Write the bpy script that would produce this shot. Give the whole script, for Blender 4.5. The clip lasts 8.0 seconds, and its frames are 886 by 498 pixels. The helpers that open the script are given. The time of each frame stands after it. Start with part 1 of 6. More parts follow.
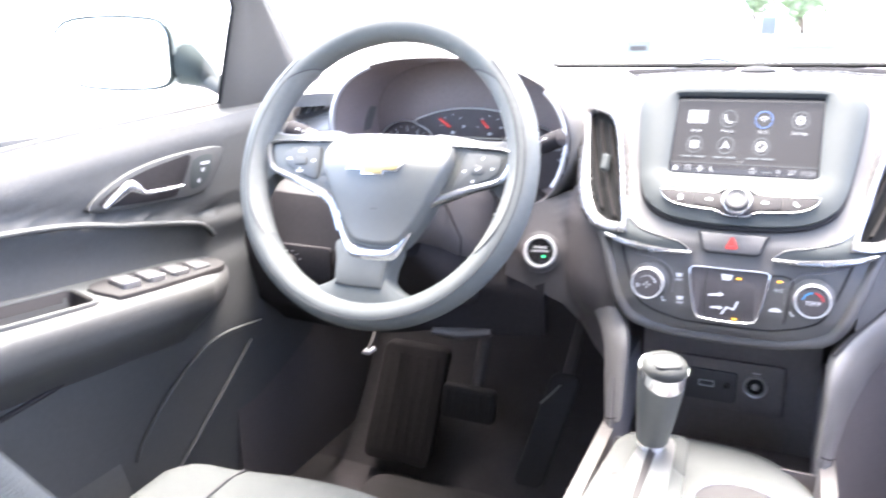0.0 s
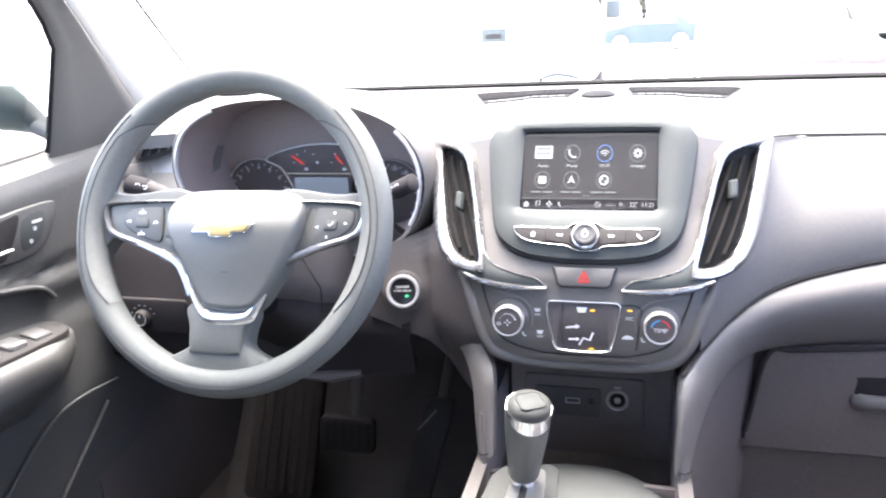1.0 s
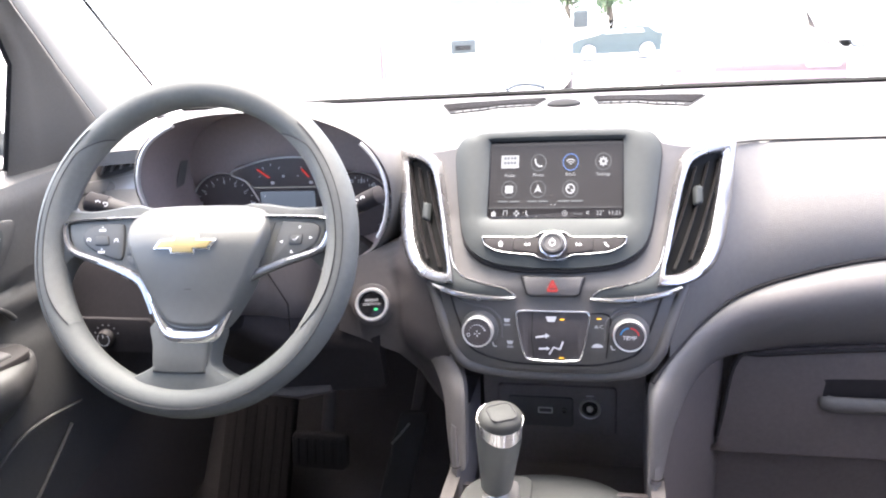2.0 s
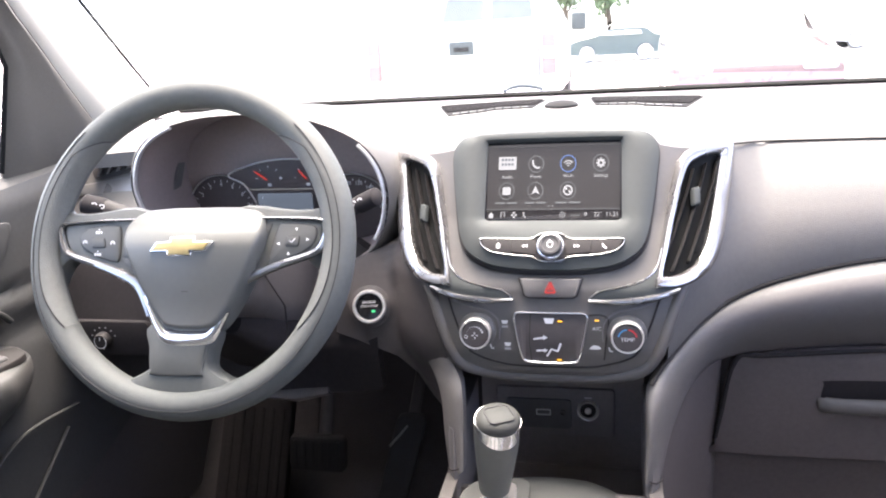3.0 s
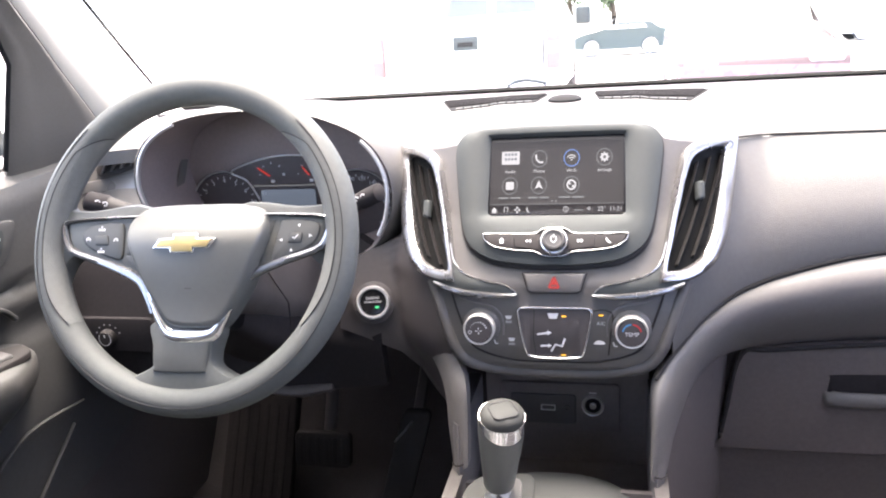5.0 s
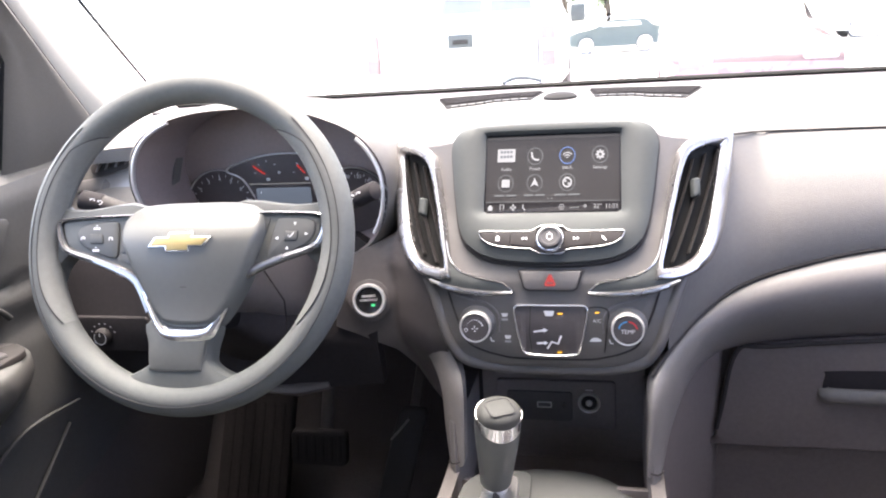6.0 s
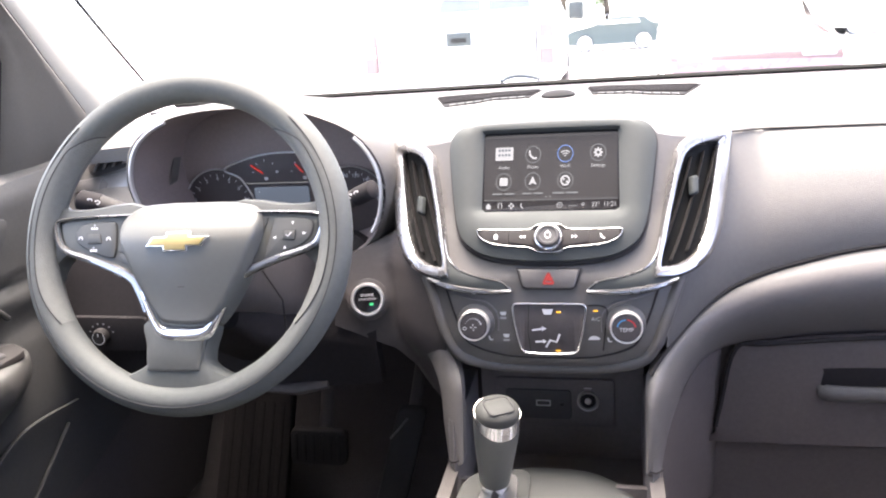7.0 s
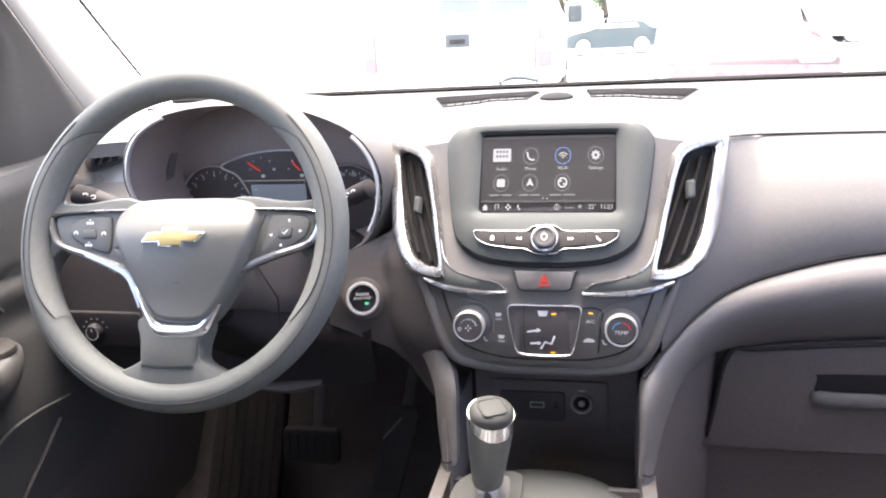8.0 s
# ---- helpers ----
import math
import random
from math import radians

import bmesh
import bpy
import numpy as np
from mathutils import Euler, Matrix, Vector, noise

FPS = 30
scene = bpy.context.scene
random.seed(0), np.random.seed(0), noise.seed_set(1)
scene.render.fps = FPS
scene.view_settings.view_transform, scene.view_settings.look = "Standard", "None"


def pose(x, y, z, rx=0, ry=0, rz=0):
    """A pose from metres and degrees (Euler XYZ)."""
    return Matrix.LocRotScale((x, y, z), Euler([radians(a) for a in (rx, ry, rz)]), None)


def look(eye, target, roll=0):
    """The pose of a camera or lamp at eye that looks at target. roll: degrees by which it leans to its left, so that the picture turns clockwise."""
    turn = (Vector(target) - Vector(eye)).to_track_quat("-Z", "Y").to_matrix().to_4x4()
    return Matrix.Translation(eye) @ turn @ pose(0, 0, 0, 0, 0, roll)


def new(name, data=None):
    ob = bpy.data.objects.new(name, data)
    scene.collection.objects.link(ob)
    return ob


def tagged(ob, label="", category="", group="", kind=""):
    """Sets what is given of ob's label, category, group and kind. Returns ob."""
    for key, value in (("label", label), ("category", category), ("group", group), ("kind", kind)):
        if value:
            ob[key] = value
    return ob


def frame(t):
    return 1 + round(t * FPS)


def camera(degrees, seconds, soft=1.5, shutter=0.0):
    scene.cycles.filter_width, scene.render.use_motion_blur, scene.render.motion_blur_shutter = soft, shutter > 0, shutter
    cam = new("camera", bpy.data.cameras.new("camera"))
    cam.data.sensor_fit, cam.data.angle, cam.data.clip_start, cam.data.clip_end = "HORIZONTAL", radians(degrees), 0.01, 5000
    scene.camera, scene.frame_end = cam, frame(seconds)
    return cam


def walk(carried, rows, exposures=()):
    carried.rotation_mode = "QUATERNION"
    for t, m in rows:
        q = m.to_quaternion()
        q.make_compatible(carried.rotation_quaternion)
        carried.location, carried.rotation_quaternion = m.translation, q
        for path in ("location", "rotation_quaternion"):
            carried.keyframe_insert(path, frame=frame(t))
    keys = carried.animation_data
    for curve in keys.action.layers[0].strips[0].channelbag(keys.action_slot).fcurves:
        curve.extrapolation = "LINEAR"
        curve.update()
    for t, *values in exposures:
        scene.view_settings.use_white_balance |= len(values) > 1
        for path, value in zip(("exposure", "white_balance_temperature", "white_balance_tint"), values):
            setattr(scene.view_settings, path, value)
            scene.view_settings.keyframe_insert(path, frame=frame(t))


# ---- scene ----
cam = camera(61.1, 8.0, soft=2.0, shutter=0.5)
EXPOSURES = [(0, 6.15, 6500, 12), (1.0, 5.6, 6600, 12), (1.5, 5.48, 6650, 13), (2.6, 5.02, 6950, 14), (8.0, 5.03, 7050, 15)]
PATH = [
    (0, (0.043, -0.886, 1.173), (-0.763, 0.868, 0.651), -0.7),
    (0.5, (0.047, -0.862, 1.211), (-0.57, 0.958, 0.658), -1.6),
    (1, (0.054, -0.852, 1.237), (-0.441, 1.002, 0.673), -2.7),
    (1.5, (0.059, -0.847, 1.236), (-0.38, 1.026, 0.688), -3.2),
    (3, (0.061, -0.842, 1.235), (-0.365, 1.037, 0.7), -3.4),
    (3.5, (0.062, -0.843, 1.234), (-0.37, 1.035, 0.699), -3.4),
    (4, (0.062, -0.842, 1.235), (-0.379, 1.033, 0.696), -3.6),
    (4.5, (0.063, -0.84, 1.234), (-0.381, 1.033, 0.692), -3.8),
    (6, (0.062, -0.839, 1.234), (-0.366, 1.035, 0.682), -3.9),
    (6.5, (0.063, -0.839, 1.235), (-0.364, 1.035, 0.681), -4.1),
    (7, (0.063, -0.838, 1.234), (-0.363, 1.035, 0.678), -4.1),
    (7.5, (0.062, -0.839, 1.234), (-0.357, 1.035, 0.675), -3.8),
    (8, (0.062, -0.838, 1.233), (-0.352, 1.038, 0.679), -3.1),
]
walk(cam, [(t, look(eye, target, roll)) for t, eye, target, roll in PATH],
     exposures=EXPOSURES)

# ---- light ----
SUN_EL, SUN_AZ = radians(73), radians(-16)
world = bpy.data.worlds.new("daylight")
scene.world = world
world.use_nodes = True
wn = world.node_tree
sky = wn.nodes.new("ShaderNodeTexSky")
sky.sky_type = "NISHITA"
sky.sun_disc = False
sky.sun_elevation, sky.sun_rotation = SUN_EL, SUN_AZ
sky.dust_density, sky.air_density, sky.ozone_density = 2.4, 0.18, 0.0
wn.links.new(sky.outputs[0], wn.nodes["Background"].inputs[0])
wn.nodes["Background"].inputs[1].default_value = 0.15
sun = new("sun", bpy.data.lights.new("sun", "SUN"))
sun.data.energy, sun.data.angle, sun.data.color = 0.25, radians(40), (1.0, 0.99, 0.975)
sun_dir = Vector((math.sin(SUN_AZ) * math.cos(SUN_EL), math.cos(SUN_AZ) * math.cos(SUN_EL), math.sin(SUN_EL)))
sun.matrix_world = look(sun_dir * 30, (0, 0, 0))


# ---- materials ----
def material(name, color, rough=0.5, metal=0.0, grain=0.0, scale=400.0, vary=0.0, patch=6.0, wear=0.08, **more):
    """A surface with fine relief (grain, at scale) and two scales of colour and gloss variation (vary)."""
    m = bpy.data.materials.new(name)
    m.use_nodes = True
    nt = m.node_tree
    b = nt.nodes["Principled BSDF"]
    b.inputs["Base Color"].default_value = (*color, 1)
    b.inputs["Roughness"].default_value = rough
    b.inputs["Metallic"].default_value = metal
    for k, v in more.items():
        b.inputs[k.replace("_", " ")].default_value = v
    tc = nt.nodes.new("ShaderNodeTexCoord")
    if grain:
        n1 = nt.nodes.new("ShaderNodeTexVoronoi")
        n1.inputs["Scale"].default_value = scale
        bump = nt.nodes.new("ShaderNodeBump")
        bump.inputs["Strength"].default_value = grain
        bump.inputs["Distance"].default_value = 0.0006
        nt.links.new(tc.outputs["Object"], n1.inputs["Vector"])
        nt.links.new(n1.outputs["Distance"], bump.inputs["Height"])
        nt.links.new(bump.outputs[0], b.inputs["Normal"])
    if vary:
        big = nt.nodes.new("ShaderNodeTexNoise")
        big.inputs["Scale"].default_value, big.inputs["Detail"].default_value = patch, 6
        fine = nt.nodes.new("ShaderNodeTexNoise")
        fine.inputs["Scale"].default_value, fine.inputs["Detail"].default_value = patch * 28, 3
        nt.links.new(tc.outputs["Object"], big.inputs["Vector"])
        nt.links.new(tc.outputs["Object"], fine.inputs["Vector"])
        add = nt.nodes.new("ShaderNodeMath")
        add.operation = "ADD"
        nt.links.new(big.outputs[0], add.inputs[0])
        nt.links.new(fine.outputs[0], add.inputs[1])
        rng = nt.nodes.new("ShaderNodeMapRange")
        rng.inputs["From Min"].default_value, rng.inputs["From Max"].default_value = 0.6, 1.4
        rng.inputs["To Min"].default_value, rng.inputs["To Max"].default_value = 1 - vary, 1 + vary
        nt.links.new(add.outputs[0], rng.inputs["Value"])
        mul = nt.nodes.new("ShaderNodeVectorMath")
        mul.operation = "SCALE"
        mul.inputs[0].default_value = color
        nt.links.new(rng.outputs[0], mul.inputs["Scale"])
        nt.links.new(mul.outputs[0], b.inputs["Base Color"])
        rr = nt.nodes.new("ShaderNodeMapRange")
        rr.inputs["From Min"].default_value, rr.inputs["From Max"].default_value = 0.3, 0.7
        rr.inputs["To Min"].default_value, rr.inputs["To Max"].default_value = max(0.02, rough - wear), min(1, rough + wear)
        nt.links.new(big.outputs[0], rr.inputs["Value"])
        nt.links.new(rr.outputs[0], b.inputs["Roughness"])
    return m


def glow(name, color, strength):
    m = bpy.data.materials.new(name)
    m.use_nodes = True
    b = m.node_tree.nodes["Principled BSDF"]
    b.inputs["Base Color"].default_value = (0.02, 0.02, 0.02, 1)
    b.inputs["Roughness"].default_value = 0.25
    b.inputs["Specular IOR Level"].default_value = 0.2
    b.inputs["Emission Color"].default_value = (*color, 1)
    b.inputs["Emission Strength"].default_value = strength
    return m


def clear_glass(name, tint, gloss=0.04):
    m = bpy.data.materials.new(name)
    m.use_nodes = True
    nt = m.node_tree
    out = nt.nodes["Material Output"]
    see, shine, mix, fr, pw = (nt.nodes.new("ShaderNode" + k) for k in ("BsdfTransparent", "BsdfGlossy", "MixShader", "LayerWeight", "Math"))
    see.inputs[0].default_value = (*tint, 1)
    shine.inputs["Roughness"].default_value = gloss
    fr.inputs[0].default_value = 0.5
    pw.operation = "POWER"
    pw.inputs[1].default_value = 5.0
    nt.links.new(fr.outputs["Facing"], pw.inputs[0])
    nt.links.new(pw.outputs[0], mix.inputs[0])
    nt.links.new(see.outputs[0], mix.inputs[1])
    nt.links.new(shine.outputs[0], mix.inputs[2])
    nt.links.new(mix.outputs[0], out.inputs[0])
    return m


M_SOFT = material("soft_dash_plastic", (0.112, 0.109, 0.104), 0.58, grain=0.35, scale=900, vary=0.10)
M_BAND = material("band_plastic", (0.128, 0.123, 0.120), 0.5, grain=0.3, scale=1000, vary=0.09)
M_DARK = material("dark_plastic", (0.058, 0.052, 0.052), 0.55, grain=0.3, scale=900, vary=0.12)
M_LOW = material("lower_dark_plastic", (0.070, 0.063, 0.061), 0.6, grain=0.35, scale=800, vary=0.14)
# Darker than the lower plastic: footwell and recess shade put into the colour.
M_KNEE = material("knee_plastic_shade_dark", (0.026, 0.024, 0.025), 0.8, grain=0.35, scale=800, vary=0.14, Specular_IOR_Level=0.08)
M_HOLLOW = material("hood_lining", (0.235, 0.195, 0.190), 0.6, grain=0.2, scale=900, vary=0.1)
M_DECK = material("console_plastic", (0.056, 0.058, 0.056), 0.55, grain=0.3, scale=1000, vary=0.1, Specular_IOR_Level=0.3)
M_CUBBY = material("cubby_plastic", (0.175, 0.157, 0.155), 0.6, grain=0.35, scale=800, vary=0.12)
M_GLOVE = material("glove_box_plastic", (0.118, 0.104, 0.102), 0.65, grain=0.35, scale=800, vary=0.14)
M_BLACK = material("matte_black", (0.024, 0.022, 0.022), 0.7, vary=0.1, Specular_IOR_Level=0.3)
M_VANE = material("vane_black_satin", (0.020, 0.019, 0.019), 0.35, vary=0.06)
M_GRILLE = material("grille_black", (0.020, 0.020, 0.021), 0.9, vary=0.1, Specular_IOR_Level=0.15)
M_PIANO = material("gloss_black", (0.01, 0.01, 0.011), 0.12, vary=0.1, wear=0.04)
M_FASCIA = material("fascia_grey_plastic", (0.095, 0.092, 0.089), 0.45, grain=0.25, scale=1100, vary=0.08)
M_BEZEL = material("bezel_grey_satin", (0.047, 0.054, 0.053), 0.62, grain=0.12, scale=1500, vary=0.05, Specular_IOR_Level=0.3)
M_RAIL = material("rail_grey_satin", (0.13, 0.126, 0.129), 0.48, grain=0.15, scale=1200, vary=0.08)
M_CHROME = material("satin_chrome", (0.39, 0.39, 0.39), 0.25, 0.92, vary=0.05, patch=30, wear=0.05)
M_KNOBRIM = material("pale_satin_metal", (0.66, 0.66, 0.65), 0.36, 0.7, vary=0.05, patch=30)
M_BRIGHT = material("bright_chrome", (0.88, 0.88, 0.88), 0.14, 0.92, vary=0.04, patch=30, wear=0.03)
M_SILVER = material("silver_paint", (0.22, 0.22, 0.22), 0.35, 0.6, vary=0.05)
M_WHEEL = material("wheel_rubber_grip", (0.079, 0.086, 0.082), 0.6, grain=0.3, scale=1400, vary=0.12)
M_SPOKE = material("spoke_plastic", (0.090, 0.094, 0.087), 0.48, grain=0.2, scale=1300, vary=0.08)
M_PAD = material("airbag_cover_plastic", (0.118, 0.122, 0.113), 0.34, grain=0.2, scale=1000, vary=0.05, wear=0.015)
M_GOLD = material("gold_emblem", (0.43, 0.33, 0.14), 0.5, 0.3, vary=0.08, patch=60)
M_DOOR = material("door_plastic", (0.060, 0.061, 0.059), 0.62, grain=0.35, scale=800, vary=0.12)
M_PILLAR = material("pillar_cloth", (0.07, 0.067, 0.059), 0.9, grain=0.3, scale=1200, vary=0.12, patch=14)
# Paler copy of the pillar cloth; the window light is in its colour.
M_PILLAR_LIT = material("lit_pillar_cloth", (0.20, 0.20, 0.18), 0.9, grain=0.3, scale=1200, vary=0.08, patch=14)
M_HEAD = material("headliner_cloth", (0.50, 0.49, 0.465), 0.9, grain=0.4, scale=900, vary=0.08)
M_CARPET = material("carpet", (0.046, 0.042, 0.044), 0.95, grain=1.0, scale=500, vary=0.35, patch=20)
M_SEAT = material("seat_cloth", (0.036, 0.039, 0.038), 0.85, grain=0.8, scale=700, vary=0.18, patch=25)
M_SCREEN = material("screen_glass", (0.012, 0.012, 0.014), 0.10, vary=0.1, wear=0.05, Specular_IOR_Level=0.22)
M_GATE = material("gate_grey_gloss", (0.06, 0.063, 0.061), 0.25, vary=0.06, wear=0.05)
M_THUMB = material("pitted_grip", (0.118, 0.125, 0.117), 0.55, grain=1.0, scale=900, vary=0.10)
M_KEY = material("switch_grey", (0.072, 0.075, 0.072), 0.45, grain=0.12, scale=1500, vary=0.05)
M_BUTTON = material("button_rubber", (0.055, 0.055, 0.056), 0.5, grain=0.15, scale=1500, vary=0.06)
M_MARK = material("printed_marks", (0.62, 0.63, 0.64), 0.6)
M_SOFTMARK = material("faint_printed_marks", (0.3, 0.3, 0.31), 0.6)
M_SEAL = material("screen_seal", (0.005, 0.0055, 0.0055), 0.8, vary=0.1, Specular_IOR_Level=0.15)
M_STITCH = material("seam_line", (0.018, 0.018, 0.02), 0.8)
M_KNOB = material("gear_knob_satin", (0.088, 0.092, 0.086), 0.45, grain=0.15, scale=1200, vary=0.06, Specular_IOR_Level=0.35)
# Darker, duller copy of the knob's satin, offsetting the skylight on its top.
M_KNOBTOP = material("gear_knob_top_darkened", (0.040, 0.042, 0.040), 0.6, grain=0.1, scale=1200, vary=0.05, Specular_IOR_Level=0.18)
M_REST = material("footrest_rubber", (0.020, 0.0185, 0.019), 0.9, vary=0.15, Specular_IOR_Level=0.15)
M_RUBBER = material("rubber", (0.018, 0.0165, 0.017), 0.7, vary=0.15)
M_GLASS = clear_glass("window_glass", (0.86, 0.9, 0.88))
M_SCREENGLASS = clear_glass("tinted_windscreen_glass", (0.72, 0.75, 0.745))
M_PRIVACY = clear_glass("privacy_glass", (0.52, 0.53, 0.52))
M_ICON = glow("screen_white", (0.9, 0.93, 1.0), 0.027)
M_DIM = glow("screen_grey", (0.6, 0.65, 0.7), 0.014)
M_BLUE = glow("screen_blue", (0.15, 0.3, 0.75), 0.04)
M_PANEL = glow("screen_background", (0.11, 0.098, 0.106), 0.005)
M_STATUS = glow("status_display", (0.28, 0.36, 0.50), 0.014)
M_RED = glow("red_light", (1.0, 0.06, 0.05), 0.026)
M_AMBER = glow("amber_light", (1.0, 0.5, 0.04), 0.07)
M_GREEN = glow("green_light", (0.05, 0.9, 0.35), 0.035)
M_REDMARK = material("red_marking", (0.55, 0.03, 0.04), 0.5)


# ---- building helpers ----
def thing(name, label, category, at=(0, 0, 0), group="", kind=""):
    ob = new(name)
    ob.location = at
    return tagged(ob, label, category, group, kind)


def mesh_object(name, bm, mat, smooth=40):
    bmesh.ops.remove_doubles(bm, verts=bm.verts, dist=1e-6)
    bmesh.ops.recalc_face_normals(bm, faces=bm.faces)
    me = bpy.data.meshes.new(name)
    bm.to_mesh(me)
    bm.free()
    me.materials.append(mat)
    if smooth:
        me.shade_smooth()
        me.set_sharp_from_angle(angle=radians(smooth))
    return new(name, me)


def part(name, bm, mat, parent, label="", smooth=40):
    """One mesh object under a thing or a part; the mesh is given in world places."""
    ob = mesh_object(name, bm, mat, smooth)
    ob.parent = parent
    up = parent
    shift = Vector((0, 0, 0))
    while up:
        shift += up.location
        up = up.parent
    ob.data.transform(Matrix.Translation(-shift))
    if label:
        ob["label"] = label
    return ob


def lerp(z, zs, vs):
    return float(np.interp(z, zs, vs))


def curve(points, n=8, closed=True):
    """A smooth line through a few points of any dimension."""
    p = [np.array(q, float) for q in points]
    m, out = len(p), []
    for i in range(m if closed else m - 1):
        a, b, c, d = (p[(i + k) % m] if closed else p[min(max(i + k, 0), m - 1)] for k in (-1, 0, 1, 2))
        for k in range(n):
            t = k / n
            out.append(0.5 * (2 * b + (c - a) * t + (2 * a - 5 * b + 4 * c - d) * t * t + (3 * b - a - 3 * c + d) * t ** 3))
    if not closed:
        out.append(p[-1])
    return [tuple(q) for q in out]


def mirrored(half):
    """A closed outline from its right half, given from the top of the axis to its foot."""
    return list(half) + [(-x, z) for x, z in reversed(half) if abs(x) > 1e-9]


def rounded(x0, z0, x1, z1, r, n=4):
    out = []
    for cx, cz, a in ((x1 - r, z1 - r, 0), (x0 + r, z1 - r, 90), (x0 + r, z0 + r, 180), (x1 - r, z0 + r, 270)):
        for k in range(n + 1):
            w = radians(a + 90 * k / n)
            out.append((cx + r * math.cos(w), cz + r * math.sin(w)))
    return out


def circle(cx, cz, r, n=32, squash=1.0):
    return [(cx + r * math.cos(2 * math.pi * k / n), cz + squash * r * math.sin(2 * math.pi * k / n)) for k in range(n)]


def inset(outline, d):
    """The outline moved inwards by d (outwards if negative)."""
    n = len(outline)
    area = sum(outline[i][0] * outline[(i + 1) % n][1] - outline[(i + 1) % n][0] * outline[i][1] for i in range(n))
    sg = 1 if area > 0 else -1
    out = []
    for i in range(n):
        a, b, c = Vector(outline[i - 1]), Vector(outline[i]), Vector(outline[(i + 1) % n])
        e1, e2 = (b - a), (c - b)
        if e1.length < 1e-9 or e2.length < 1e-9:
            out.append(tuple(b))
            continue
        n1, n2 = Vector((-e1.y, e1.x)).normalized() * sg, Vector((-e2.y, e2.x)).normalized() * sg
        m = n1 + n2
        m = m / max(0.5, m.length_squared) * 2 if m.length > 1e-6 else n1
        out.append(tuple(b + m * d * 1.0))
    return out


def loft(bm, rings, cap0=False, cap1=False, closed=True):
    vs = [[bm.verts.new(p) for p in r] for r in rings]
    n = len(rings[0])
    for a, b in zip(vs, vs[1:]):
        for i in range(n if closed else n - 1):
            j = (i + 1) % n
            bm.faces.new((a[i], a[j], b[j], b[i]))
    for flag, r in ((cap0, vs[0]), (cap1, vs[-1])):
        if flag:
            f = bm.faces.new(r)
            bmesh.ops.triangulate(bm, faces=[f])
    return bm


def plate(outline, at, top=0.004, back=-0.006, edge=0.0015, bm=None):
    """A plate with rounded edges; at(a, b, w) lays the outline into the world, w is its height."""
    bm = bm or bmesh.new()
    rings = [(outline, back), (outline, top - edge), (inset(outline, edge * 0.35), top - edge * 0.3), (inset(outline, edge * 1.1), top)]
    return loft(bm, [[at(a, b, w) for a, b in o] for o, w in rings], True, True)


def ring_plate(outer, inner, at, top=0.004, back=-0.004, edge=0.0015, inner_back=None, bm=None):
    """A frame between two outlines of the same number of points."""
    bm = bm or bmesh.new()
    ib = back if inner_back is None else inner_back
    mix = lambda k: [tuple(Vector(o) * (1 - k) + Vector(i) * k) for o, i in zip(outer, inner)]
    rings = [(outer, back), (outer, top - edge), (mix(0.2), top - edge * 0.2), (mix(0.5), top), (mix(0.8), top - edge * 0.2), (inner, top - edge), (inner, ib)]
    rs = [[at(a, b, w) for a, b in o] for o, w in rings]
    return loft(bm, rs + [rs[0]])


def by_angle(outline, cx, cz, n=72):
    """The outline read at n even angles round a centre."""
    m = len(outline)
    out = []
    for k in range(n):
        w = 2 * math.pi * k / n
        d = Vector((math.cos(w), math.sin(w)))
        best = None
        for i in range(m):
            a, b = Vector(outline[i]) - Vector((cx, cz)), Vector(outline[(i + 1) % m]) - Vector((cx, cz))
            e = b - a
            den = d.x * e.y - d.y * e.x
            if abs(den) < 1e-12:
                continue
            s = (a.x * e.y - a.y * e.x) / den
            u = (a.x * d.y - a.y * d.x) / den
            if s > 0 and -1e-6 <= u <= 1 + 1e-6 and (best is None or s > best):
                best = s
        best = best or 0.001
        out.append((cx + d.x * best, cz + d.y * best))
    return out


def sweep(path, across, up, n=8, bm=None, caps=True, ups=None, closed=False):
    """A tube of elliptic section along a path; across and up are its half sizes (numbers or lists)."""
    bm = bm or bmesh.new()
    P = [Vector(p) for p in path]
    rings = []
    m = len(P)
    for i, p in enumerate(P):
        if closed:
            t = (P[(i + 1) % m] - P[i - 1]).normalized()
        else:
            t = (P[min(i + 1, m - 1)] - P[max(i - 1, 0)]).normalized()
        u = Vector(ups[i]) if isinstance(ups, list) else Vector(ups or (0, 0, 1))
        s = t.cross(u)
        s = s.normalized() if s.length > 1e-6 else Vector((1, 0, 0))
        u2 = s.cross(t).normalized()
        a = across[i] if isinstance(across, (list, tuple)) else across
        b = up[i] if isinstance(up, (list, tuple)) else up
        rings.append([p + s * a * math.cos(2 * math.pi * k / n) + u2 * b * math.sin(2 * math.pi * k / n) for k in range(n)])
    if closed:
        return loft(bm, rings + [rings[0]])
    return loft(bm, rings, caps, caps)


def lathe(profile, m=Matrix(), n=32, bm=None, cap=True):
    """Profile of (radius, height) turned round the local z axis and laid by m."""
    bm = bm or bmesh.new()
    rings = [[m @ Vector((max(r, 1e-5) * math.cos(2 * math.pi * k / n), max(r, 1e-5) * math.sin(2 * math.pi * k / n), h)) for k in range(n)] for r, h in profile]
    return loft(bm, rings, cap, cap)


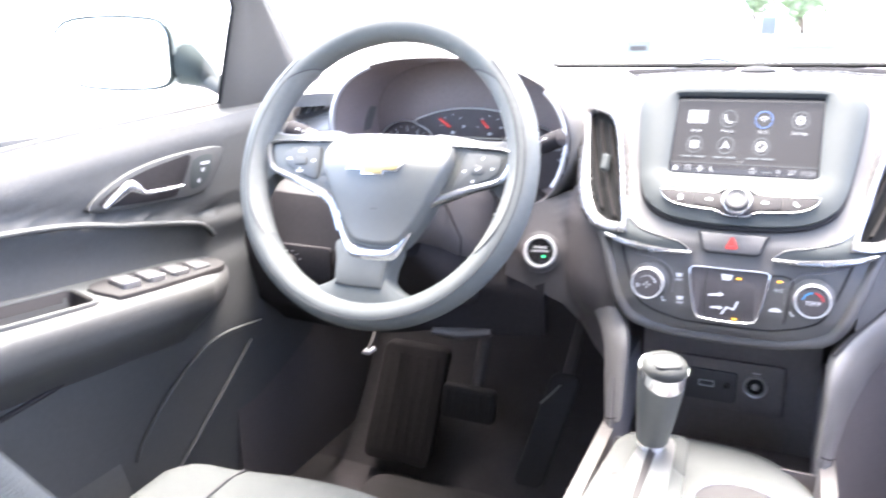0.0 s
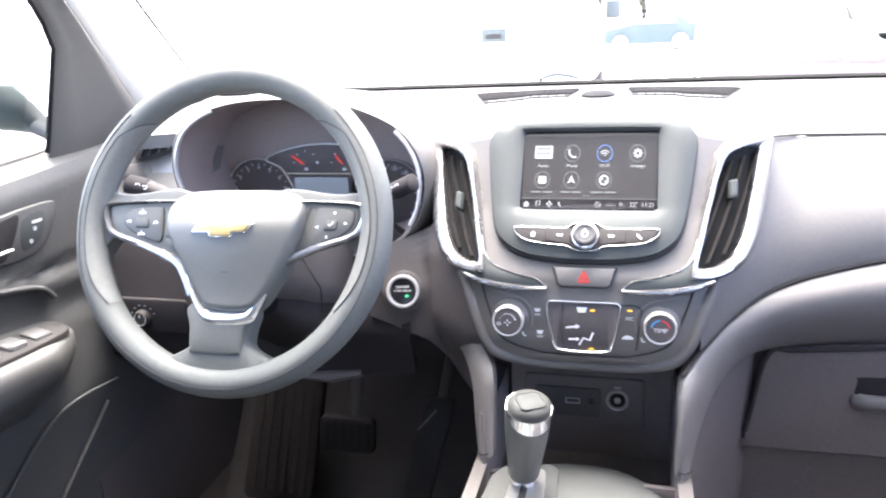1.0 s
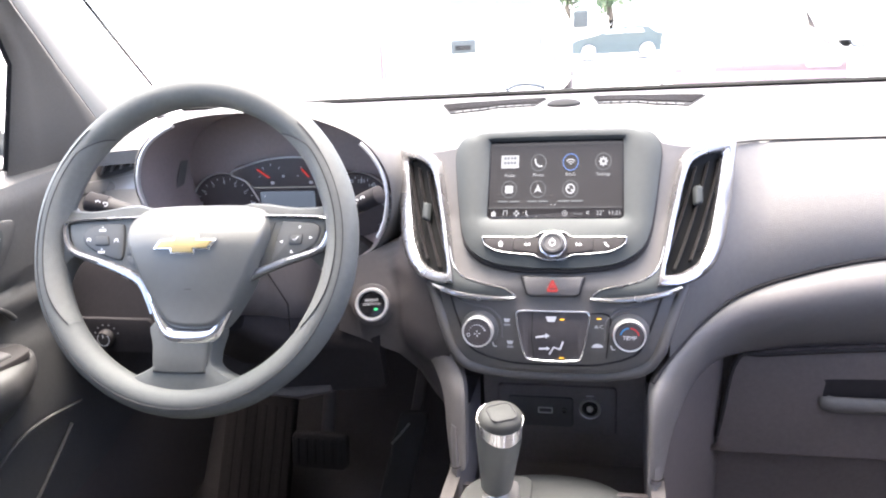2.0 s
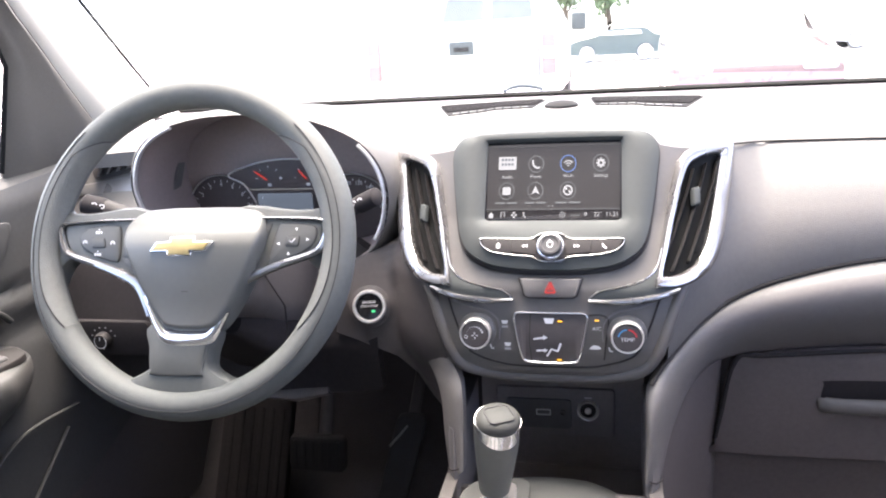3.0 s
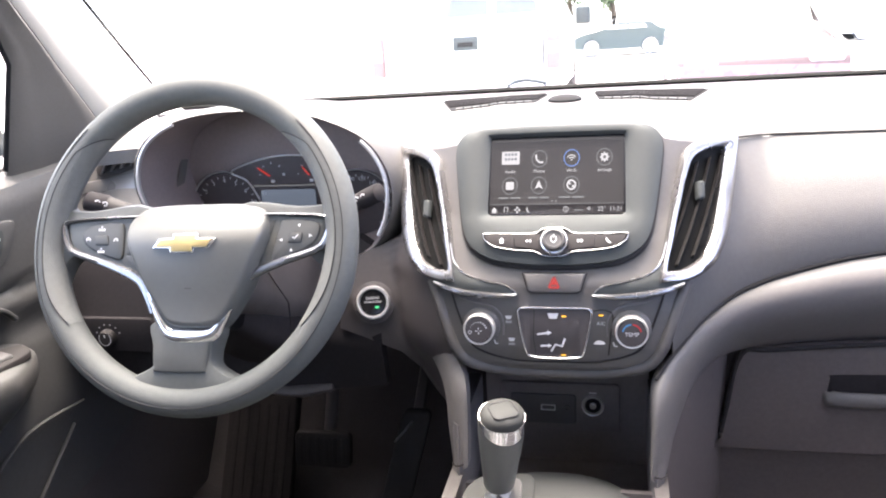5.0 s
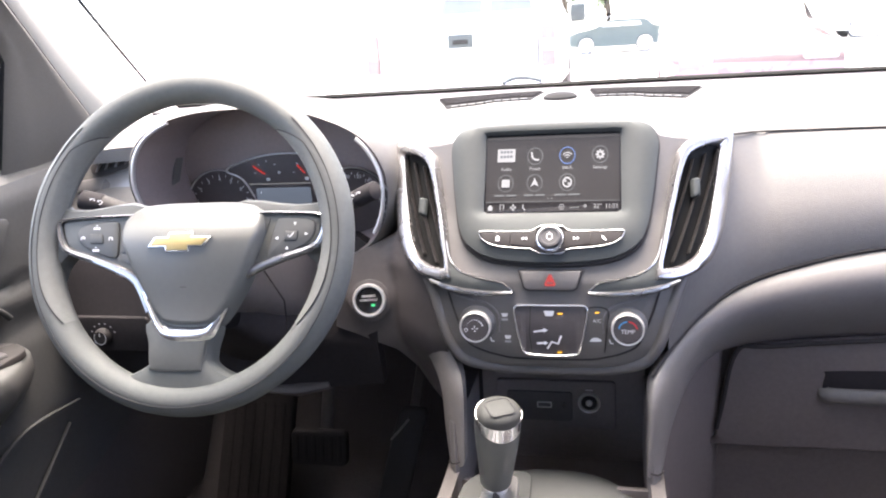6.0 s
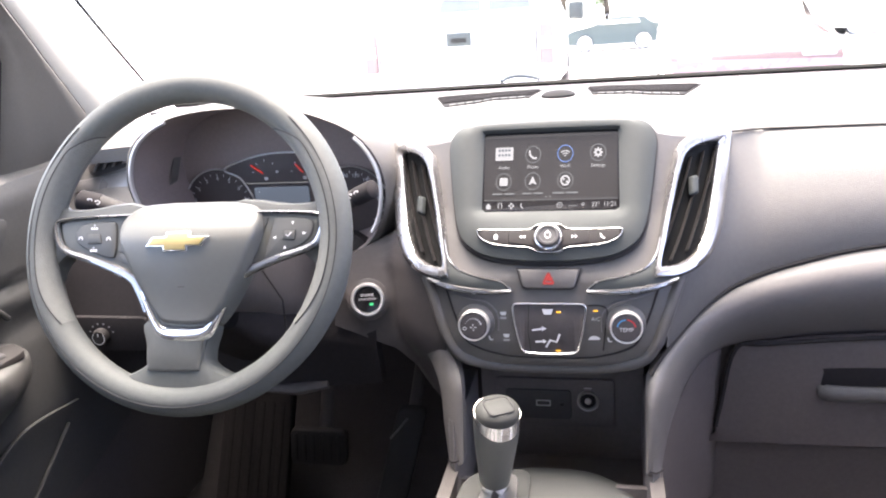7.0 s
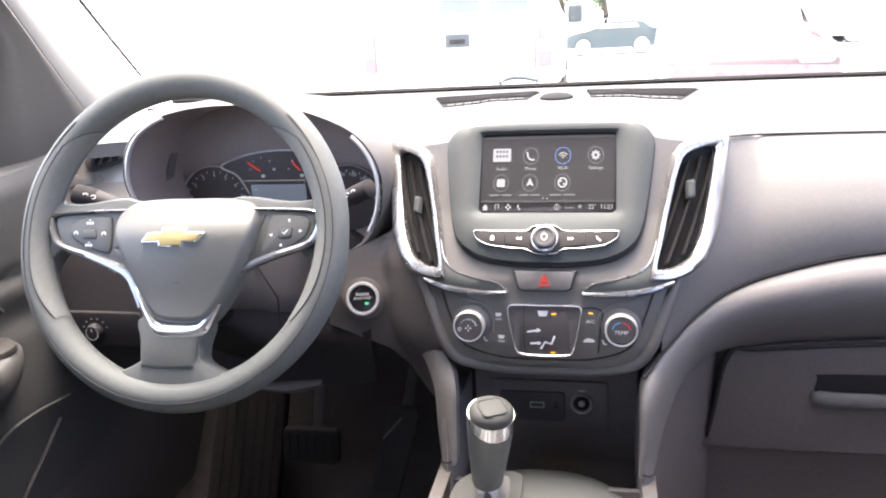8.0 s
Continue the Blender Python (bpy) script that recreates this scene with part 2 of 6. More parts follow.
def sheet(f, nu, nv, thick=0.0, bm=None):
    """A surface f(u, v), u and v from 0 to 1; thick: closed with a back at that offset (a vector)."""
    bm = bm or bmesh.new()
    g = [[Vector(f(i / nu, j / nv)) for i in range(nu + 1)] for j in range(nv + 1)]
    va = [[bm.verts.new(p) for p in r] for r in g]
    for j in range(nv):
        for i in range(nu):
            bm.faces.new((va[j][i], va[j][i + 1], va[j + 1][i + 1], va[j + 1][i]))
    if thick:
        d = Vector(thick)
        vb = [[bm.verts.new(p + d) for p in r] for r in g]
        for j in range(nv):
            for i in range(nu):
                bm.faces.new((vb[j][i], vb[j + 1][i], vb[j + 1][i + 1], vb[j][i + 1]))
        edge = [(0, i) for i in range(nu)] + [(j, nu) for j in range(nv)] + [(nv, nu - i) for i in range(nu)] + [(nv - j, 0) for j in range(nv)]
        for k, (j, i) in enumerate(edge):
            j2, i2 = edge[(k + 1) % len(edge)]
            bm.faces.new((va[j][i], vb[j][i], vb[j2][i2], va[j2][i2]))
    return bm


def block(c, s, bev=0.0, seg=2, bm=None, m=None):
    bm = bm or bmesh.new()
    r = bmesh.ops.create_cube(bm, size=1, matrix=(m or Matrix()) @ Matrix.Translation(c) @ Matrix.Diagonal((*s, 1)))
    if bev:
        es = {e for v in r["verts"] for e in v.link_edges}
        bmesh.ops.bevel(bm, geom=list(es), offset=bev, segments=seg, affect="EDGES", profile=0.5)
    return bm


def words(text, size, at, cx, cz, bm=None, lift=0.0003):
    """Flat letters, centred at (cx, cz) on a surface laid by at(a, b, w)."""
    c = bpy.data.curves.new("text", "FONT")
    c.body, c.size, c.align_x, c.align_y = text, size, "CENTER", "CENTER"
    c.resolution_u = 2
    ob = bpy.data.objects.new("text", c)
    me = bpy.data.meshes.new_from_object(ob)
    bm = bm or bmesh.new()
    vs = [bm.verts.new(at(cx + v.co.x, cz + v.co.y, lift)) for v in me.vertices]
    for p in me.polygons:
        try:
            bm.faces.new([vs[i] for i in p.vertices])
        except ValueError:
            pass
    bpy.data.objects.remove(ob)
    bpy.data.curves.remove(c)
    bpy.data.meshes.remove(me)
    return bm


def flat(outline, at, w, bm=None):
    bm = bm or bmesh.new()
    f = bm.faces.new([bm.verts.new(at(a, b, w)) for a, b in outline])
    bmesh.ops.triangulate(bm, faces=[f])
    return bm


def annulus(cx, cz, r0, r1, at, w, n=28, bm=None, a0=0, a1=360):
    bm = bm or bmesh.new()
    pts = []
    for k in range(n + 1):
        a = radians(a0 + (a1 - a0) * k / n)
        pts.append([bm.verts.new(at(cx + r * math.cos(a), cz + r * math.sin(a), w)) for r in (r0, r1)])
    for p, q in zip(pts, pts[1:]):
        bm.faces.new((p[0], p[1], q[1], q[0]))
    return bm


def stroke(points, width, at, w, bm=None):
    """A flat line of that width."""
    bm = bm or bmesh.new()
    P = [Vector(p) for p in points]
    prev = None
    for i, p in enumerate(P):
        t = P[min(i + 1, len(P) - 1)] - P[max(i - 1, 0)]
        s = Vector((-t.y, t.x)).normalized() * width / 2
        cur = [bm.verts.new(at(*(p + s), w)), bm.verts.new(at(*(p - s), w))]
        if prev:
            bm.faces.new((prev[0], prev[1], cur[1], cur[0]))
        prev = cur
    return bm


# ---- the car's shell ----
ground = tagged(mesh_object("ground", sheet(lambda u, v: ((u - 0.5) * 6000, (v - 0.5) * 6000, 0), 2, 2), material("sunlit_concrete", (0.5, 0.49, 0.47), 0.9, grain=0.3, scale=60, vary=0.2, patch=0.6), 0),
                "pale sunlit concrete of a parking lot", "ground", kind="structure")


def structure(name, bm, mat, label, category, smooth=40):
    return tagged(mesh_object(name, bm, mat, smooth), label, category, kind="structure")


def floor_z(u, v):
    x, y = -0.83 + 1.66 * u, -2.6 + 3.25 * v
    z = 0.36 + 0.004 * noise.noise((x * 14, y * 14, 0)) + (max(0, y - 0.28) * 1.3 if y > 0.28 else 0)
    return (x, y, z)


structure("floor", sheet(floor_z, 40, 60, (0, 0, -0.03)), M_CARPET, "dark carpeted car floor in deep shade", "floor")
# the ledge on top is unseen, added to keep daylight out of the footwells
structure("wall_firewall", block((0, 0.60, 1.105), (1.62, 0.20, 0.03), bm=block((0, 0.66, 0.72), (1.62, 0.04, 0.78))), M_BLACK, "black firewall closing the footwells", "wall")


def roof_z(u, v):
    x, y = (u - 0.5) * 1.38, -2.55 + 2.17 * v
    return (x, y, 1.625 - 0.06 * (2 * u - 1) ** 4 - 0.05 * max(0, v - 0.8) * 5 * (v - 0.8) * 5)


structure("ceiling", sheet(roof_z, 16, 20, (0, 0, 0.06)), M_HEAD, "light grey cloth headliner under the roof", "ceiling")


def shell_side(sx):
    bm = bmesh.new()
    # lower side, sill to belt line, behind the front door
    block((sx * 0.79, -1.78, 0.70), (0.06, 1.66, 0.72), 0.01, bm=bm)
    # unseen outer skin beside dash and front doors, added against light leaks
    block((sx * 0.83, -0.15, 0.68), (0.03, 1.62, 0.78), 0.005, bm=bm)
    block((sx * 0.80, 0.42, 0.865), (0.07, 0.46, 0.37), 0.005, bm=bm)
    # middle and rear uprights, roof rail
    sweep([(sx * 0.77, -1.0, 1.06), (sx * 0.70, -0.98, 1.34), (sx * 0.63, -0.95, 1.56)], 0.05, 0.04, 10, bm, ups=(1, 0, 0))
    sweep([(sx * 0.77, -2.45, 1.06), (sx * 0.70, -2.35, 1.34), (sx * 0.63, -2.2, 1.56)], 0.16, 0.05, 10, bm, ups=(1, 0, 0))
    sweep([(sx * 0.675, -0.20, 1.53), (sx * 0.675, -0.4, 1.555), (sx * 0.675, -1.2, 1.575), (sx * 0.66, -2.5, 1.56)], 0.045, 0.045, 10, bm, ups=(0, 0, 1))
    return bm


structure("wall_left", shell_side(-1), M_DOOR, "grey side trim and pillars behind the driver's door", "wall")
structure("wall_right", block((0.775, -0.25, 0.70), (0.06, 1.42, 0.74), 0.01, bm=shell_side(1)), M_DOOR, "grey side trim of the passenger side", "wall")
structure("wall_rear", block((0, -2.6, 0.72), (1.52, 0.08, 0.76), 0.01), M_DARK, "dark panel closing the back of the cabin", "wall")


def screen_point(x, y):
    """The windscreen's surface, bowed forwards in the middle."""
    return (x, y, 1.14 + (0.5 - y) * 0.52 + 0.03 * (1 - (x / 0.75) ** 2))


# unseen panes, added with a tint chosen to limit light from behind
for name, f in (("window_rear", lambda u, v: (-0.72 + 1.44 * u, -2.6 + 0.08 * v, 1.08 + 0.56 * v)), ("window_rear_left", lambda u, v: (-0.80 + 0.15 * v, -2.55 + 1.55 * u, 1.05 + 0.55 * v)), ("window_rear_right", lambda u, v: (0.80 - 0.15 * v, -2.55 + 1.55 * u, 1.05 + 0.55 * v))):
    structure(name, sheet(f, 4, 4, (0, 0.004, 0.004)), M_PRIVACY, "rear window, its colour paled for glare of the car", "window")

windscreen = structure("window_1", sheet(lambda u, v: screen_point((u - 0.5) * (1.50 - 0.24 * v), 0.52 - 0.92 * v), 14, 14, (0, 0.004, 0.004)), M_SCREENGLASS, "clear windscreen of the car", "window")
windscreen.visible_shadow = False

# black lower edge of the windscreen with the cowl behind it, and the dark seal up its side
structure("trim_windscreen_base", sweep([(x, 0.488, 1.1365 - 0.003 * (x / 0.7) ** 2) for x in np.linspace(-0.74, 0.78, 30)], 0.012, 0.0045, 8), M_SEAL, "black seal along the foot of the windscreen", "trim")
structure("trim_windscreen_side", sweep([(-0.770, 0.46, 1.163), (-0.762, 0.429, 1.181), (-0.731, 0.308, 1.251), (-0.70, 0.195, 1.317), (-0.67, 0.083, 1.382), (-0.64, -0.03, 1.447)], 0.0028, 0.0028, 8), M_BLACK, "thin dark seal up the edge of the windscreen", "trim")


def pillar_row(k):
    """Half width, back, crease and front of the pillar trim at step k of its height."""
    z = 1.07 + 0.49 * k / 21
    x = lerp(z, [1.07, 1.12, 1.25, 1.40, 1.56], [0.770, 0.762, 0.742, 0.70, 0.645])
    old = 0.236 - 0.90 * (z - 1.11)
    crease = min(lerp(z, [1.07, 1.142, 1.215, 1.261, 1.313, 1.56], [0.30, 0.252, 0.181, 0.137, 0.078, -0.16]), old + lerp(z, [1.07, 1.2, 1.32, 1.56], [0.10, 0.08, 0.05, 0.03]))
    return z, x, min(0.058 + 0.16 * (z - 1.11), old - 0.035), crease, old + lerp(z, [1.07, 1.15, 1.2, 1.32, 1.56], [0.16, 0.155, 0.14, 0.10, 0.06])


def a_pillar(sx):
    """Inner facet of the cloth pillar trim, hollowed along its middle, broad at the dash."""
    rows = []
    for k in range(22):
        z, x, back, crease, front = pillar_row(k)
        w = crease - back
        sect = [(x + 0.012, back + 0.004), (x + 0.004, back), (x, back + 0.006), (x - 0.004, back + 0.25 * w), (x + 0.001, back + 0.5 * w), (x - 0.006, back + 0.78 * w), (x - 0.005, crease - 0.012),
                (x, crease - 0.003), (x + 0.006, crease), (x + 0.03, crease), (x + 0.04, back + 0.05)]
        rows.append([(sx * a, b, z) for a, b in sect])
    return loft(bmesh.new(), rows, True, True)


def pillar_edge(sx):
    """Facet between the crease and the windscreen, coloured paler for the light on it."""
    rows = []
    for k in range(22):
        z, x, back, crease, front = pillar_row(k)
        w = front - crease
        sect = [(x + 0.010, crease + 0.002), (x + 0.004, crease + 0.004), (x + 0.004, crease + 0.012), (x + 0.008, crease + 0.4 * w), (x + 0.016, crease + 0.75 * w), (x + 0.032, front), (x + 0.06, front + 0.006), (x + 0.05, crease + 0.01)]
        rows.append([(sx * a, b, z) for a, b in sect])
    return loft(bmesh.new(), rows, True, True)


def pillar_seal(sx):
    rows = []
    for k in range(12):
        z = 1.09 + 0.036 * k
        x = lerp(z, [1.07, 1.12, 1.25, 1.40, 1.56], [0.770, 0.762, 0.742, 0.70, 0.645])
        back = min(0.058 + 0.16 * (z - 1.11), 0.236 - 0.90 * (z - 1.11) - 0.035)
        rows.append((sx * (x + 0.004), back - 0.003, z))
    return sweep(rows, 0.0035, 0.0035, 8, ups=(0, 1, 0))


structure("trim_pillar_seal", pillar_seal(-1), M_SEAL, "black rubber seal along the pillar's edge", "trim")
structure("trim_pillar_edge_left", pillar_edge(-1), M_PILLAR_LIT, "window-side edge of the windscreen pillar, coloured pale as lit", "pillar trim", 60)
structure("trim_pillar_edge_right", pillar_edge(1), M_PILLAR_LIT, "window-side edge of the windscreen pillar, coloured pale as lit", "pillar trim", 60)
structure("trim_pillar_left", a_pillar(-1), M_PILLAR, "grey cloth-covered windscreen pillar trim", "pillar trim", 60)
structure("trim_pillar_right", a_pillar(1), M_PILLAR, "grey cloth-covered windscreen pillar trim", "pillar trim", 60)


# ---- dashboard ----
FZ = [0.60, 0.84, 0.865, 0.89, 0.93, 0.964, 1.004, 1.03, 1.107, 1.14, 1.16]
FY = [0.0, -0.035, -0.055, -0.06, -0.055, -0.048, -0.02, 0.0, 0.048, 0.07, 0.10]


def face_y(x, z):
    return lerp(z, FZ, FY) + 5.8 * max(0.0, abs(x) - 0.09) ** 2


def face(x, z, w=0.0):
    """A point of the centre stack's front, w above its surface."""
    e = 0.006
    nx = -(face_y(x + e, z) - face_y(x - e, z)) / (2 * e)
    nz = -(face_y(x, z + e) - face_y(x, z - e)) / (2 * e)
    n = Vector((nx, 1, nz)).normalized() * -1
    return Vector((x, face_y(x, z), z)) + n * w


dashboard = thing("dashboard", "dark grey moulded dashboard with a sunlit top", "dashboard", (0, 0.2, 0.9))

# top pad: rises gently from the front edge to the windscreen
def pad_front(x):
    a = abs(x)
    if x > 0:
        y = lerp(a, [0, 0.12, 0.17, 0.2, 0.25, 0.38, 0.6, 0.75], [0.063, 0.056, 0.08, 0.125, 0.172, 0.168, 0.146, 0.13])
        z = lerp(a, [0, 0.10, 0.12, 0.2, 0.25, 0.75], [1.122, 1.118, 1.107, 1.095, 1.0915, 1.093])
    else:
        y = lerp(a, [0, 0.12, 0.17, 0.205, 0.235, 0.56, 0.59, 0.62, 0.80], [0.063, 0.056, 0.08, 0.125, 0.23, 0.23, 0.16, 0.14, 0.14])
        z = lerp(a, [0, 0.10, 0.12, 0.2, 0.24, 0.56, 0.62, 0.75], [1.122, 1.118, 1.107, 1.093, 1.10, 1.10, 1.108, 1.10])
    return y, z


def pad_top(u, v):
    x = -0.70 + 1.48 * u
    y0, z0 = pad_front(x)
    y = y0 + (0.50 - y0) * v
    z = z0 + (1.128 - z0) * (1 - (1 - v) ** 2.2) + 0.006 * math.sin(math.pi * v)
    if v == 0:
        z -= 0.004
    return (x, y, z)


part("top_pad", sheet(pad_top, 158, 18, (0, 0, -0.02)), M_SOFT, dashboard, "soft-touch top pad, white in the sun")


def top_at(x, y, w=0.0):
    y0, z0 = pad_front(x)
    v = (y - y0) / (0.50 - y0)
    return Vector((x, y, z0 + (1.128 - z0) * (1 - (1 - v) ** 2.2) + 0.006 * math.sin(math.pi * v) + w))


# two defroster grilles with slats, and the oval light sensor between them
for sx in (-1, 1):
    def slot(u, v, w=0.0012):
        return top_at(sx * ((0.045 + 0.125 * u) * (1 - v) + (0.035 + 0.170 * u) * v), (0.274 - 0.010 * u) * (1 - v) + (0.392 - 0.020 * u) * v, w)

    grille = part("defroster_grille", sheet(slot, 20, 10, (0, 0, -0.008)), M_GRILLE, dashboard, "black slotted defroster grille")
    for k in range(9):
        u = 0.06 + 0.1 * k
        part("tooth", loft(bmesh.new(), [[slot(a, b, w) for a, b in ((u, 0.0), (u + 0.075, 0.0), (u + 0.078, 0.06), (u + 0.002, 0.06))] for w in (0.0, 0.0026)], True, True), M_SOFT, grille)
    for k in range(6):
        part("slat", sweep([slot(u, 0.26 + 0.12 * k, 0.0022) for u in np.linspace(0.01, 0.99, 12)], 0.0016, 0.0022, 6), M_BLACK, grille)
part("light_sensor", loft(bmesh.new(), [[top_at(a, b, w) for a, b in circle(-0.004, 0.281, r, 24, 1.3)] for r, w in ((0.025, -0.002), (0.024, 0.003), (0.019, 0.006), (0.008, 0.008))], True, True), M_GRILLE, dashboard, "oval black sunlight sensor")


# passenger side: upper soft face, rolled band, glove box below
def seam_line(s):
    """Upper edge of the rolled band: from the far door inwards, then down beside the console."""
    return SEAM[min(int(s * (len(SEAM) - 1) + 0.5), len(SEAM) - 1)]


SEAM = curve([(0.77, 0.085, 0.985), (0.58, 0.085, 0.980), (0.38, 0.083, 0.961), (0.278, 0.078, 0.939), (0.213, 0.062, 0.918), (0.171, 0.03, 0.897), (0.142, -0.01, 0.881), (0.117, -0.05, 0.866), (0.1045, -0.068, 0.846), (0.104, -0.083, 0.80), (0.103, -0.094, 0.756)], 6, False)
FOOT = curve([(0.77, 0.10, 0.864), (0.58, 0.10, 0.854), (0.396, 0.10, 0.845), (0.301, 0.10, 0.838), (0.228, 0.086, 0.834), (0.186, 0.052, 0.833), (0.157, 0.01, 0.820), (0.140, -0.03, 0.804), (0.130, -0.05, 0.782), (0.1235, -0.065, 0.758), (0.119, -0.074, 0.738)], 6, False)


def seam_at(x):
    xs = [p[0] for p in SEAM][::-1]
    return lerp(x, xs, [p[1] for p in SEAM][::-1]), lerp(x, xs, [p[2] for p in SEAM][::-1])


def upper_face(u, v):
    x = 0.128 + (0.77 - 0.128) * u ** 1.3
    y0, z0 = pad_front(x)
    y1, z1 = seam_at(x)
    z = z0 - 0.003 + (z1 + 0.002 - z0) * v
    y = y0 - 0.003 + (y1 - y0) * (1 - (1 - v) ** 1.9) - 0.006 * math.sin(math.pi * v) * min(1, max(0, (x - 0.14) / 0.12))
    if x < 0.22:
        k = (0.22 - x) / 0.092
        y += (min(face_y(x, z) + 0.004, y) - y) * k * (1 - v) ** 0.5
    y += 0.005 * max(0, 1 - max(0, x - 0.19) / 0.14) ** 2 * (1 - v) ** 0.5
    return (x, y, z)


def side_face(u, v):
    x = 0.122 + lerp(v, [0, 0.4, 0.62, 1], [0.070, 0.075, 0.150, 0.158]) * u
    z0 = pad_front(-x)[1] - 0.002
    z1 = lerp(x, [0.12, 0.15, 0.2, 0.25, 0.28], [0.775, 0.80, 0.85, 0.87, 0.88])
    z = z0 + (z1 - z0) * v
    y = min(face_y(x, z) + 0.006, lerp(z, [0.75, 0.86, 0.92, 1.0, 1.1], [0.03, 0.01, 0.016, 0.06, 0.14]))
    return (x, y, z)


part("upper_face", sheet(upper_face, 60, 24, (0, 0.02, 0)), M_SOFT, dashboard, "soft grey passenger-side face", 60)
part("pad_seam", sweep([(x, pad_front(x)[0] - 0.003, pad_front(x)[1] - 0.002) for x in np.linspace(0.20, 0.77, 40)], 0.0014, 0.0014, 6), M_BLACK, dashboard, "dark seam along the pad's edge")


def rolled_band(u, v, sx=1):
    k = min(int(u * (len(SEAM) - 1) + 0.5), len(SEAM) - 1)
    a, b = Vector(SEAM[k]), Vector(FOOT[k])
    p = a.lerp(b, v)
    wide = min(1, max(0, (a - b).length - 0.03) / 0.09)
    p += Vector((0, -1, 0.12)) * (math.sin(math.pi * v ** 0.72) ** 0.85) * (0.005 + 0.034 * wide)
    return (sx * p.x, p.y, p.z)


nb = len(SEAM) - 1
part("rolled_band", sheet(rolled_band, nb, 16, (0, 0.02, 0)), M_BAND, dashboard, "rolled lower band running down to the console", 60)
LSEAM = curve([(-0.172, 0.03, 0.945), (-0.150, 0.0, 0.912), (-0.128, -0.035, 0.885), (-0.109, -0.055, 0.860), (-0.101, -0.073, 0.842), (-0.1, -0.083, 0.80), (-0.1, -0.094, 0.756)], 6, False)
LFOOT = curve([(-0.206, 0.035, 0.93), (-0.188, 0.015, 0.90), (-0.165, -0.008, 0.87), (-0.145, -0.03, 0.852), (-0.1315, -0.05, 0.826), (-0.127, -0.062, 0.785), (-0.122, -0.07, 0.738)], 6, False)


def left_band(u, v):
    k = min(int(u * (len(LSEAM) - 1) + 0.5), len(LSEAM) - 1)
    p = Vector(LSEAM[k]).lerp(Vector(LFOOT[k]), v)
    return tuple(p + Vector((0, -1, 0)) * math.sin(math.pi * v ** 0.8) * 0.006)


part("rolled_band", sheet(left_band, len(LSEAM) - 1, 12, (0, 0.02, 0)), M_BAND, dashboard, "rolled band beside the driver's footwell", 60)
part("column_side_face", sheet(lambda u, v: (lambda p: (-p[0], p[1], p[2]))(side_face(u, v)), 30, 24, (0, 0.02, 0)), M_DARK, dashboard, "dark panel between the centre stack and the column", 60)
part("seam", sweep([Vector(p) + Vector((-0.0005, -0.004, 0.0015)) for p in SEAM[:46]], 0.0022, 0.0026, 6), M_BLACK, dashboard, "dark seam between pads")
part("knee_side", sheet(lambda u, v: (0.125 + 0.081 * u, -0.045 + 0.143 * u ** 0.8 + 0.03 * v, 0.835 - 0.25 * v), 10, 8, (0, 0.02, 0)), M_GLOVE, dashboard, "dark curved panel beside the glove box", 60)
part("lower_shelf", sheet(lambda u, v: (0.14 + 0.63 * u, 0.14 + 0.06 * v, 0.672 - 0.03 * v), 4, 3, (0, 0.02, -0.004)), M_LOW, dashboard)
part("lower_panel", sheet(lambda u, v: (0.13 + 0.64 * u, 0.115 + 0.06 * v * v, 0.86 - 0.42 * v), 10, 10, (0, 0.02, 0)), M_GLOVE, dashboard, "dark lower panel above the passenger's footwell")

glove_box = thing("glove_box", "dark grey glove box, shut, under the dash", "glove box", (0.45, 0.1, 0.76))


def glove_at(x, z, w=0.0):
    return Vector((x, 0.098 + 0.10 * max(0, 0.84 - z) * 0.6 - w, z))


gl = curve([(0.222, 0.826), (0.26, 0.833), (0.42, 0.846), (0.68, 0.852), (0.70, 0.84), (0.70, 0.70), (0.68, 0.688), (0.22, 0.684), (0.202, 0.694), (0.208, 0.75)], 5)
part("door", plate(gl, glove_at, 0.008, -0.01, 0.003), M_GLOVE, glove_box)
part("door_gap", sweep([glove_at(a, b - 0.002, 0.011) for a, b in (inset(gl, -0.001) * 2)[42:66]], 0.0022, 0.003, 6), M_BLACK, glove_box, "dark gap round the door")
hd = curve([(0.327, 0.792), (0.333, 0.7985), (0.42, 0.801), (0.50, 0.802), (0.512, 0.79), (0.51, 0.768), (0.49, 0.758), (0.35, 0.755), (0.326, 0.758)], 4)
part("handle", sweep([glove_at(a, b, w) for a, b, w in curve([(0.329, 0.768, 0.004), (0.338, 0.766, 0.013), (0.42, 0.767, 0.015), (0.50, 0.770, 0.013), (0.509, 0.773, 0.004)], 5, False)], 0.0105, 0.0075, 12, ups=(0, -1, 0)), M_SOFT, glove_box, "dark pull handle", 60)
# Flat dark plate stands in for the shaded recess round the pull.
part("handle_recess_shade", plate(hd, glove_at, 0.0086, -0.002, 0.001), M_KNEE, glove_box)


# driver side: end panel beside the door with its small air vent, knee panel below
def end_y(z):
    return lerp(z, [0.72, 0.78, 0.86, 0.95, 1.0, 1.05, 1.10], [0.10, 0.03, 0.015, 0.05, 0.09, 0.13, 0.16])


def end_face(u, v):
    x = -0.745 + 0.19 * u
    top = lerp(x, [-0.745, -0.69, -0.62], [1.080, 1.090, 1.108])
    z = top + (0.948 - top) * v
    return (x, end_y(z) + 0.04 * (1 - u) ** 2, z)


part("end_panel", sheet(end_face, 10, 16, (0, 0.02, 0)), M_SOFT, dashboard, "grey end of the dash beside the door")


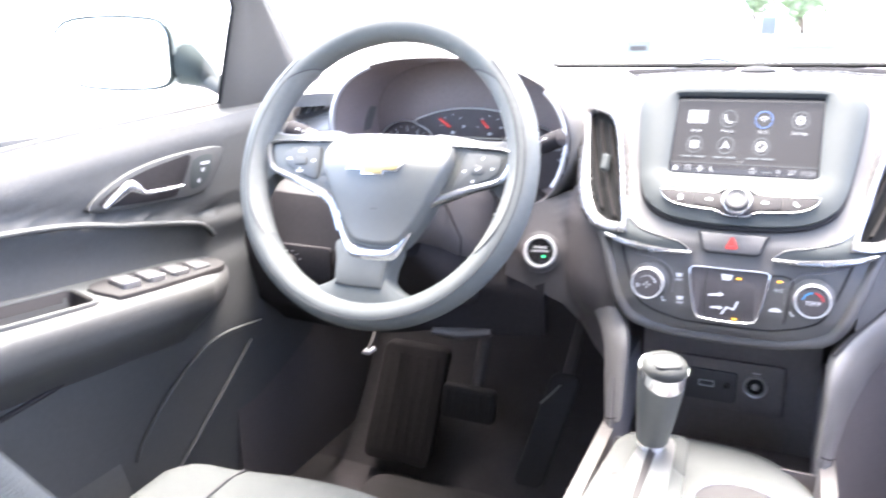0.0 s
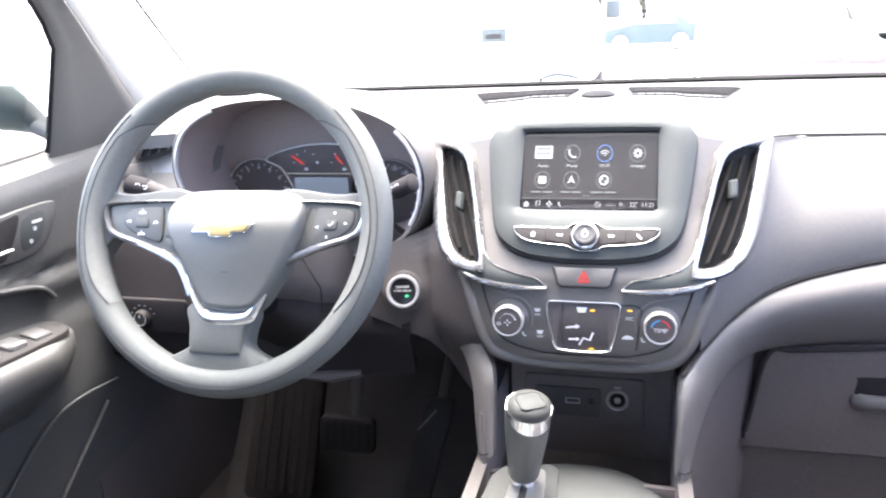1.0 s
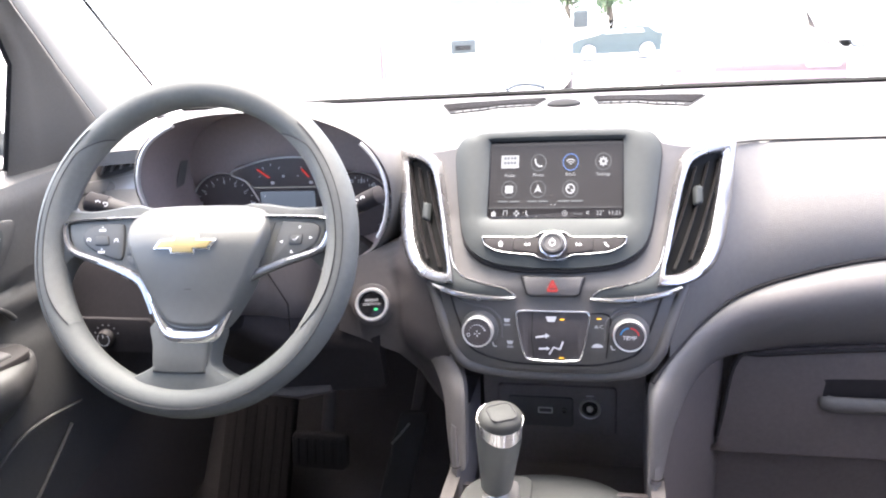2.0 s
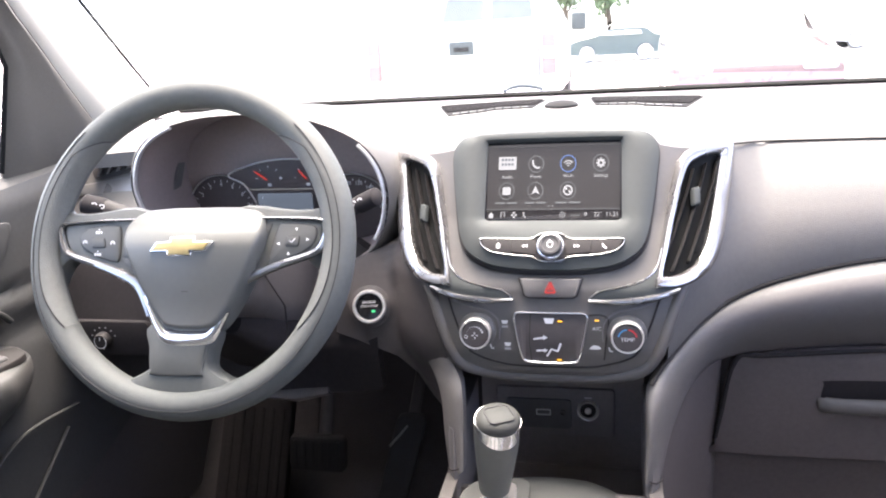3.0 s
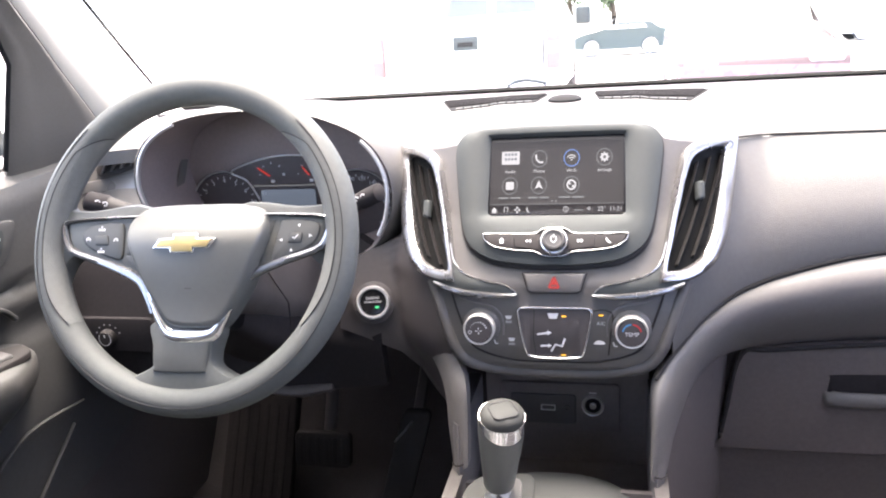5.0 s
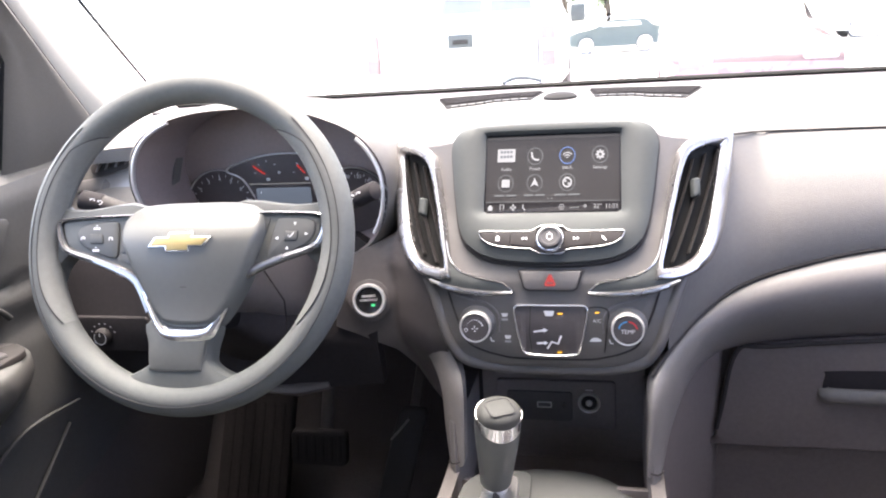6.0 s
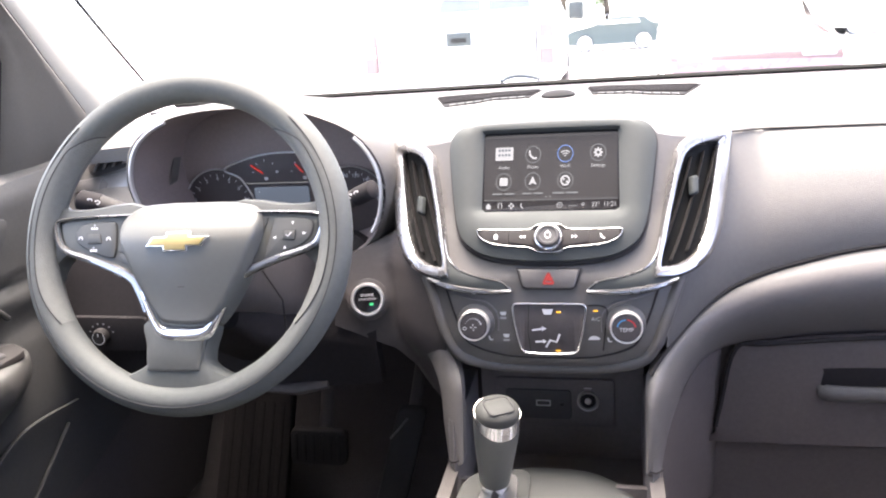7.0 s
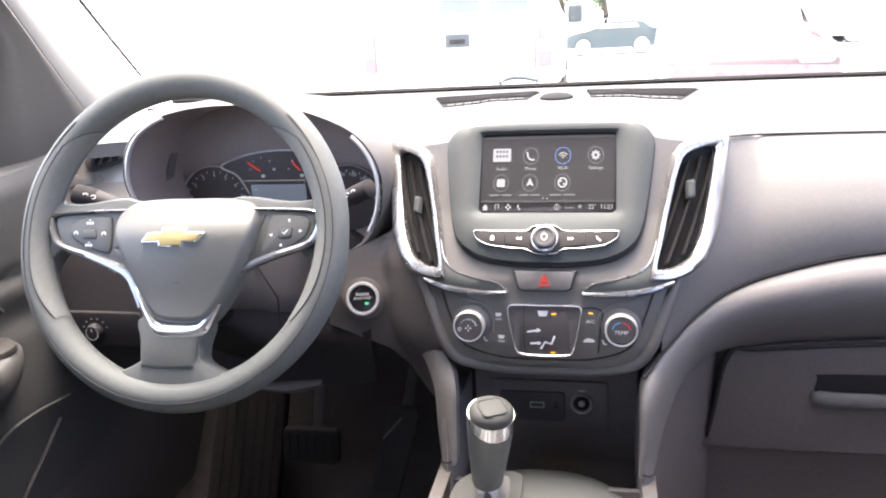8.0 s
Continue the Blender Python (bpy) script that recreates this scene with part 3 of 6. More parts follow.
def knee(u, v):
    x = -0.745 + 0.52 * u
    z0 = lerp(x, [-0.745, -0.58, -0.55, -0.25, -0.22], [0.955, 0.955, 0.985, 0.985, 0.93])
    z = z0 + (lerp(x, [-0.745, -0.5, -0.4, -0.3, -0.22], [0.72, 0.74, 0.775, 0.785, 0.80]) - z0) * v
    return (x, end_y(z) + lerp(x, [-0.745, -0.6, -0.3, -0.22], [0.02, 0, 0, -0.01]), z)


part("knee_panel", sheet(knee, 26, 16, (0, 0.02, 0)), M_KNEE, dashboard, "knee panel under the steering column, coloured dark for shade")


def end_at(x, z, w=0.0):
    return Vector((x, end_y(z) + 0.04 * max(0, (-0.555 - x) / 0.19) ** 2 - w, z))


part("column_edge", sweep([(-0.395, 0.03, 0.777), (-0.35, 0.028, 0.780), (-0.305, 0.03, 0.788)], [0.006, 0.012, 0.008], [0.005, 0.009, 0.006], 10), M_LOW, dashboard, "rounded lower edge of the knee panel")
part("silver_strip", plate([(-0.735, 1.036), (-0.735, 1.051), (-0.6, 1.073), (-0.585, 1.062), (-0.585, 1.05)], end_at, 0.006, 0, 0.002), M_SILVER, dashboard, "silver strip below the side vent")
side_vent = part("side_vent", plate(curve([(-0.71, 1.066), (-0.705, 1.078), (-0.635, 1.096), (-0.62, 1.092), (-0.628, 1.076), (-0.69, 1.06)], 4), end_at, 0.004, -0.01, 0.001), M_BLACK, dashboard, "small black side air vent")
for k in range(4):
    x = -0.697 + 0.019 * k
    part("vane", plate([(x, 1.065 + 0.0042 * k), (x + 0.004, 1.078 + 0.0048 * k), (x + 0.010, 1.0795 + 0.0048 * k), (x + 0.006, 1.0665 + 0.0042 * k)], end_at, 0.009, 0.002, 0.001), M_RAIL, side_vent)

# headlamp switch on its own plate
def switch_at(x, z, w=0.0):
    return Vector((x, 0.0115 + 0.05 * (z - 0.86) - w, z))


lamp_switch = thing("headlamp_switch", "round black headlamp switch on a dark plate", "switch", (-0.622, 0.015, 0.862))
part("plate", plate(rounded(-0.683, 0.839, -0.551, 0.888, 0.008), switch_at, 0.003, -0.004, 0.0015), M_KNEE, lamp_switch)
part("knob", lathe([(0.0125, 0), (0.0125, 0.003), (0.0110, 0.007), (0.0095, 0.009), (0.004, 0.009)], look(switch_at(-0.622, 0.861, 0.003), switch_at(-0.622, 0.861, -1)), 28), M_BLACK, lamp_switch)
mk = stroke([(-0.622, 0.863), (-0.622, 0.868)], 0.0016, switch_at, 0.0125)
annulus(-0.622, 0.861, 0.0086, 0.0096, switch_at, 0.0123, bm=mk)
part("dial_marks", mk, M_MARK, lamp_switch)
pm = bmesh.new()
for k in range(6):
    a = radians(20 + 28 * k)
    flat(rounded(-0.622 + 0.019 * math.cos(a) - 0.0014, 0.861 + 0.018 * math.sin(a) - 0.0011, -0.622 + 0.019 * math.cos(a) + 0.0014, 0.861 + 0.018 * math.sin(a) + 0.0011, 0.0005, 1), switch_at, 0.0034, pm)
part("plate_marks", pm, M_SOFTMARK, lamp_switch)


# ---- centre stack ----
stack = thing("center_stack", "grey centre stack with touchscreen, air vents and climate controls", "center stack", (0, 0, 0.95))
XB_Z = [0.851, 0.853, 0.857, 0.864, 0.874, 0.89, 0.921, 0.945, 0.963, 0.98, 1.005, 1.05, 1.09, 1.105, 1.12]
XB_X = [0.012, 0.04, 0.066, 0.088, 0.104, 0.114, 0.126, 0.134, 0.142, 0.170, 0.190, 0.203, 0.207, 0.124, 0.108]


def fascia(u, v):
    z = 0.851 + (1.12 - 0.851) * v
    x = (2 * u - 1) * lerp(z, XB_Z, XB_X)
    p = face(x, z, -0.003)
    return p


part("fascia", sheet(fascia, 48, 60, (0, 0.03, 0)), M_FASCIA, stack, "smooth grey fascia of the centre stack")
# raised lip that runs along the foot of the fascia
lip = [(-x, z) for z, x in zip(XB_Z[::-1], XB_X[::-1]) if 0.853 <= z <= 0.97] + [(x, z) for z, x in zip(XB_Z, XB_X) if 0.853 <= z <= 0.97]
lipc = curve(lip, 5, False)
part("lip", sweep([face(a * 1.02, b - 0.001, -0.004) for a, b in lipc], 0.007, 0.007, 10, ups=(0, -1, 0)), M_FASCIA, stack)
part("panel_line", sweep([face(a * 0.88, 0.872 + (b - 0.853) * 0.86, -0.0024) for a, b in lipc], 0.0012, 0.0012, 6, ups=(0, -1, 0)), M_BLACK, stack)

# touchscreen housing
bez = curve(mirrored([(0, 1.1215), (0.06, 1.1206), (0.098, 1.1182), (0.112, 1.111), (0.1175, 1.098), (0.116, 1.08), (0.110, 1.04), (0.1035, 1.012), (0.092, 0.996), (0.068, 0.985), (0.03, 0.9805), (0, 0.980)]), 5)
opening = rounded(-0.0775, 1.0275, 0.0775, 1.1105, 0.002)
part("housing_gap", plate(inset(bez, -0.003), face, 0.0015, -0.004, 0.001), M_BLACK, stack)
housing = part("screen_housing", ring_plate(by_angle(bez, 0, 1.06, 120), by_angle(opening, 0, 1.06, 120), face, 0.011, -0.003, 0.005, 0.002), M_BEZEL, stack, "satin grey surround of the touchscreen")
screen = part("touchscreen", plate(rounded(-0.079, 1.026, 0.079, 1.112, 0.002), face, 0.0045, 0, 0.0005), M_SCREEN, stack, "glossy dark touchscreen with app icons")


def scr(x, z, w=0.0):
    return face(x, z, 0.0048 + w)


part("lit_area", flat(rounded(-0.0755, 1.0295, 0.0755, 1.1050, 0.001), scr, 0.0001), M_PANEL, screen)
part("status_bar", flat(rounded(-0.0755, 1.0290, 0.0755, 1.0385, 0.0005), scr, 0.0003), M_PIANO, screen)
IX = [-0.0530, -0.0195, 0.0175, 0.0545]
Z1, Z2 = 1.0868, 1.0588
ic = bmesh.new()
flat(rounded(IX[0] - 0.0105, Z1 - 0.0055, IX[0] + 0.0105, Z1 + 0.0085, 0.0008), scr, 0.0004, ic)
part("app_tile", ic, M_ICON, screen)
bars = bmesh.new()
for r_ in range(2):
    for k in range(4):
        flat(rounded(IX[0] - 0.007 + 0.0038 * k, Z1 + 0.004 - 0.005 * r_, IX[0] - 0.0045 + 0.0038 * k, Z1 + 0.0065 - 0.005 * r_, 0.0003, 1), scr, 0.0006, bars)
part("tile_marks", bars, M_STATUS, screen)
for k, (cx, cz, mat) in enumerate([(IX[1], Z1, M_DIM), (IX[2], Z1, M_BLUE), (IX[3], Z1, M_DIM), (IX[0], Z2, M_DIM), (IX[1], Z2, M_DIM), (IX[2], Z2, M_DIM)]):
    app = part("app_ring", annulus(cx, cz, 0.0082, 0.0092, scr, 0.0004), mat, screen)
    g = bmesh.new()
    if k == 0:
        stroke(curve([(cx - 0.004, cz + 0.0045), (cx - 0.003, cz - 0.001), (cx + 0.001, cz - 0.004), (cx + 0.0045, cz - 0.0035)], 4, False), 0.0022, scr, 0.0006, g)
    elif k == 1:
        for r in (0.002, 0.0045, 0.007):
            annulus(cx, cz - 0.0035, r - 0.0012, r, scr, 0.0006, 12, g, 40, 140)
    elif k == 2:
        annulus(cx, cz, 0.0016, 0.004, scr, 0.0006, 20, g)
        for a in range(0, 360, 45):
            c, s = math.cos(radians(a)), math.sin(radians(a))
            stroke([(cx + 0.0036 * c, cz + 0.0036 * s), (cx + 0.0053 * c, cz + 0.0053 * s)], 0.0018, scr, 0.0006, g)
    elif k == 3:
        flat(rounded(cx - 0.0048, cz - 0.0042, cx + 0.0048, cz + 0.0042, 0.0016), scr, 0.0006, g)
    elif k == 4:
        flat([(cx, cz + 0.0055), (cx - 0.0048, cz - 0.004), (cx, cz - 0.0018), (cx + 0.0048, cz - 0.004)], scr, 0.0006, g)
    else:
        annulus(cx, cz, 0.0036, 0.0056, scr, 0.0006, 24, g)
        for a, b in ((-0.0018, 0.0014), (0.0018, -0.0014)):
            flat(rounded(cx + a - 0.0012, cz + b - 0.0012, cx + a + 0.0012, cz + b + 0.0012, 0.0004, 1), scr, 0.0006, g)
    part("app_sign", g, M_ICON, app)
for text, cx in (("Audio", IX[0]), ("Phone", IX[1]), ("Wi-Fi", IX[2]), ("Settings", IX[3])):
    part("caption", words(text, 0.0052, scr, cx, Z1 - 0.0132, None, 0.0005), M_ICON, screen)
part("clock", words("22\u00b0  11:21", 0.0066, scr, 0.0605, 1.0337, None, 0.0006), M_ICON, screen, "temperature and time")
for cx, wd in ((IX[0], 0.013), (IX[1], 0.012), (IX[2], 0.0145)):
    for a, b in ((-wd, -0.001), (0.001, wd)):
        part("caption_bar", flat(rounded(cx + a, Z2 - 0.0136, cx + b, Z2 - 0.0116, 0.0004, 1), scr, 0.0005), M_DIM, screen)
part("home_sign", flat([(-0.0735, 1.0335), (-0.070, 1.0368), (-0.0665, 1.0335), (-0.0675, 1.0335), (-0.0675, 1.0305), (-0.0725, 1.0305), (-0.0725, 1.0335)], scr, 0.0006), M_ICON, screen)
part("note_sign", stroke([(-0.0585, 1.0312), (-0.0585, 1.0365), (-0.0545, 1.0368), (-0.0545, 1.0318)], 0.0009, scr, 0.0006), M_ICON, screen)
nav = bmesh.new()
for a, b in ((0, 0.0022), (0, -0.0022), (0.0022, 0), (-0.0022, 0)):
    flat(rounded(-0.0435 + a - 0.0011, 1.0337 + b - 0.0011, -0.0435 + a + 0.0011, 1.0337 + b + 0.0011, 0.0004, 1), scr, 0.0006, nav)
part("navigation_sign", nav, M_ICON, screen)
part("call_sign", stroke([(-0.032, 1.0365), (-0.0325, 1.0335), (-0.030, 1.0308)], 0.0013, scr, 0.0006), M_ICON, screen)
part("info_ring", annulus(0.0115, 1.0337, 0.0025, 0.0031, scr, 0.0006, 18), M_ICON, screen)
part("info_dot", flat(rounded(0.0111, 1.0325, 0.0119, 1.0349, 0.0002, 1), scr, 0.0006), M_ICON, screen)
part("signal_bar", flat(rounded(0.021, 1.0322, 0.031, 1.0332, 0.0003, 1), scr, 0.0006), M_DIM, screen)
part("place_sign", annulus(0.0375, 1.0342, 0.0010, 0.0017, scr, 0.0006, 12), M_ICON, screen)
for cx in (-0.004, 0.0005):
    part("page_dot", annulus(cx, 1.0425, 0.0, 0.0007, scr, 0.0006, 8), M_ICON, screen)
part("bar_line", flat([(-0.0755, 1.0395), (0.0755, 1.0395), (0.0755, 1.0401), (-0.0755, 1.0401)], scr, 0.0004), M_DIM, screen)

# row of buttons under the screen, with the volume knob in its middle
def low(x, z, w=0.0):
    return face(x, z, 0.010 + w)


bar = curve(mirrored([(0, 1.0135), (0.013, 1.0125), (0.022, 1.0085), (0.05, 1.0082), (0.077, 1.0085), (0.0805, 1.0065), (0.077, 1.0005), (0.064, 0.9945), (0.04, 0.9915), (0.022, 0.9905), (0.012, 0.9865), (0, 0.9855)]), 4)
part("button_bar", plate(inset(bar, 0.0008), low, 0.0014, -0.004, 0.0006), M_BLACK, stack, "dark button row under the screen")
part("button_bar_rim", ring_plate(bar, inset(bar, 0.0011), low, 0.0030, -0.002, 0.0008), M_CHROME, stack, "thin chrome rim round the button row")
for sx in (-1, 1):
    for a, b, mark in ((0.0165, 0.0440, 0), (0.0444, 0.0765, 1)):
        o = [(sx * a, 1.0070), (sx * (b + 0.0012 * mark), 1.0070 - 0.0004 * mark), (sx * (b - 0.003 * mark), 1.0002 - 0.001 * mark), (sx * (b - 0.010 * mark), 0.9955), (sx * a, 0.9922 + 0.0016 * mark)]
        key = part("media_key", plate(o, low, 0.0030, 0, 0.0007), M_BLACK, stack)
        g = bmesh.new()
        cx = sx * ((a + b) / 2 - 0.002)
        if mark:
            flat([(cx - 0.003, 1.001), (cx, 1.0038), (cx + 0.003, 1.001), (cx + 0.002, 1.001), (cx + 0.002, 0.9985), (cx - 0.002, 0.9985), (cx - 0.002, 1.001)] if sx < 0 else
                 [(cx - 0.0026, 1.0035), (cx - 0.001, 1.0025), (cx + 0.0015, 0.9998), (cx + 0.003, 0.9995), (cx + 0.002, 0.998), (cx - 0.002, 1.0005)], low, 0.0036, g)
        else:
            for d in (-0.0028, 0.0008):
                flat([(cx + sx * d, 1.0022), (cx + sx * (d + 0.003), 1.0006), (cx + sx * d, 0.999)], low, 0.0036, g)
        part("key_sign", g, M_MARK, key)
vol = look(low(0, 1.0), low(0, 1.0, -1))
part("volume_ring", lathe([(0.0158, 0), (0.0158, 0.004), (0.0148, 0.007), (0.0135, 0.0075), (0.0125, 0.006)], vol, 40), M_BRIGHT, stack, "bright chrome ring of the volume knob")
knob = part("volume_knob", lathe([(0.0126, 0), (0.0126, 0.011), (0.0118, 0.0128), (0.0095, 0.0132), (0.0085, 0.012), (0.003, 0.0118)], vol, 40), M_BUTTON, stack)
g = annulus(0, 1.0, 0.0026, 0.0034, low, 0.0124, 20, None, 120, 420)
stroke([(0, 1.0012), (0, 1.0042)], 0.0009, low, 0.0124, g)
part("power_sign", g, M_MARK, knob)


# air vents with chrome frames that run out into silver wings
V_IN = [(0.189, 1.086), (0.172, 1.0865), (0.153, 1.081), (0.144, 1.067), (0.136, 1.04), (0.127, 1.005), (0.1195, 0.977), (0.124, 0.9735), (0.140, 0.975), (0.158, 0.984), (0.170, 1.003), (0.179, 1.035), (0.187, 1.07)]
V_OUT = [(0.206, 1.096), (0.172, 1.100), (0.146, 1.093), (0.1365, 1.073), (0.1285, 1.042), (0.119, 1.003), (0.1115, 0.9695), (0.115, 0.9635), (0.142, 0.963), (0.170, 0.9725), (0.187, 0.996), (0.197, 1.032), (0.205, 1.07)]
TAIL = [(0.1145, 0.985), (0.108, 0.9765), (0.097, 0.970), (0.078, 0.9655), (0.056, 0.962), (0.046, 0.957), (0.0415, 0.9505), (0.068, 0.9505), (0.098, 0.9535), (0.125, 0.9585), (0.140, 0.9625), (0.134, 0.967), (0.118, 0.970)]


def vent_back(o):
    """The back of a vent, following the face's curve; near-black in place of deep shade."""
    cx, cz = sum(p[0] for p in o) / len(o), sum(p[1] for p in o) / len(o)
    rings = [[face(cx + (a - cx) * k, cz + (b - cz) * k, w) for a, b in o] for k, w in ((1, -0.012), (1, -0.0015), (0.8, -0.0015), (0.6, -0.0015), (0.4, -0.0015), (0.2, -0.0015), (0.03, -0.0015))]
    return loft(bmesh.new(), rings, True, True)


for sx in (-1, 1):
    vi, vo = curve([(sx * a, b) for a, b in V_IN], 5), curve([(sx * a, b) for a, b in V_OUT], 5)
    # The vent is shallow; its near-black colour imitates the shade of a deep one.
    vent = part("air_vent", vent_back(inset(vi, -0.003)), M_SEAL, stack, "tall black air vent with a silver tab")
    part("vent_frame", ring_plate(vo, vi, face, 0.009, -0.004, 0.005, -0.002), M_CHROME, vent, "thick satin chrome frame")
    cx, cz = 0.155, 1.03
    for k in range(3):
        d = (k - 1) * 0.0145
        lo_, hi_ = 0.978 + 0.006 * (k - 1), 1.078 + 0.003 * (k - 1)
        pth = [face(sx * (cx + d + (z - cz) * 0.42 - 6.0 * (z - cz) ** 2 * 0.2), z, 0.0005) for z in np.linspace(lo_, hi_, 10)]
        part("vane", sweep(pth, 0.0013, 0.006, 8, ups=(0, -1, 0)), M_VANE, vent)
    for k in range(5):
        z = 0.99 + 0.019 * k
        part("rear_vane", sweep([face(sx * (cx - 0.022 + (z - cz) * 0.42), z, -0.0015), face(sx * (cx + 0.022 + (z - cz) * 0.42), z + 0.002, -0.0015)], 0.0008, 0.002, 6), M_SEAL, vent)
    tz = 1.032 if sx < 0 else 1.046
    part("tab", plate(rounded(sx * (cx - 0.003) - 0.0042 + sx * (tz - 1.03) * 0.3, tz - 0.0095, sx * (cx - 0.003) + 0.0042 + sx * (tz - 1.03) * 0.3, tz + 0.0095, 0.002), face, 0.009, 0.002, 0.003), M_BEZEL, vent, "grey tab")
    tl = curve([(sx * a, b) for a, b in TAIL], 4)
    wing = part("silver_wing", plate(tl, face, 0.005, -0.004, 0.002), M_BEZEL, stack, "grey wing running inwards from the vent")
    part("chrome_edge", sweep([face(sx * a, b, 0.004) for a, b in curve([(0.0415, 0.9512), (0.068, 0.9505), (0.098, 0.953), (0.120, 0.9568), (0.136, 0.9605)], 6, False)], [0.002 + 0.0020 * min(1, k / 8) - 0.0016 * max(0, k - 16) / 8 for k in range(25)], 0.003, 8, ups=(0, -1, 0.3)), M_CHROME, wing)
    part("chrome_line", sweep([face(sx * a, b, 0.0045) for a, b in curve([(0.0415, 0.951), (0.046, 0.957), (0.056, 0.962), (0.078, 0.9655), (0.097, 0.970), (0.108, 0.9765), (0.1145, 0.985), (0.119, 1.0)], 5, False)], 0.0012, 0.0012, 6), M_CHROME, wing)

# hazard switch
hz = [(-0.034, 0.9725), (-0.0285, 0.9565), (-0.024, 0.954), (0.024, 0.954), (0.0285, 0.9565), (0.034, 0.9725)]
part("switch_gap", plate(inset(hz, -0.0016), face, 0.0008, -0.004, 0.0004), M_BLACK, stack)
hazard = part("hazard_switch", plate(hz, face, 0.0035, -0.003, 0.0015), M_FASCIA, stack, "hazard switch with a red triangle")
tri = bmesh.new()
for a, b in (((0, 0.9688), (-0.0055, 0.9594)), ((-0.0055, 0.9594), (0.0055, 0.9594)), ((0.0055, 0.9594), (0, 0.9688))):
    stroke([a, b], 0.0016, face, 0.0042, tri)
flat([(0, 0.9662), (-0.0022, 0.962), (0.0022, 0.962)], face, 0.0042, tri)
part("triangle", tri, M_RED, hazard)

# climate panel
hexa = curve(mirrored([(0, 0.9385), (0.033, 0.9385), (0.0395, 0.9365), (0.0415, 0.930), (0.0375, 0.905), (0.033, 0.888), (0.028, 0.8815), (0.015, 0.8795), (0, 0.879)]), 4)
panel = part("climate_panel", plate(inset(hexa, 0.001), face, 0.002, -0.004, 0.0005), M_DARK, stack, "black climate panel with airflow symbols")
part("panel_rim", ring_plate(hexa, inset(hexa, 0.0026), face, 0.0042, 0, 0.0012), M_BRIGHT, panel, "bright chrome outline")
part("panel_joint", stroke([(-0.022, 0.937), (-0.0235, 0.905), (-0.021, 0.881)], 0.0007, face, 0.0023), M_BLACK, panel)
sg = bmesh.new()
flat([(-0.0075, 0.9315), (0.0045, 0.9315), (0.0025, 0.9255), (-0.0055, 0.9255)], face, 0.0024, sg)
flat([(-0.019, 0.9085), (-0.008, 0.9105), (-0.008, 0.9125), (-0.003, 0.9095), (-0.008, 0.9065), (-0.008, 0.908), (-0.019, 0.9065)], face, 0.0024, sg)
flat([(-0.0155, 0.8955), (-0.007, 0.896), (-0.007, 0.8975), (-0.003, 0.895), (-0.007, 0.8925), (-0.007, 0.894), (-0.0155, 0.8935)], face, 0.0024, sg)
stroke([(-0.004, 0.8885), (0.001, 0.8965), (0.008, 0.8945), (0.0115, 0.9035)], 0.0022, face, 0.0024, sg)
part("airflow_signs", sg, M_MARK, panel)
for cx, cz in ((0.0105, 0.9283), (0.0095, 0.8845)):
    part("indicator", flat(rounded(cx - 0.0026, cz - 0.0008, cx + 0.0026, cz + 0.0008, 0.0003, 1), face, 0.0025), M_AMBER, panel)
part("indicator", flat(rounded(0.0480, 0.9282, 0.0530, 0.9297, 0.0004, 1), face, -0.0024), M_AMBER, stack)
part("lettering", words("A/C", 0.0058, face, 0.0505, 0.9195, None, -0.0024), M_MARK, stack)
for cx, cz in ((-0.0515, 0.924), (-0.0485, 0.8985)):
    part("demist_sign", flat([(cx - 0.0038, cz + 0.003), (cx + 0.0038, cz + 0.003), (cx + 0.0026, cz - 0.001), (cx - 0.0026, cz - 0.001)], face, -0.0024), M_MARK, stack)
    part("caption_bar", flat(rounded(cx - 0.0036, cz - 0.0055, cx + 0.0036, cz - 0.0028, 0.0004, 1), face, -0.0024), M_SOFTMARK, stack)
part("recirculation_sign", flat(curve([(0.043, 0.8975), (0.046, 0.9005), (0.051, 0.9005), (0.0545, 0.8985), (0.0545, 0.8965), (0.043, 0.8962)], 2), face, -0.0024), M_MARK, stack)
for cx in (-0.0665, 0.0655):
    part("seat_heat_sign", stroke([(cx - 0.002, 0.899), (cx - 0.0005, 0.8945), (cx + 0.0025, 0.8945)], 0.0018, face, -0.0024), M_MARK, stack)
part("panel_line", sweep([face(a, b, -0.0022) for a, b in curve([(0.042, 0.9345), (0.055, 0.9348), (0.063, 0.929), (0.0605, 0.905), (0.0585, 0.883)], 5, False)], 0.0008, 0.0008, 6), M_BLACK, stack)

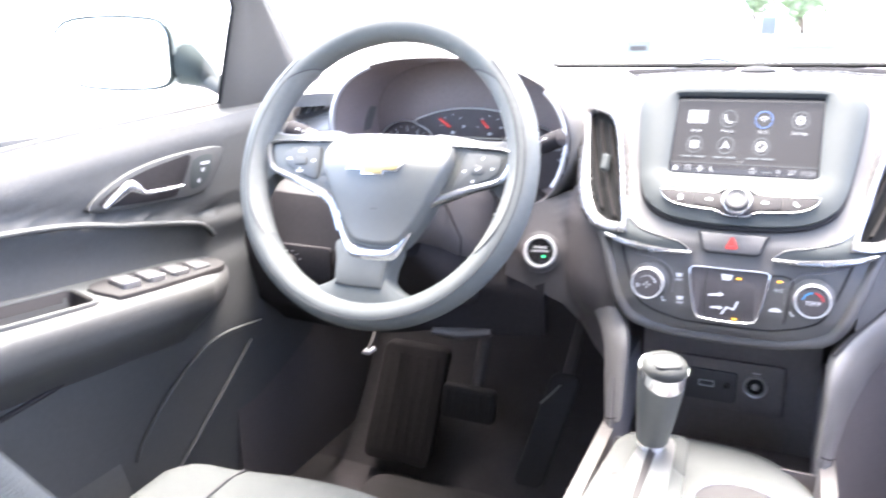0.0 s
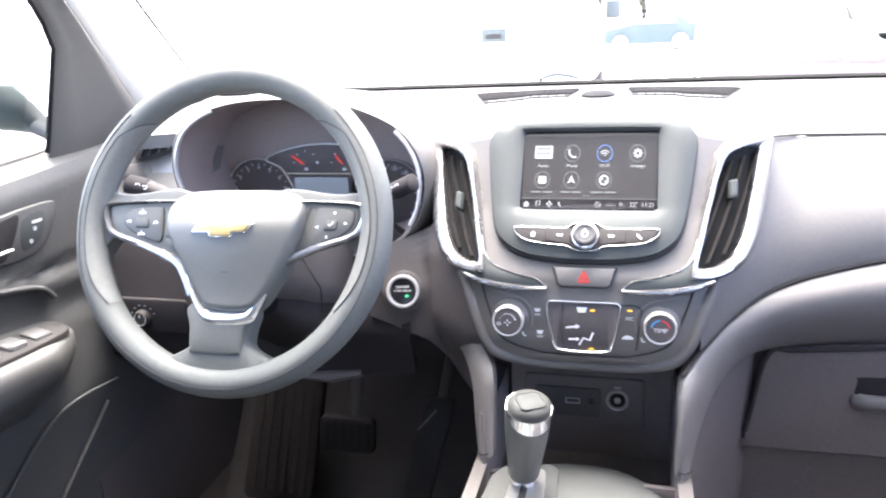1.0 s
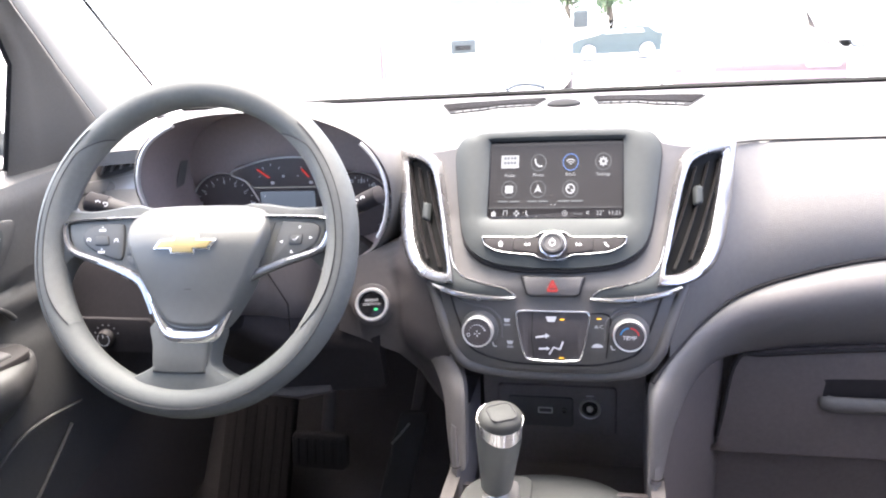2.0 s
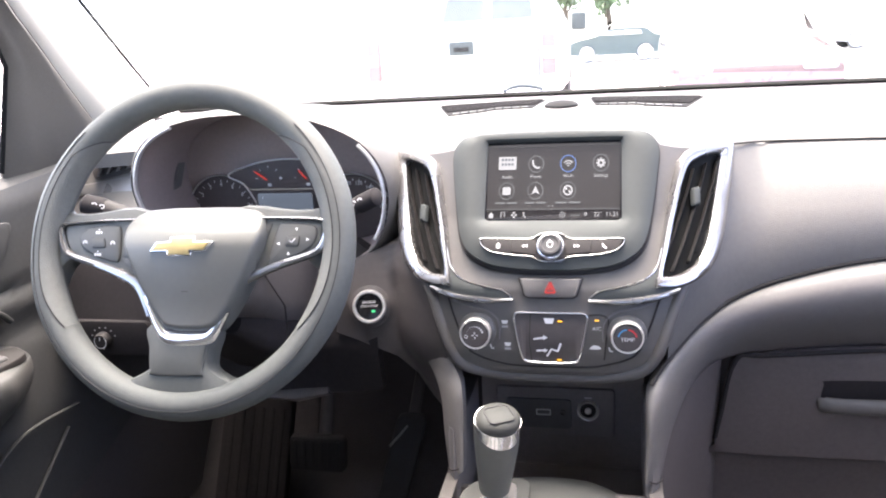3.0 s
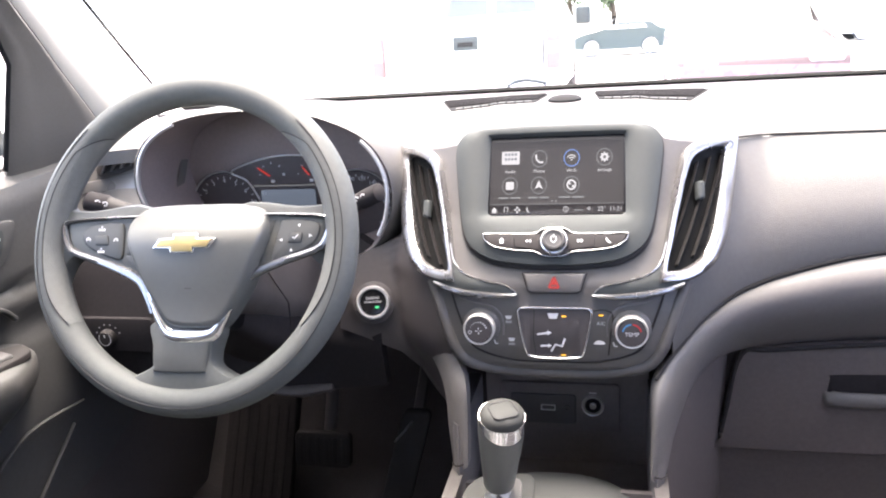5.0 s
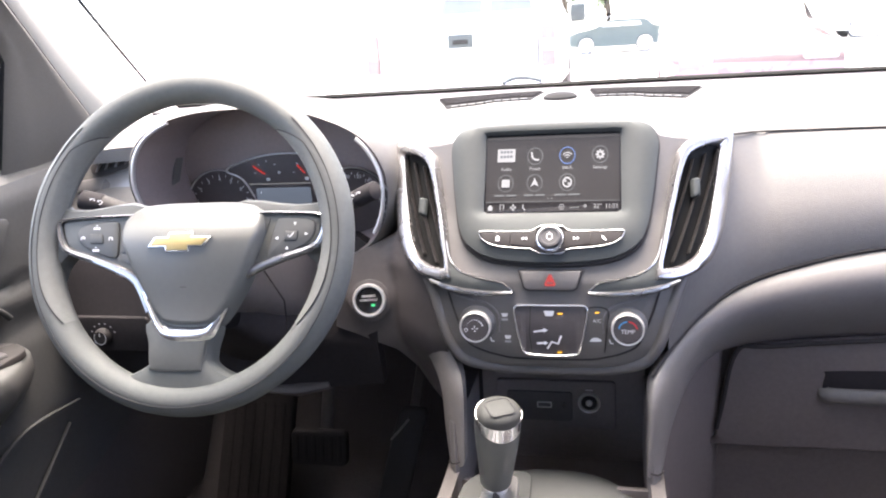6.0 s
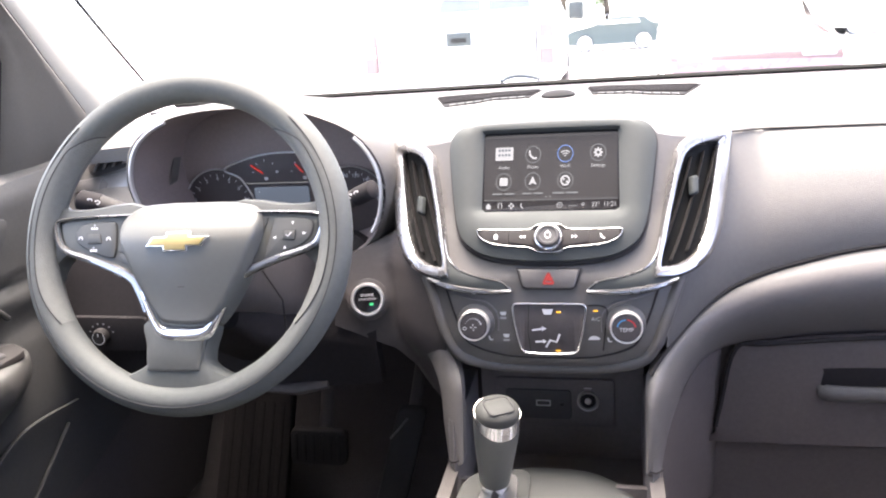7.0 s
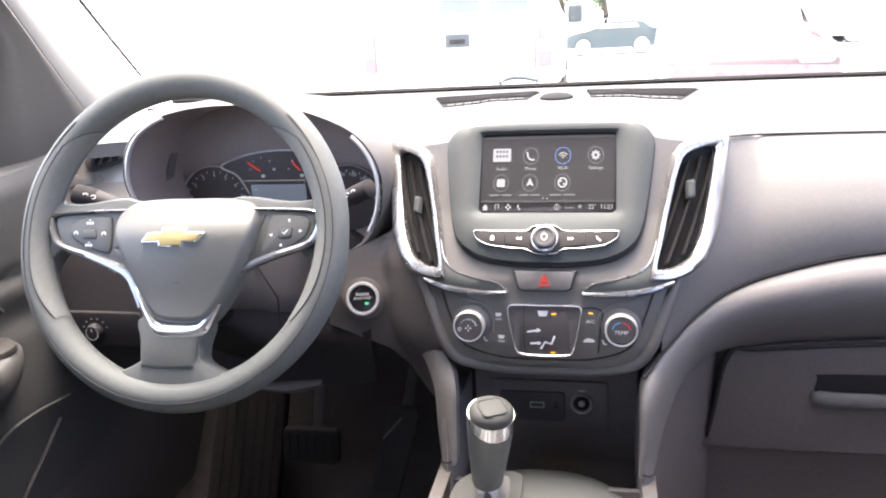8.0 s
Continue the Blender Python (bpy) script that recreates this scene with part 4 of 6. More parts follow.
for sx in (-1, 1):
    kx, kz = 0.083 * sx, 0.9145
    km = look(face(kx, kz, -0.003), face(kx, kz, -1))
    dial = part("climate_knob", lathe([(0.0215, 0), (0.0212, 0.002), (0.0178, 0.0045), (0.0172, 0.006)], km, 40), M_FASCIA, stack, "round chrome-rimmed climate knob")
    part("chrome_rim", lathe([(0.0172, 0.004), (0.0176, 0.012), (0.0175, 0.0172), (0.0168, 0.0188), (0.0158, 0.0186), (0.0151, 0.017)], km, 40), M_KNOBRIM, dial)
    part("cap", lathe([(0.0152, 0.01), (0.0152, 0.0174), (0.0142, 0.0184), (0.005, 0.0187)], km, 40), M_DARK, dial)
    # symbols sit square on the knob's end
    o_, n_ = face(kx, kz, 0.0159), (face(kx, kz, 1) - face(kx, kz, 0)).normalized()
    ux = Vector((0, 0, 1)).cross(n_).normalized() * -1
    ux = ux if ux.x > 0 else -ux
    uz = n_.cross(ux)
    uz = uz if uz.z > 0 else -uz
    cap_at = lambda a, b, w=0.0, o_=o_, ux=ux, uz=uz, n_=n_: o_ + ux * a + uz * b + n_ * (w + 0.0004)
    if sx > 0:
        part("warm_arc", annulus(0, 0, 0.0088, 0.0104, cap_at, 0, 14, None, 10, 85), M_REDMARK, dial)
        part("cold_arc", annulus(0, 0, 0.0088, 0.0104, cap_at, 0, 14, None, 95, 170), material("blue_marking", (0.05, 0.25, 0.5), 0.5), dial)
        part("lettering", words("TEMP", 0.0062, cap_at, 0, -0.0015), M_MARK, dial)
        part("pointer", flat([(-0.0165, -0.0012), (-0.0185, 0.0), (-0.0165, 0.0014)], cap_at, -0.004), M_RED, dial)
    else:
        sgn = bmesh.new()
        for k in range(9):
            a = radians(160 - 17.5 * k)
            annulus(0.0092 * math.cos(a), 0.0092 * math.sin(a), 0, 0.0004 + 0.0001 * k, cap_at, 0, 8, sgn)
        annulus(-0.0098, -0.0025, 0.0014, 0.0022, cap_at, 0, 12, sgn)
        for a in range(0, 360, 90):
            c, s = math.cos(radians(a)), math.sin(radians(a))
            flat([(0.0006 * c, -0.001 + 0.0006 * s), (0.0034 * c - 0.0012 * s, -0.001 + 0.0034 * s + 0.0012 * c), (0.0036 * c + 0.0008 * s, -0.001 + 0.0036 * s - 0.0008 * c)], cap_at, 0, sgn)
        part("fan_signs", sgn, M_MARK, dial)
    part("brow", sweep([face(kx + sx * a, b, -0.0025) for a, b in curve([(-0.0255, 0.905), (-0.0245, 0.925), (-0.012, 0.938), (0.01, 0.943), (0.03, 0.949)], 6, False)], 0.0011, 0.0011, 6), M_RAIL, stack)

# start button on the column side
start_at = Vector((-0.232, 0.012, 0.916))
start = thing("start_button", "round engine start button with a chrome ring", "button", tuple(start_at))
sn = Vector((0.18, -0.93, 0.32)).normalized()
smx = look(start_at + sn * 0.0, start_at - sn)
part("ring", lathe([(0.0215, -0.01), (0.0215, 0.004), (0.02, 0.0065), (0.0175, 0.0065), (0.0165, 0.003)], smx, 40), M_KNOBRIM, start)
part("surround", lathe([(0.027, -0.012), (0.0265, 0.000), (0.0215, 0.0025), (0.02, 0.0025)], smx, 40), M_DARK, start)
part("button", lathe([(0.0166, -0.002), (0.0166, 0.003), (0.0155, 0.0045), (0.006, 0.0048)], smx, 40), M_PIANO, start)
su = Vector((0, 0, 1)).cross(sn).normalized()
su = su if su.x > 0 else -su
sv = sn.cross(su)
sv = sv if sv.z > 0 else -sv
st_at = lambda a, b, w=0.0: start_at + su * a + sv * b + sn * (0.0050 + w)
tw = bmesh.new()
words("ENGINE", 0.0048, st_at, 0, 0.0055, tw)
words("START/STOP", 0.0040, st_at, 0, 0.0005, tw)
part("lettering", tw, M_MARK, start)
part("lamp", flat(rounded(0.0025, -0.0075, 0.0075, -0.0045, 0.0006, 1), st_at, 0.0003), M_GREEN, start)


# ---- instrument cluster ----
cluster = thing("instrument_cluster", "hooded dark instrument cluster with lit gauges", "instrument cluster", (-0.395, 0.12, 1.05))
OPEN = [(-0.395, 1.157), (-0.345, 1.154), (-0.300, 1.145), (-0.248, 1.122), (-0.220, 1.092), (-0.209, 1.053), (-0.219, 1.005), (-0.255, 0.968), (-0.33, 0.95), (-0.46, 0.95), (-0.535, 0.975), (-0.556, 1.026), (-0.566, 1.069), (-0.552, 1.112), (-0.515, 1.14), (-0.46, 1.154)]
op = curve(OPEN, 4)
oc = Vector((-0.395, 1.055))


def grown(k, dx=0.0):
    return [(oc.x + (a - oc.x) * k, oc.y + (b - oc.y) * k) for a, b in op]


def cl(o, y):
    return [(a, y + 0.03 * (b - 1.07), b) for a, b in o]


part("tunnel", loft(bmesh.new(), [cl(op, 0.055), cl(grown(0.985), 0.075), cl(grown(0.955), 0.12), cl(grown(0.945), 0.178)]), M_HOLLOW, cluster, "dark inside of the hood", 60)
hood = bmesh.new()
ring0, ring1, ring2, ring3 = cl(op, 0.055), cl(grown(1.012), 0.050), cl(grown(1.045), 0.058), cl(grown(1.075), 0.085)
back = [(a, 0.20 + 0.0 * b, b if b < 1.09 else 1.09 + (b - 1.09) * 0.86) for a, b in grown(1.12)]
back2 = [(a, 0.40, min(b, 1.09) + max(0, b - 1.09) * 0.42) for a, b in grown(1.16)]
part("hood", loft(hood, [ring0, ring1, ring2, ring3, back, back2]), M_SOFT, cluster, "moulded hood, sunlit on top", 60)
n_op = len(op)
for lo_, hi_ in ((44, 58), (13, 26)):
    pts = [op[k % n_op] for k in range(lo_, hi_)]
    part("chrome_trim", sweep([(a + (0.004 if a < oc.x else -0.004), 0.050 + 0.03 * (b - 1.07), b) for a, b in pts], 0.0028, 0.0035, 8, ups=(0, -1, 0)), M_KNOBRIM, cluster, "curved chrome edge of the hood")


def dial_at(x, z, w=0.0):
    return Vector((x, 0.174 - w, z))


part("face_panel", plate(grown(0.96), dial_at, 0.0, -0.006, 0.001), M_HOLLOW, cluster)
DASHG = material("gauge_face", (0.075, 0.064, 0.064), 0.5, vary=0.1, Specular_IOR_Level=0.3)


def gauge(name, cx, cz, r, a0, a1, labels, lab_r, size):
    base = part(name, lathe([(r, -0.004), (r, 0.004), (r - 0.002, 0.006), (r - 0.004, 0.003), (0.002, 0.003)], look(dial_at(cx, cz), dial_at(cx, cz, -1)), 48), DASHG, cluster)
    part("rim", lathe([(r, 0.002), (r + 0.0012, 0.005), (r, 0.0075), (r - 0.0015, 0.005)], look(dial_at(cx, cz), dial_at(cx, cz, -1)), 48, cap=False), M_KNOBRIM, base)
    tk = bmesh.new()
    n = len(labels)
    for k in range(n * 2 - 1):
        a = radians(a0 + (a1 - a0) * k / (2 * n - 2))
        l = 0.006 if k % 2 == 0 else 0.0035
        stroke([(cx + (r - 0.007) * math.cos(a), cz + (r - 0.007) * math.sin(a)), (cx + (r - 0.007 - l) * math.cos(a), cz + (r - 0.007 - l) * math.sin(a))], 0.001, dial_at, 0.0036, tk)
    for k, t in enumerate(labels):
        a = radians(a0 + (a1 - a0) * k / (n - 1))
        if t:
            words(t, size, dial_at, cx + lab_r * math.cos(a), cz + lab_r * math.sin(a), tk, 0.0038)
    part("scale_marks", tk, M_MARK, base)
    return base


tach = gauge("tachometer", -0.502, 1.005, 0.056, 192, -12, ["0", "1", "2", "3", "4", "5", "6", "7", "8"], 0.0415, 0.0085)
speed = gauge("speedometer", -0.295, 1.003, 0.056, 215, -35, ["0", "20", "40", "60", "80", "100", "120", "140", "160", "180", "200", "220"], 0.043, 0.0078)
part("needle", stroke([(-0.290, 1.003), (-0.326, 0.977)], 0.002, dial_at, 0.0055), M_RED, speed)
part("needle", stroke([(-0.500, 1.003), (-0.54, 0.975)], 0.002, dial_at, 0.0055), M_RED, tach)
mid = curve([(-0.484, 1.060), (-0.455, 1.073), (-0.42, 1.080), (-0.385, 1.082), (-0.35, 1.079), (-0.32, 1.07), (-0.312, 1.06), (-0.335, 1.045), (-0.35, 1.02), (-0.352, 0.992), (-0.43, 0.992), (-0.446, 1.02), (-0.462, 1.047)], 4)
centre = part("gauge_panel", plate(mid, dial_at, 0.009, -0.002, 0.001), DASHG, cluster, "fuel and temperature gauges over a small display")
part("chrome_arc", sweep([dial_at(a, b, 0.0095) for a, b in curve([(-0.446, 1.02), (-0.462, 1.047), (-0.486, 1.0605), (-0.455, 1.0735), (-0.42, 1.081), (-0.385, 1.083), (-0.35, 1.080), (-0.32, 1.071)], 6, False)], 0.0014, 0.0014, 8), M_KNOBRIM, centre)
part("display", plate(rounded(-0.442, 0.996, -0.357, 1.033, 0.003), dial_at, 0.011, 0.006, 0.0006), M_STATUS, centre, "blue-grey driver display")
part("divider", stroke([(-0.455, 1.039), (-0.337, 1.039)], 0.0012, dial_at, 0.0093), M_DIM, centre)
gm = bmesh.new()
for cx in (-0.421, -0.361):
    for k in range(5):
        a = radians(170 - 40 * k)
        stroke([(cx + 0.018 * math.cos(a), 1.052 + 0.019 * math.sin(a)), (cx + 0.021 * math.cos(a), 1.052 + 0.022 * math.sin(a))], 0.0012, dial_at, 0.0094, gm)
    flat(rounded(cx - 0.003, 1.0435, cx + 0.003, 1.048, 0.001, 1), dial_at, 0.0094, gm)
    flat(rounded(cx + 0.016, 1.0535, cx + 0.020, 1.0575, 0.001, 1), dial_at, 0.0094, gm)
stroke([(-0.434, 1.0285), (-0.434, 1.0255)], 0.0008, dial_at, 0.0114, gm)
part("gauge_marks", gm, M_MARK, centre)
for x0, x1 in ((-0.424, -0.442), (-0.362, -0.373)):
    part("needle", stroke([(x0, 1.0535), (x1, 1.0665)], 0.0017, dial_at, 0.0115), M_RED, centre)


# ---- steering wheel and column ----
WC = Vector((-0.3770, -0.14, 1.0385))
TILT, TURN = radians(22.7), radians(2.3)
wn_ = Matrix.Rotation(TURN, 3, "Z") @ Vector((0, -math.cos(TILT), math.sin(TILT)))
wu_ = Matrix.Rotation(TURN, 3, "Z") @ Vector((1, 0, 0))
wv_ = wn_.cross(wu_)


def wh(u, v, w=0.0):
    """A point in the wheel's own plane, in metres from its centre; w towards the driver."""
    return WC + wu_ * u + wv_ * v + wn_ * w


wheel = thing("steering_wheel", "dark grey three-spoke steering wheel with silver trim", "steering wheel", tuple(WC))
RM = 0.1688
rim = bmesh.new()
rings = []
for k in range(96):
    a = 2 * math.pi * k / 96
    c, s = math.cos(a), math.sin(a)
    fat = 1.0 - 0.02 * max(0, -s) ** 4 + 0.05 * math.exp(-((abs(math.degrees(math.atan2(s, abs(c)))) - 20) / 14) ** 2)
    ring = []
    for j in range(16):
        b = 2 * math.pi * j / 16
        rr = RM + 0.0166 * fat * math.cos(b)
        ring.append(wh(rr * c, rr * s, 0.0175 * fat * math.sin(b)))
    rings.append(ring)
loft(rim, rings + [rings[0]])
rim_ob = part("rim", rim, M_WHEEL, wheel, "moulded grey grip", 80)


# ring-shaped parting line of the grip
part("parting_line", sweep([wh((RM + 0.0052) * math.cos(a), (RM + 0.0052) * math.sin(a), 0.0171) for a in np.linspace(radians(134), radians(406), 90)], 0.0006, 0.0005, 6), M_STITCH, rim_ob)

# textured thumb rests let into the inner side of the grip
for sx in (-1, 1):
    def rest_at(u, v, lift=0.0004):
        a = radians(50 - 84 * u)
        lo_b = 172 - 74 * min(1, u / 0.16) ** 0.6 + 30 * max(0, (u - 0.75) / 0.25) ** 2
        b = radians(lo_b + (184 - lo_b) * v)
        c, s_ = math.cos(a), math.sin(a)
        fat_ = 1.0 + 0.05 * math.exp(-((abs(math.degrees(a)) - 20) / 14) ** 2)
        rr = RM + (0.0166 * fat_ + lift) * math.cos(b)
        return wh(sx * rr * c, rr * s_, (0.0175 * fat_ + lift) * math.sin(b))

    part("thumb_rest", sheet(rest_at, 40, 8), M_THUMB, rim_ob, "finely pitted thumb rest", 80)
    part("rest_seam", sweep([rest_at(u, 0.0, 0.0002) for u in np.linspace(0, 1, 40)], 0.0007, 0.0007, 5), M_STITCH, rim_ob)


# spokes
def spoke(o, w0, w1, e, name, mat, label=""):
    return part(name, plate(o, wh, w1, w0, e), mat, wheel, label)


def ws(u, v, w=0.0):
    """The same plane for what sits on the spokes, stretched and shifted to fit the camera's view."""
    return wh(u * 1.035 + 0.004, v - 0.002, w)


for sx in (-1, 1):
    o = curve([(sx * a, b) for a, b in [(0.163, 0.058), (0.15, 0.041), (0.12, 0.0375), (0.05, 0.040), (0.03, -0.02), (0.04, -0.06), (0.058, -0.045), (0.075, -0.034), (0.125, -0.014), (0.146, -0.022), (0.158, -0.05), (0.166, -0.02), (0.168, 0.02)]], 4)
    sp = spoke(o, -0.018, 0.003, 0.0075, "spoke", M_SPOKE)
    pod = curve([(sx * a, b) for a, b in [(0.050, 0.0285), (0.10, 0.0275), (0.137, 0.025), (0.143, 0.019), (0.139, 0.003), (0.130, -0.006), (0.10, -0.0165), (0.066, -0.0285), (0.050, -0.030)]], 4)
    part("switch_pod", plate(pod, ws, 0.0065, -0.004, 0.002), M_SPOKE, sp, "button pod")
    trim = curve([(sx * a, b) for a, b in [(0.050, 0.0300), (0.10, 0.0292), (0.139, 0.0268), (0.1475, 0.020), (0.1435, 0.002), (0.133, -0.0085), (0.10, -0.0195), (0.070, -0.0315), (0.055, -0.0405), (0.0465, -0.054), (0.038, -0.073)]], 5, False)
    nt_ = len(trim)
    wd = [0.0016 + 0.0024 * min(1, max(0, (k / nt_ - 0.16) / 0.16)) + 0.0024 * min(1, max(0, (k / nt_ - 0.5) / 0.3)) for k in range(nt_)]
    part("silver_trim", sweep([ws(a, b, 0.006) for a, b in trim], wd, 0.0042, 8, ups=tuple(wn_)), M_CHROME, sp, "satin chrome trim round the buttons")
    # one broad rocker with a middle key, and two flat keys beside the airbag cover
    if sx < 0:
        rocker = [(-0.1245, 0.010), (-0.1165, 0.0200), (-0.100, 0.0232), (-0.083, 0.0235), (-0.0775, 0.0195), (-0.0765, 0.0), (-0.0775, -0.0130), (-0.0825, -0.0160), (-0.098, -0.0115), (-0.118, -0.0015)]
        signs = [(-0.102, 0.0165), (-0.102, -0.0075), (-0.1175, 0.0055), (-0.0855, 0.0045)]
        middle = (-0.102, 0.0050, 0.0080, 0.0052)
        flats = [[(-0.0735, 0.0235), (-0.052, 0.0240), (-0.052, 0.0085), (-0.0730, 0.0085)], [(-0.0730, 0.0065), (-0.052, 0.0065), (-0.052, -0.0110), (-0.0735, -0.0100)], [(-0.0735, -0.0125), (-0.052, -0.0132), (-0.052, -0.0265), (-0.068, -0.0215)]]
    else:
        rocker = [(0.0965, 0.0190), (0.1030, 0.0235), (0.120, 0.0228), (0.1325, 0.0208), (0.1375, 0.0150), (0.1345, 0.0030), (0.126, -0.0050), (0.110, -0.0125), (0.0935, -0.0180), (0.0875, -0.0165)]
        signs = [(0.1165, 0.0165), (0.1085, -0.0080), (0.1285, 0.0060), (0.0975, 0.0020)]
        middle = (0.1125, 0.0045, 0.0068, 0.0052)
        flats = [[(0.054, 0.0240), (0.0900, 0.0238), (0.0850, 0.0075), (0.054, 0.0070)], [(0.054, 0.0050), (0.0840, 0.0055), (0.0790, -0.0080), (0.054, -0.0100)], [(0.054, -0.0120), (0.0785, -0.0100), (0.0770, -0.0205), (0.054, -0.0270)]]
    rk = part("rocker_switch", plate(curve(rocker, 4), ws, 0.0086, 0.003, 0.0016), M_KEY, sp, "smooth four-way rocker switch")
    part("rocker_edge", sweep([ws(a, b, 0.0068) for a, b in curve(rocker, 4)], 0.0005, 0.0005, 5, ups=tuple(wn_), closed=True), M_STITCH, rk)
    cx, cz, hx, hz_ = middle
    mid_o = [(a + 0.14 * sx * (b - cz), b) for a, b in rounded(cx - hx, cz - hz_, cx + hx, cz + hz_, 0.0018, 3)]
    part("middle_key", plate(mid_o, ws, 0.0098, 0.003, 0.0010), M_KEY, rk)
    part("key_edge", sweep([ws(a, b, 0.0087) for a, b in mid_o], 0.0004, 0.0004, 5, ups=tuple(wn_), closed=True), M_STITCH, rk)
    for k, (cx, cz) in enumerate(signs):
        g = bmesh.new()
        if sx > 0:
            dx, dz = ((0, 1), (0, -1), (1, 0), (-1, 0))[k]
            flat([(cx + 0.0018 * dx + 0.0015 * dz, cz + 0.0018 * dz - 0.0015 * dx), (cx + 0.0018 * dx - 0.0015 * dz, cz + 0.0018 * dz + 0.0015 * dx), (cx - 0.0017 * dx, cz - 0.0017 * dz)][::-1] if k < 2 else
                 [(cx - 0.0016 * dx, cz - 0.0017), (cx - 0.0016 * dx, cz + 0.0017), (cx + 0.0021 * dx, cz)], ws, 0.0089, g)
        elif k < 2:
            for d in (-0.0028, 0.0, 0.0028):
                flat(rounded(cx + d - 0.0010, cz - 0.0016, cx + d + 0.0010, cz + 0.0012, 0.0003, 1), ws, 0.0089, g)
            flat([(cx - 0.0012, cz + 0.0024), (cx + 0.0012, cz + 0.0024), (cx, cz + 0.0042)], ws, 0.0089, g)
        else:
            annulus(cx, cz, 0.0015, 0.0026, ws, 0.0089, 14, g, -40, 220)
            stroke([(cx, cz), (cx + 0.0018, cz + 0.0020)], 0.0009, ws, 0.0089, g)
        part("switch_sign", g, M_MARK, rk)
    if sx > 0:
        part("switch_sign", stroke([(0.1098, 0.0048), (0.1118, 0.0028), (0.1156, 0.0072)], 0.0010, ws, 0.0101), M_MARK, rk)
    for k, o in enumerate(flats):
        fk = part("flat_key", plate(o, ws, 0.0078, 0.003, 0.0008), M_KEY, sp)
        if sx > 0 and k != 1:
            cx, cz = (0.0795, 0.0155) if k == 0 else (0.0700, -0.0165)
            g = stroke([(cx - 0.003, cz - 0.0016), (cx - 0.0005, cz + 0.0018), (cx + 0.0005, cz - 0.0012), (cx + 0.003, cz + 0.0016)], 0.0010, ws, 0.0081)
            part("switch_sign", g, M_MARK, fk)

stem = curve([(-0.034, -0.085), (-0.033, -0.115), (-0.035, -0.130), (-0.060, -0.1425), (-0.085, -0.1445), (-0.05, -0.166), (0.0, -0.172), (0.05, -0.166), (0.085, -0.1445), (0.060, -0.1425), (0.035, -0.130), (0.033, -0.115), (0.034, -0.085)], 4)
spoke(stem, -0.018, 0.008, 0.006, "lower_spoke", M_WHEEL, "broad lower spoke")
spoke(curve([(-0.034, -0.085), (-0.0345, -0.11), (-0.033, -0.132), (-0.028, -0.1375), (0.022, -0.1375), (0.027, -0.132), (0.0305, -0.11), (0.032, -0.085)], 4), -0.004, 0.0105, 0.003, "spoke_inlay", M_SPOKE, "grey inlay on the lower spoke")

# airbag cover: a shield that stands proud of the spokes
PADO = [(0, 0.0435), (0.034, 0.0435), (0.061, 0.0405), (0.071, 0.031), (0.0735, 0.017), (0.070, -0.002), (0.058, -0.032), (0.0445, -0.058), (0.031, -0.079), (0.021, -0.0865), (0.0, -0.0885)]
pado = curve(mirrored(PADO), 4)


def scaled(o, k, cz=-0.015):
    return [(a * k, cz + (b - cz) * k) for a, b in o]


def bulge(a, b, w):
    s = min(1, max(0, (b + 0.085) / 0.09))
    return wh(a * 1.055 + 0.0125, b - 0.002, w + 0.012 * s * s * (3 - 2 * s) - 13.0 * max(0, b + 0.004) ** 2 - 1.2 * a * a)


prings = [(scaled(pado, 1.045), -0.012), (scaled(pado, 1.035), 0.004), (scaled(pado, 1.0), 0.0145), (scaled(pado, 0.985), 0.0166)] + [(scaled(pado, k), 0.0180 + 0.0038 * (1 - k * k)) for k in np.linspace(0.965, 0.03, 22)]
pad = part("airbag_cover", loft(bmesh.new(), [[bulge(a, b, w) for a, b in o] for o, w in prings], True, True), M_PAD, wheel, "grey airbag cover with a gold emblem", 50)
vtrim = curve([(-0.0465, -0.054), (-0.038, -0.0735), (-0.030, -0.088), (-0.0235, -0.0955), (-0.012, -0.098), (0.012, -0.098), (0.0235, -0.0955), (0.030, -0.088), (0.038, -0.0735), (0.0465, -0.054)], 5, False)
nv_ = len(vtrim)
part("silver_vee", sweep([wh(a * 1.04 + 0.0075, b - 0.001, 0.0075) for a, b in vtrim], [0.0045 + 0.0045 * math.sin(math.pi * k / (nv_ - 1)) ** 2 for k in range(nv_)], 0.0055, 10, ups=tuple(wn_)), M_BRIGHT, wheel, "bright vee-shaped trim under the airbag cover")

# emblem: plain bow-shaped badge
def bow(k):
    o = [(-0.0105, 0.0095), (0.0135, 0.0095), (0.0135, 0.0048), (0.0315, 0.0048), (0.0245, -0.0048), (0.0105, -0.0048), (0.0105, -0.0095), (-0.0135, -0.0095), (-0.0135, -0.0048), (-0.0315, -0.0048), (-0.0245, 0.0048), (-0.0105, 0.0048)]
    return [(a * k - 0.003, b * k - 0.003) for a, b in o]


emb = lambda a, b, w=0.0: bulge(a, b, 0.0216 + w)
badge = part("emblem", plate(bow(1.08), emb, 0.002, -0.003, 0.0008), M_BRIGHT, pad, "chrome-edged badge")
part("emblem_fill", plate(inset(bow(1.0), 0.0008), emb, 0.0032, 0.0, 0.0006), M_GOLD, badge, "gold centre")
part("airbag_mark", stroke([(-0.004, -0.049), (0.003, -0.049)], 0.0008, emb, 0.0004), M_DARK, pad)

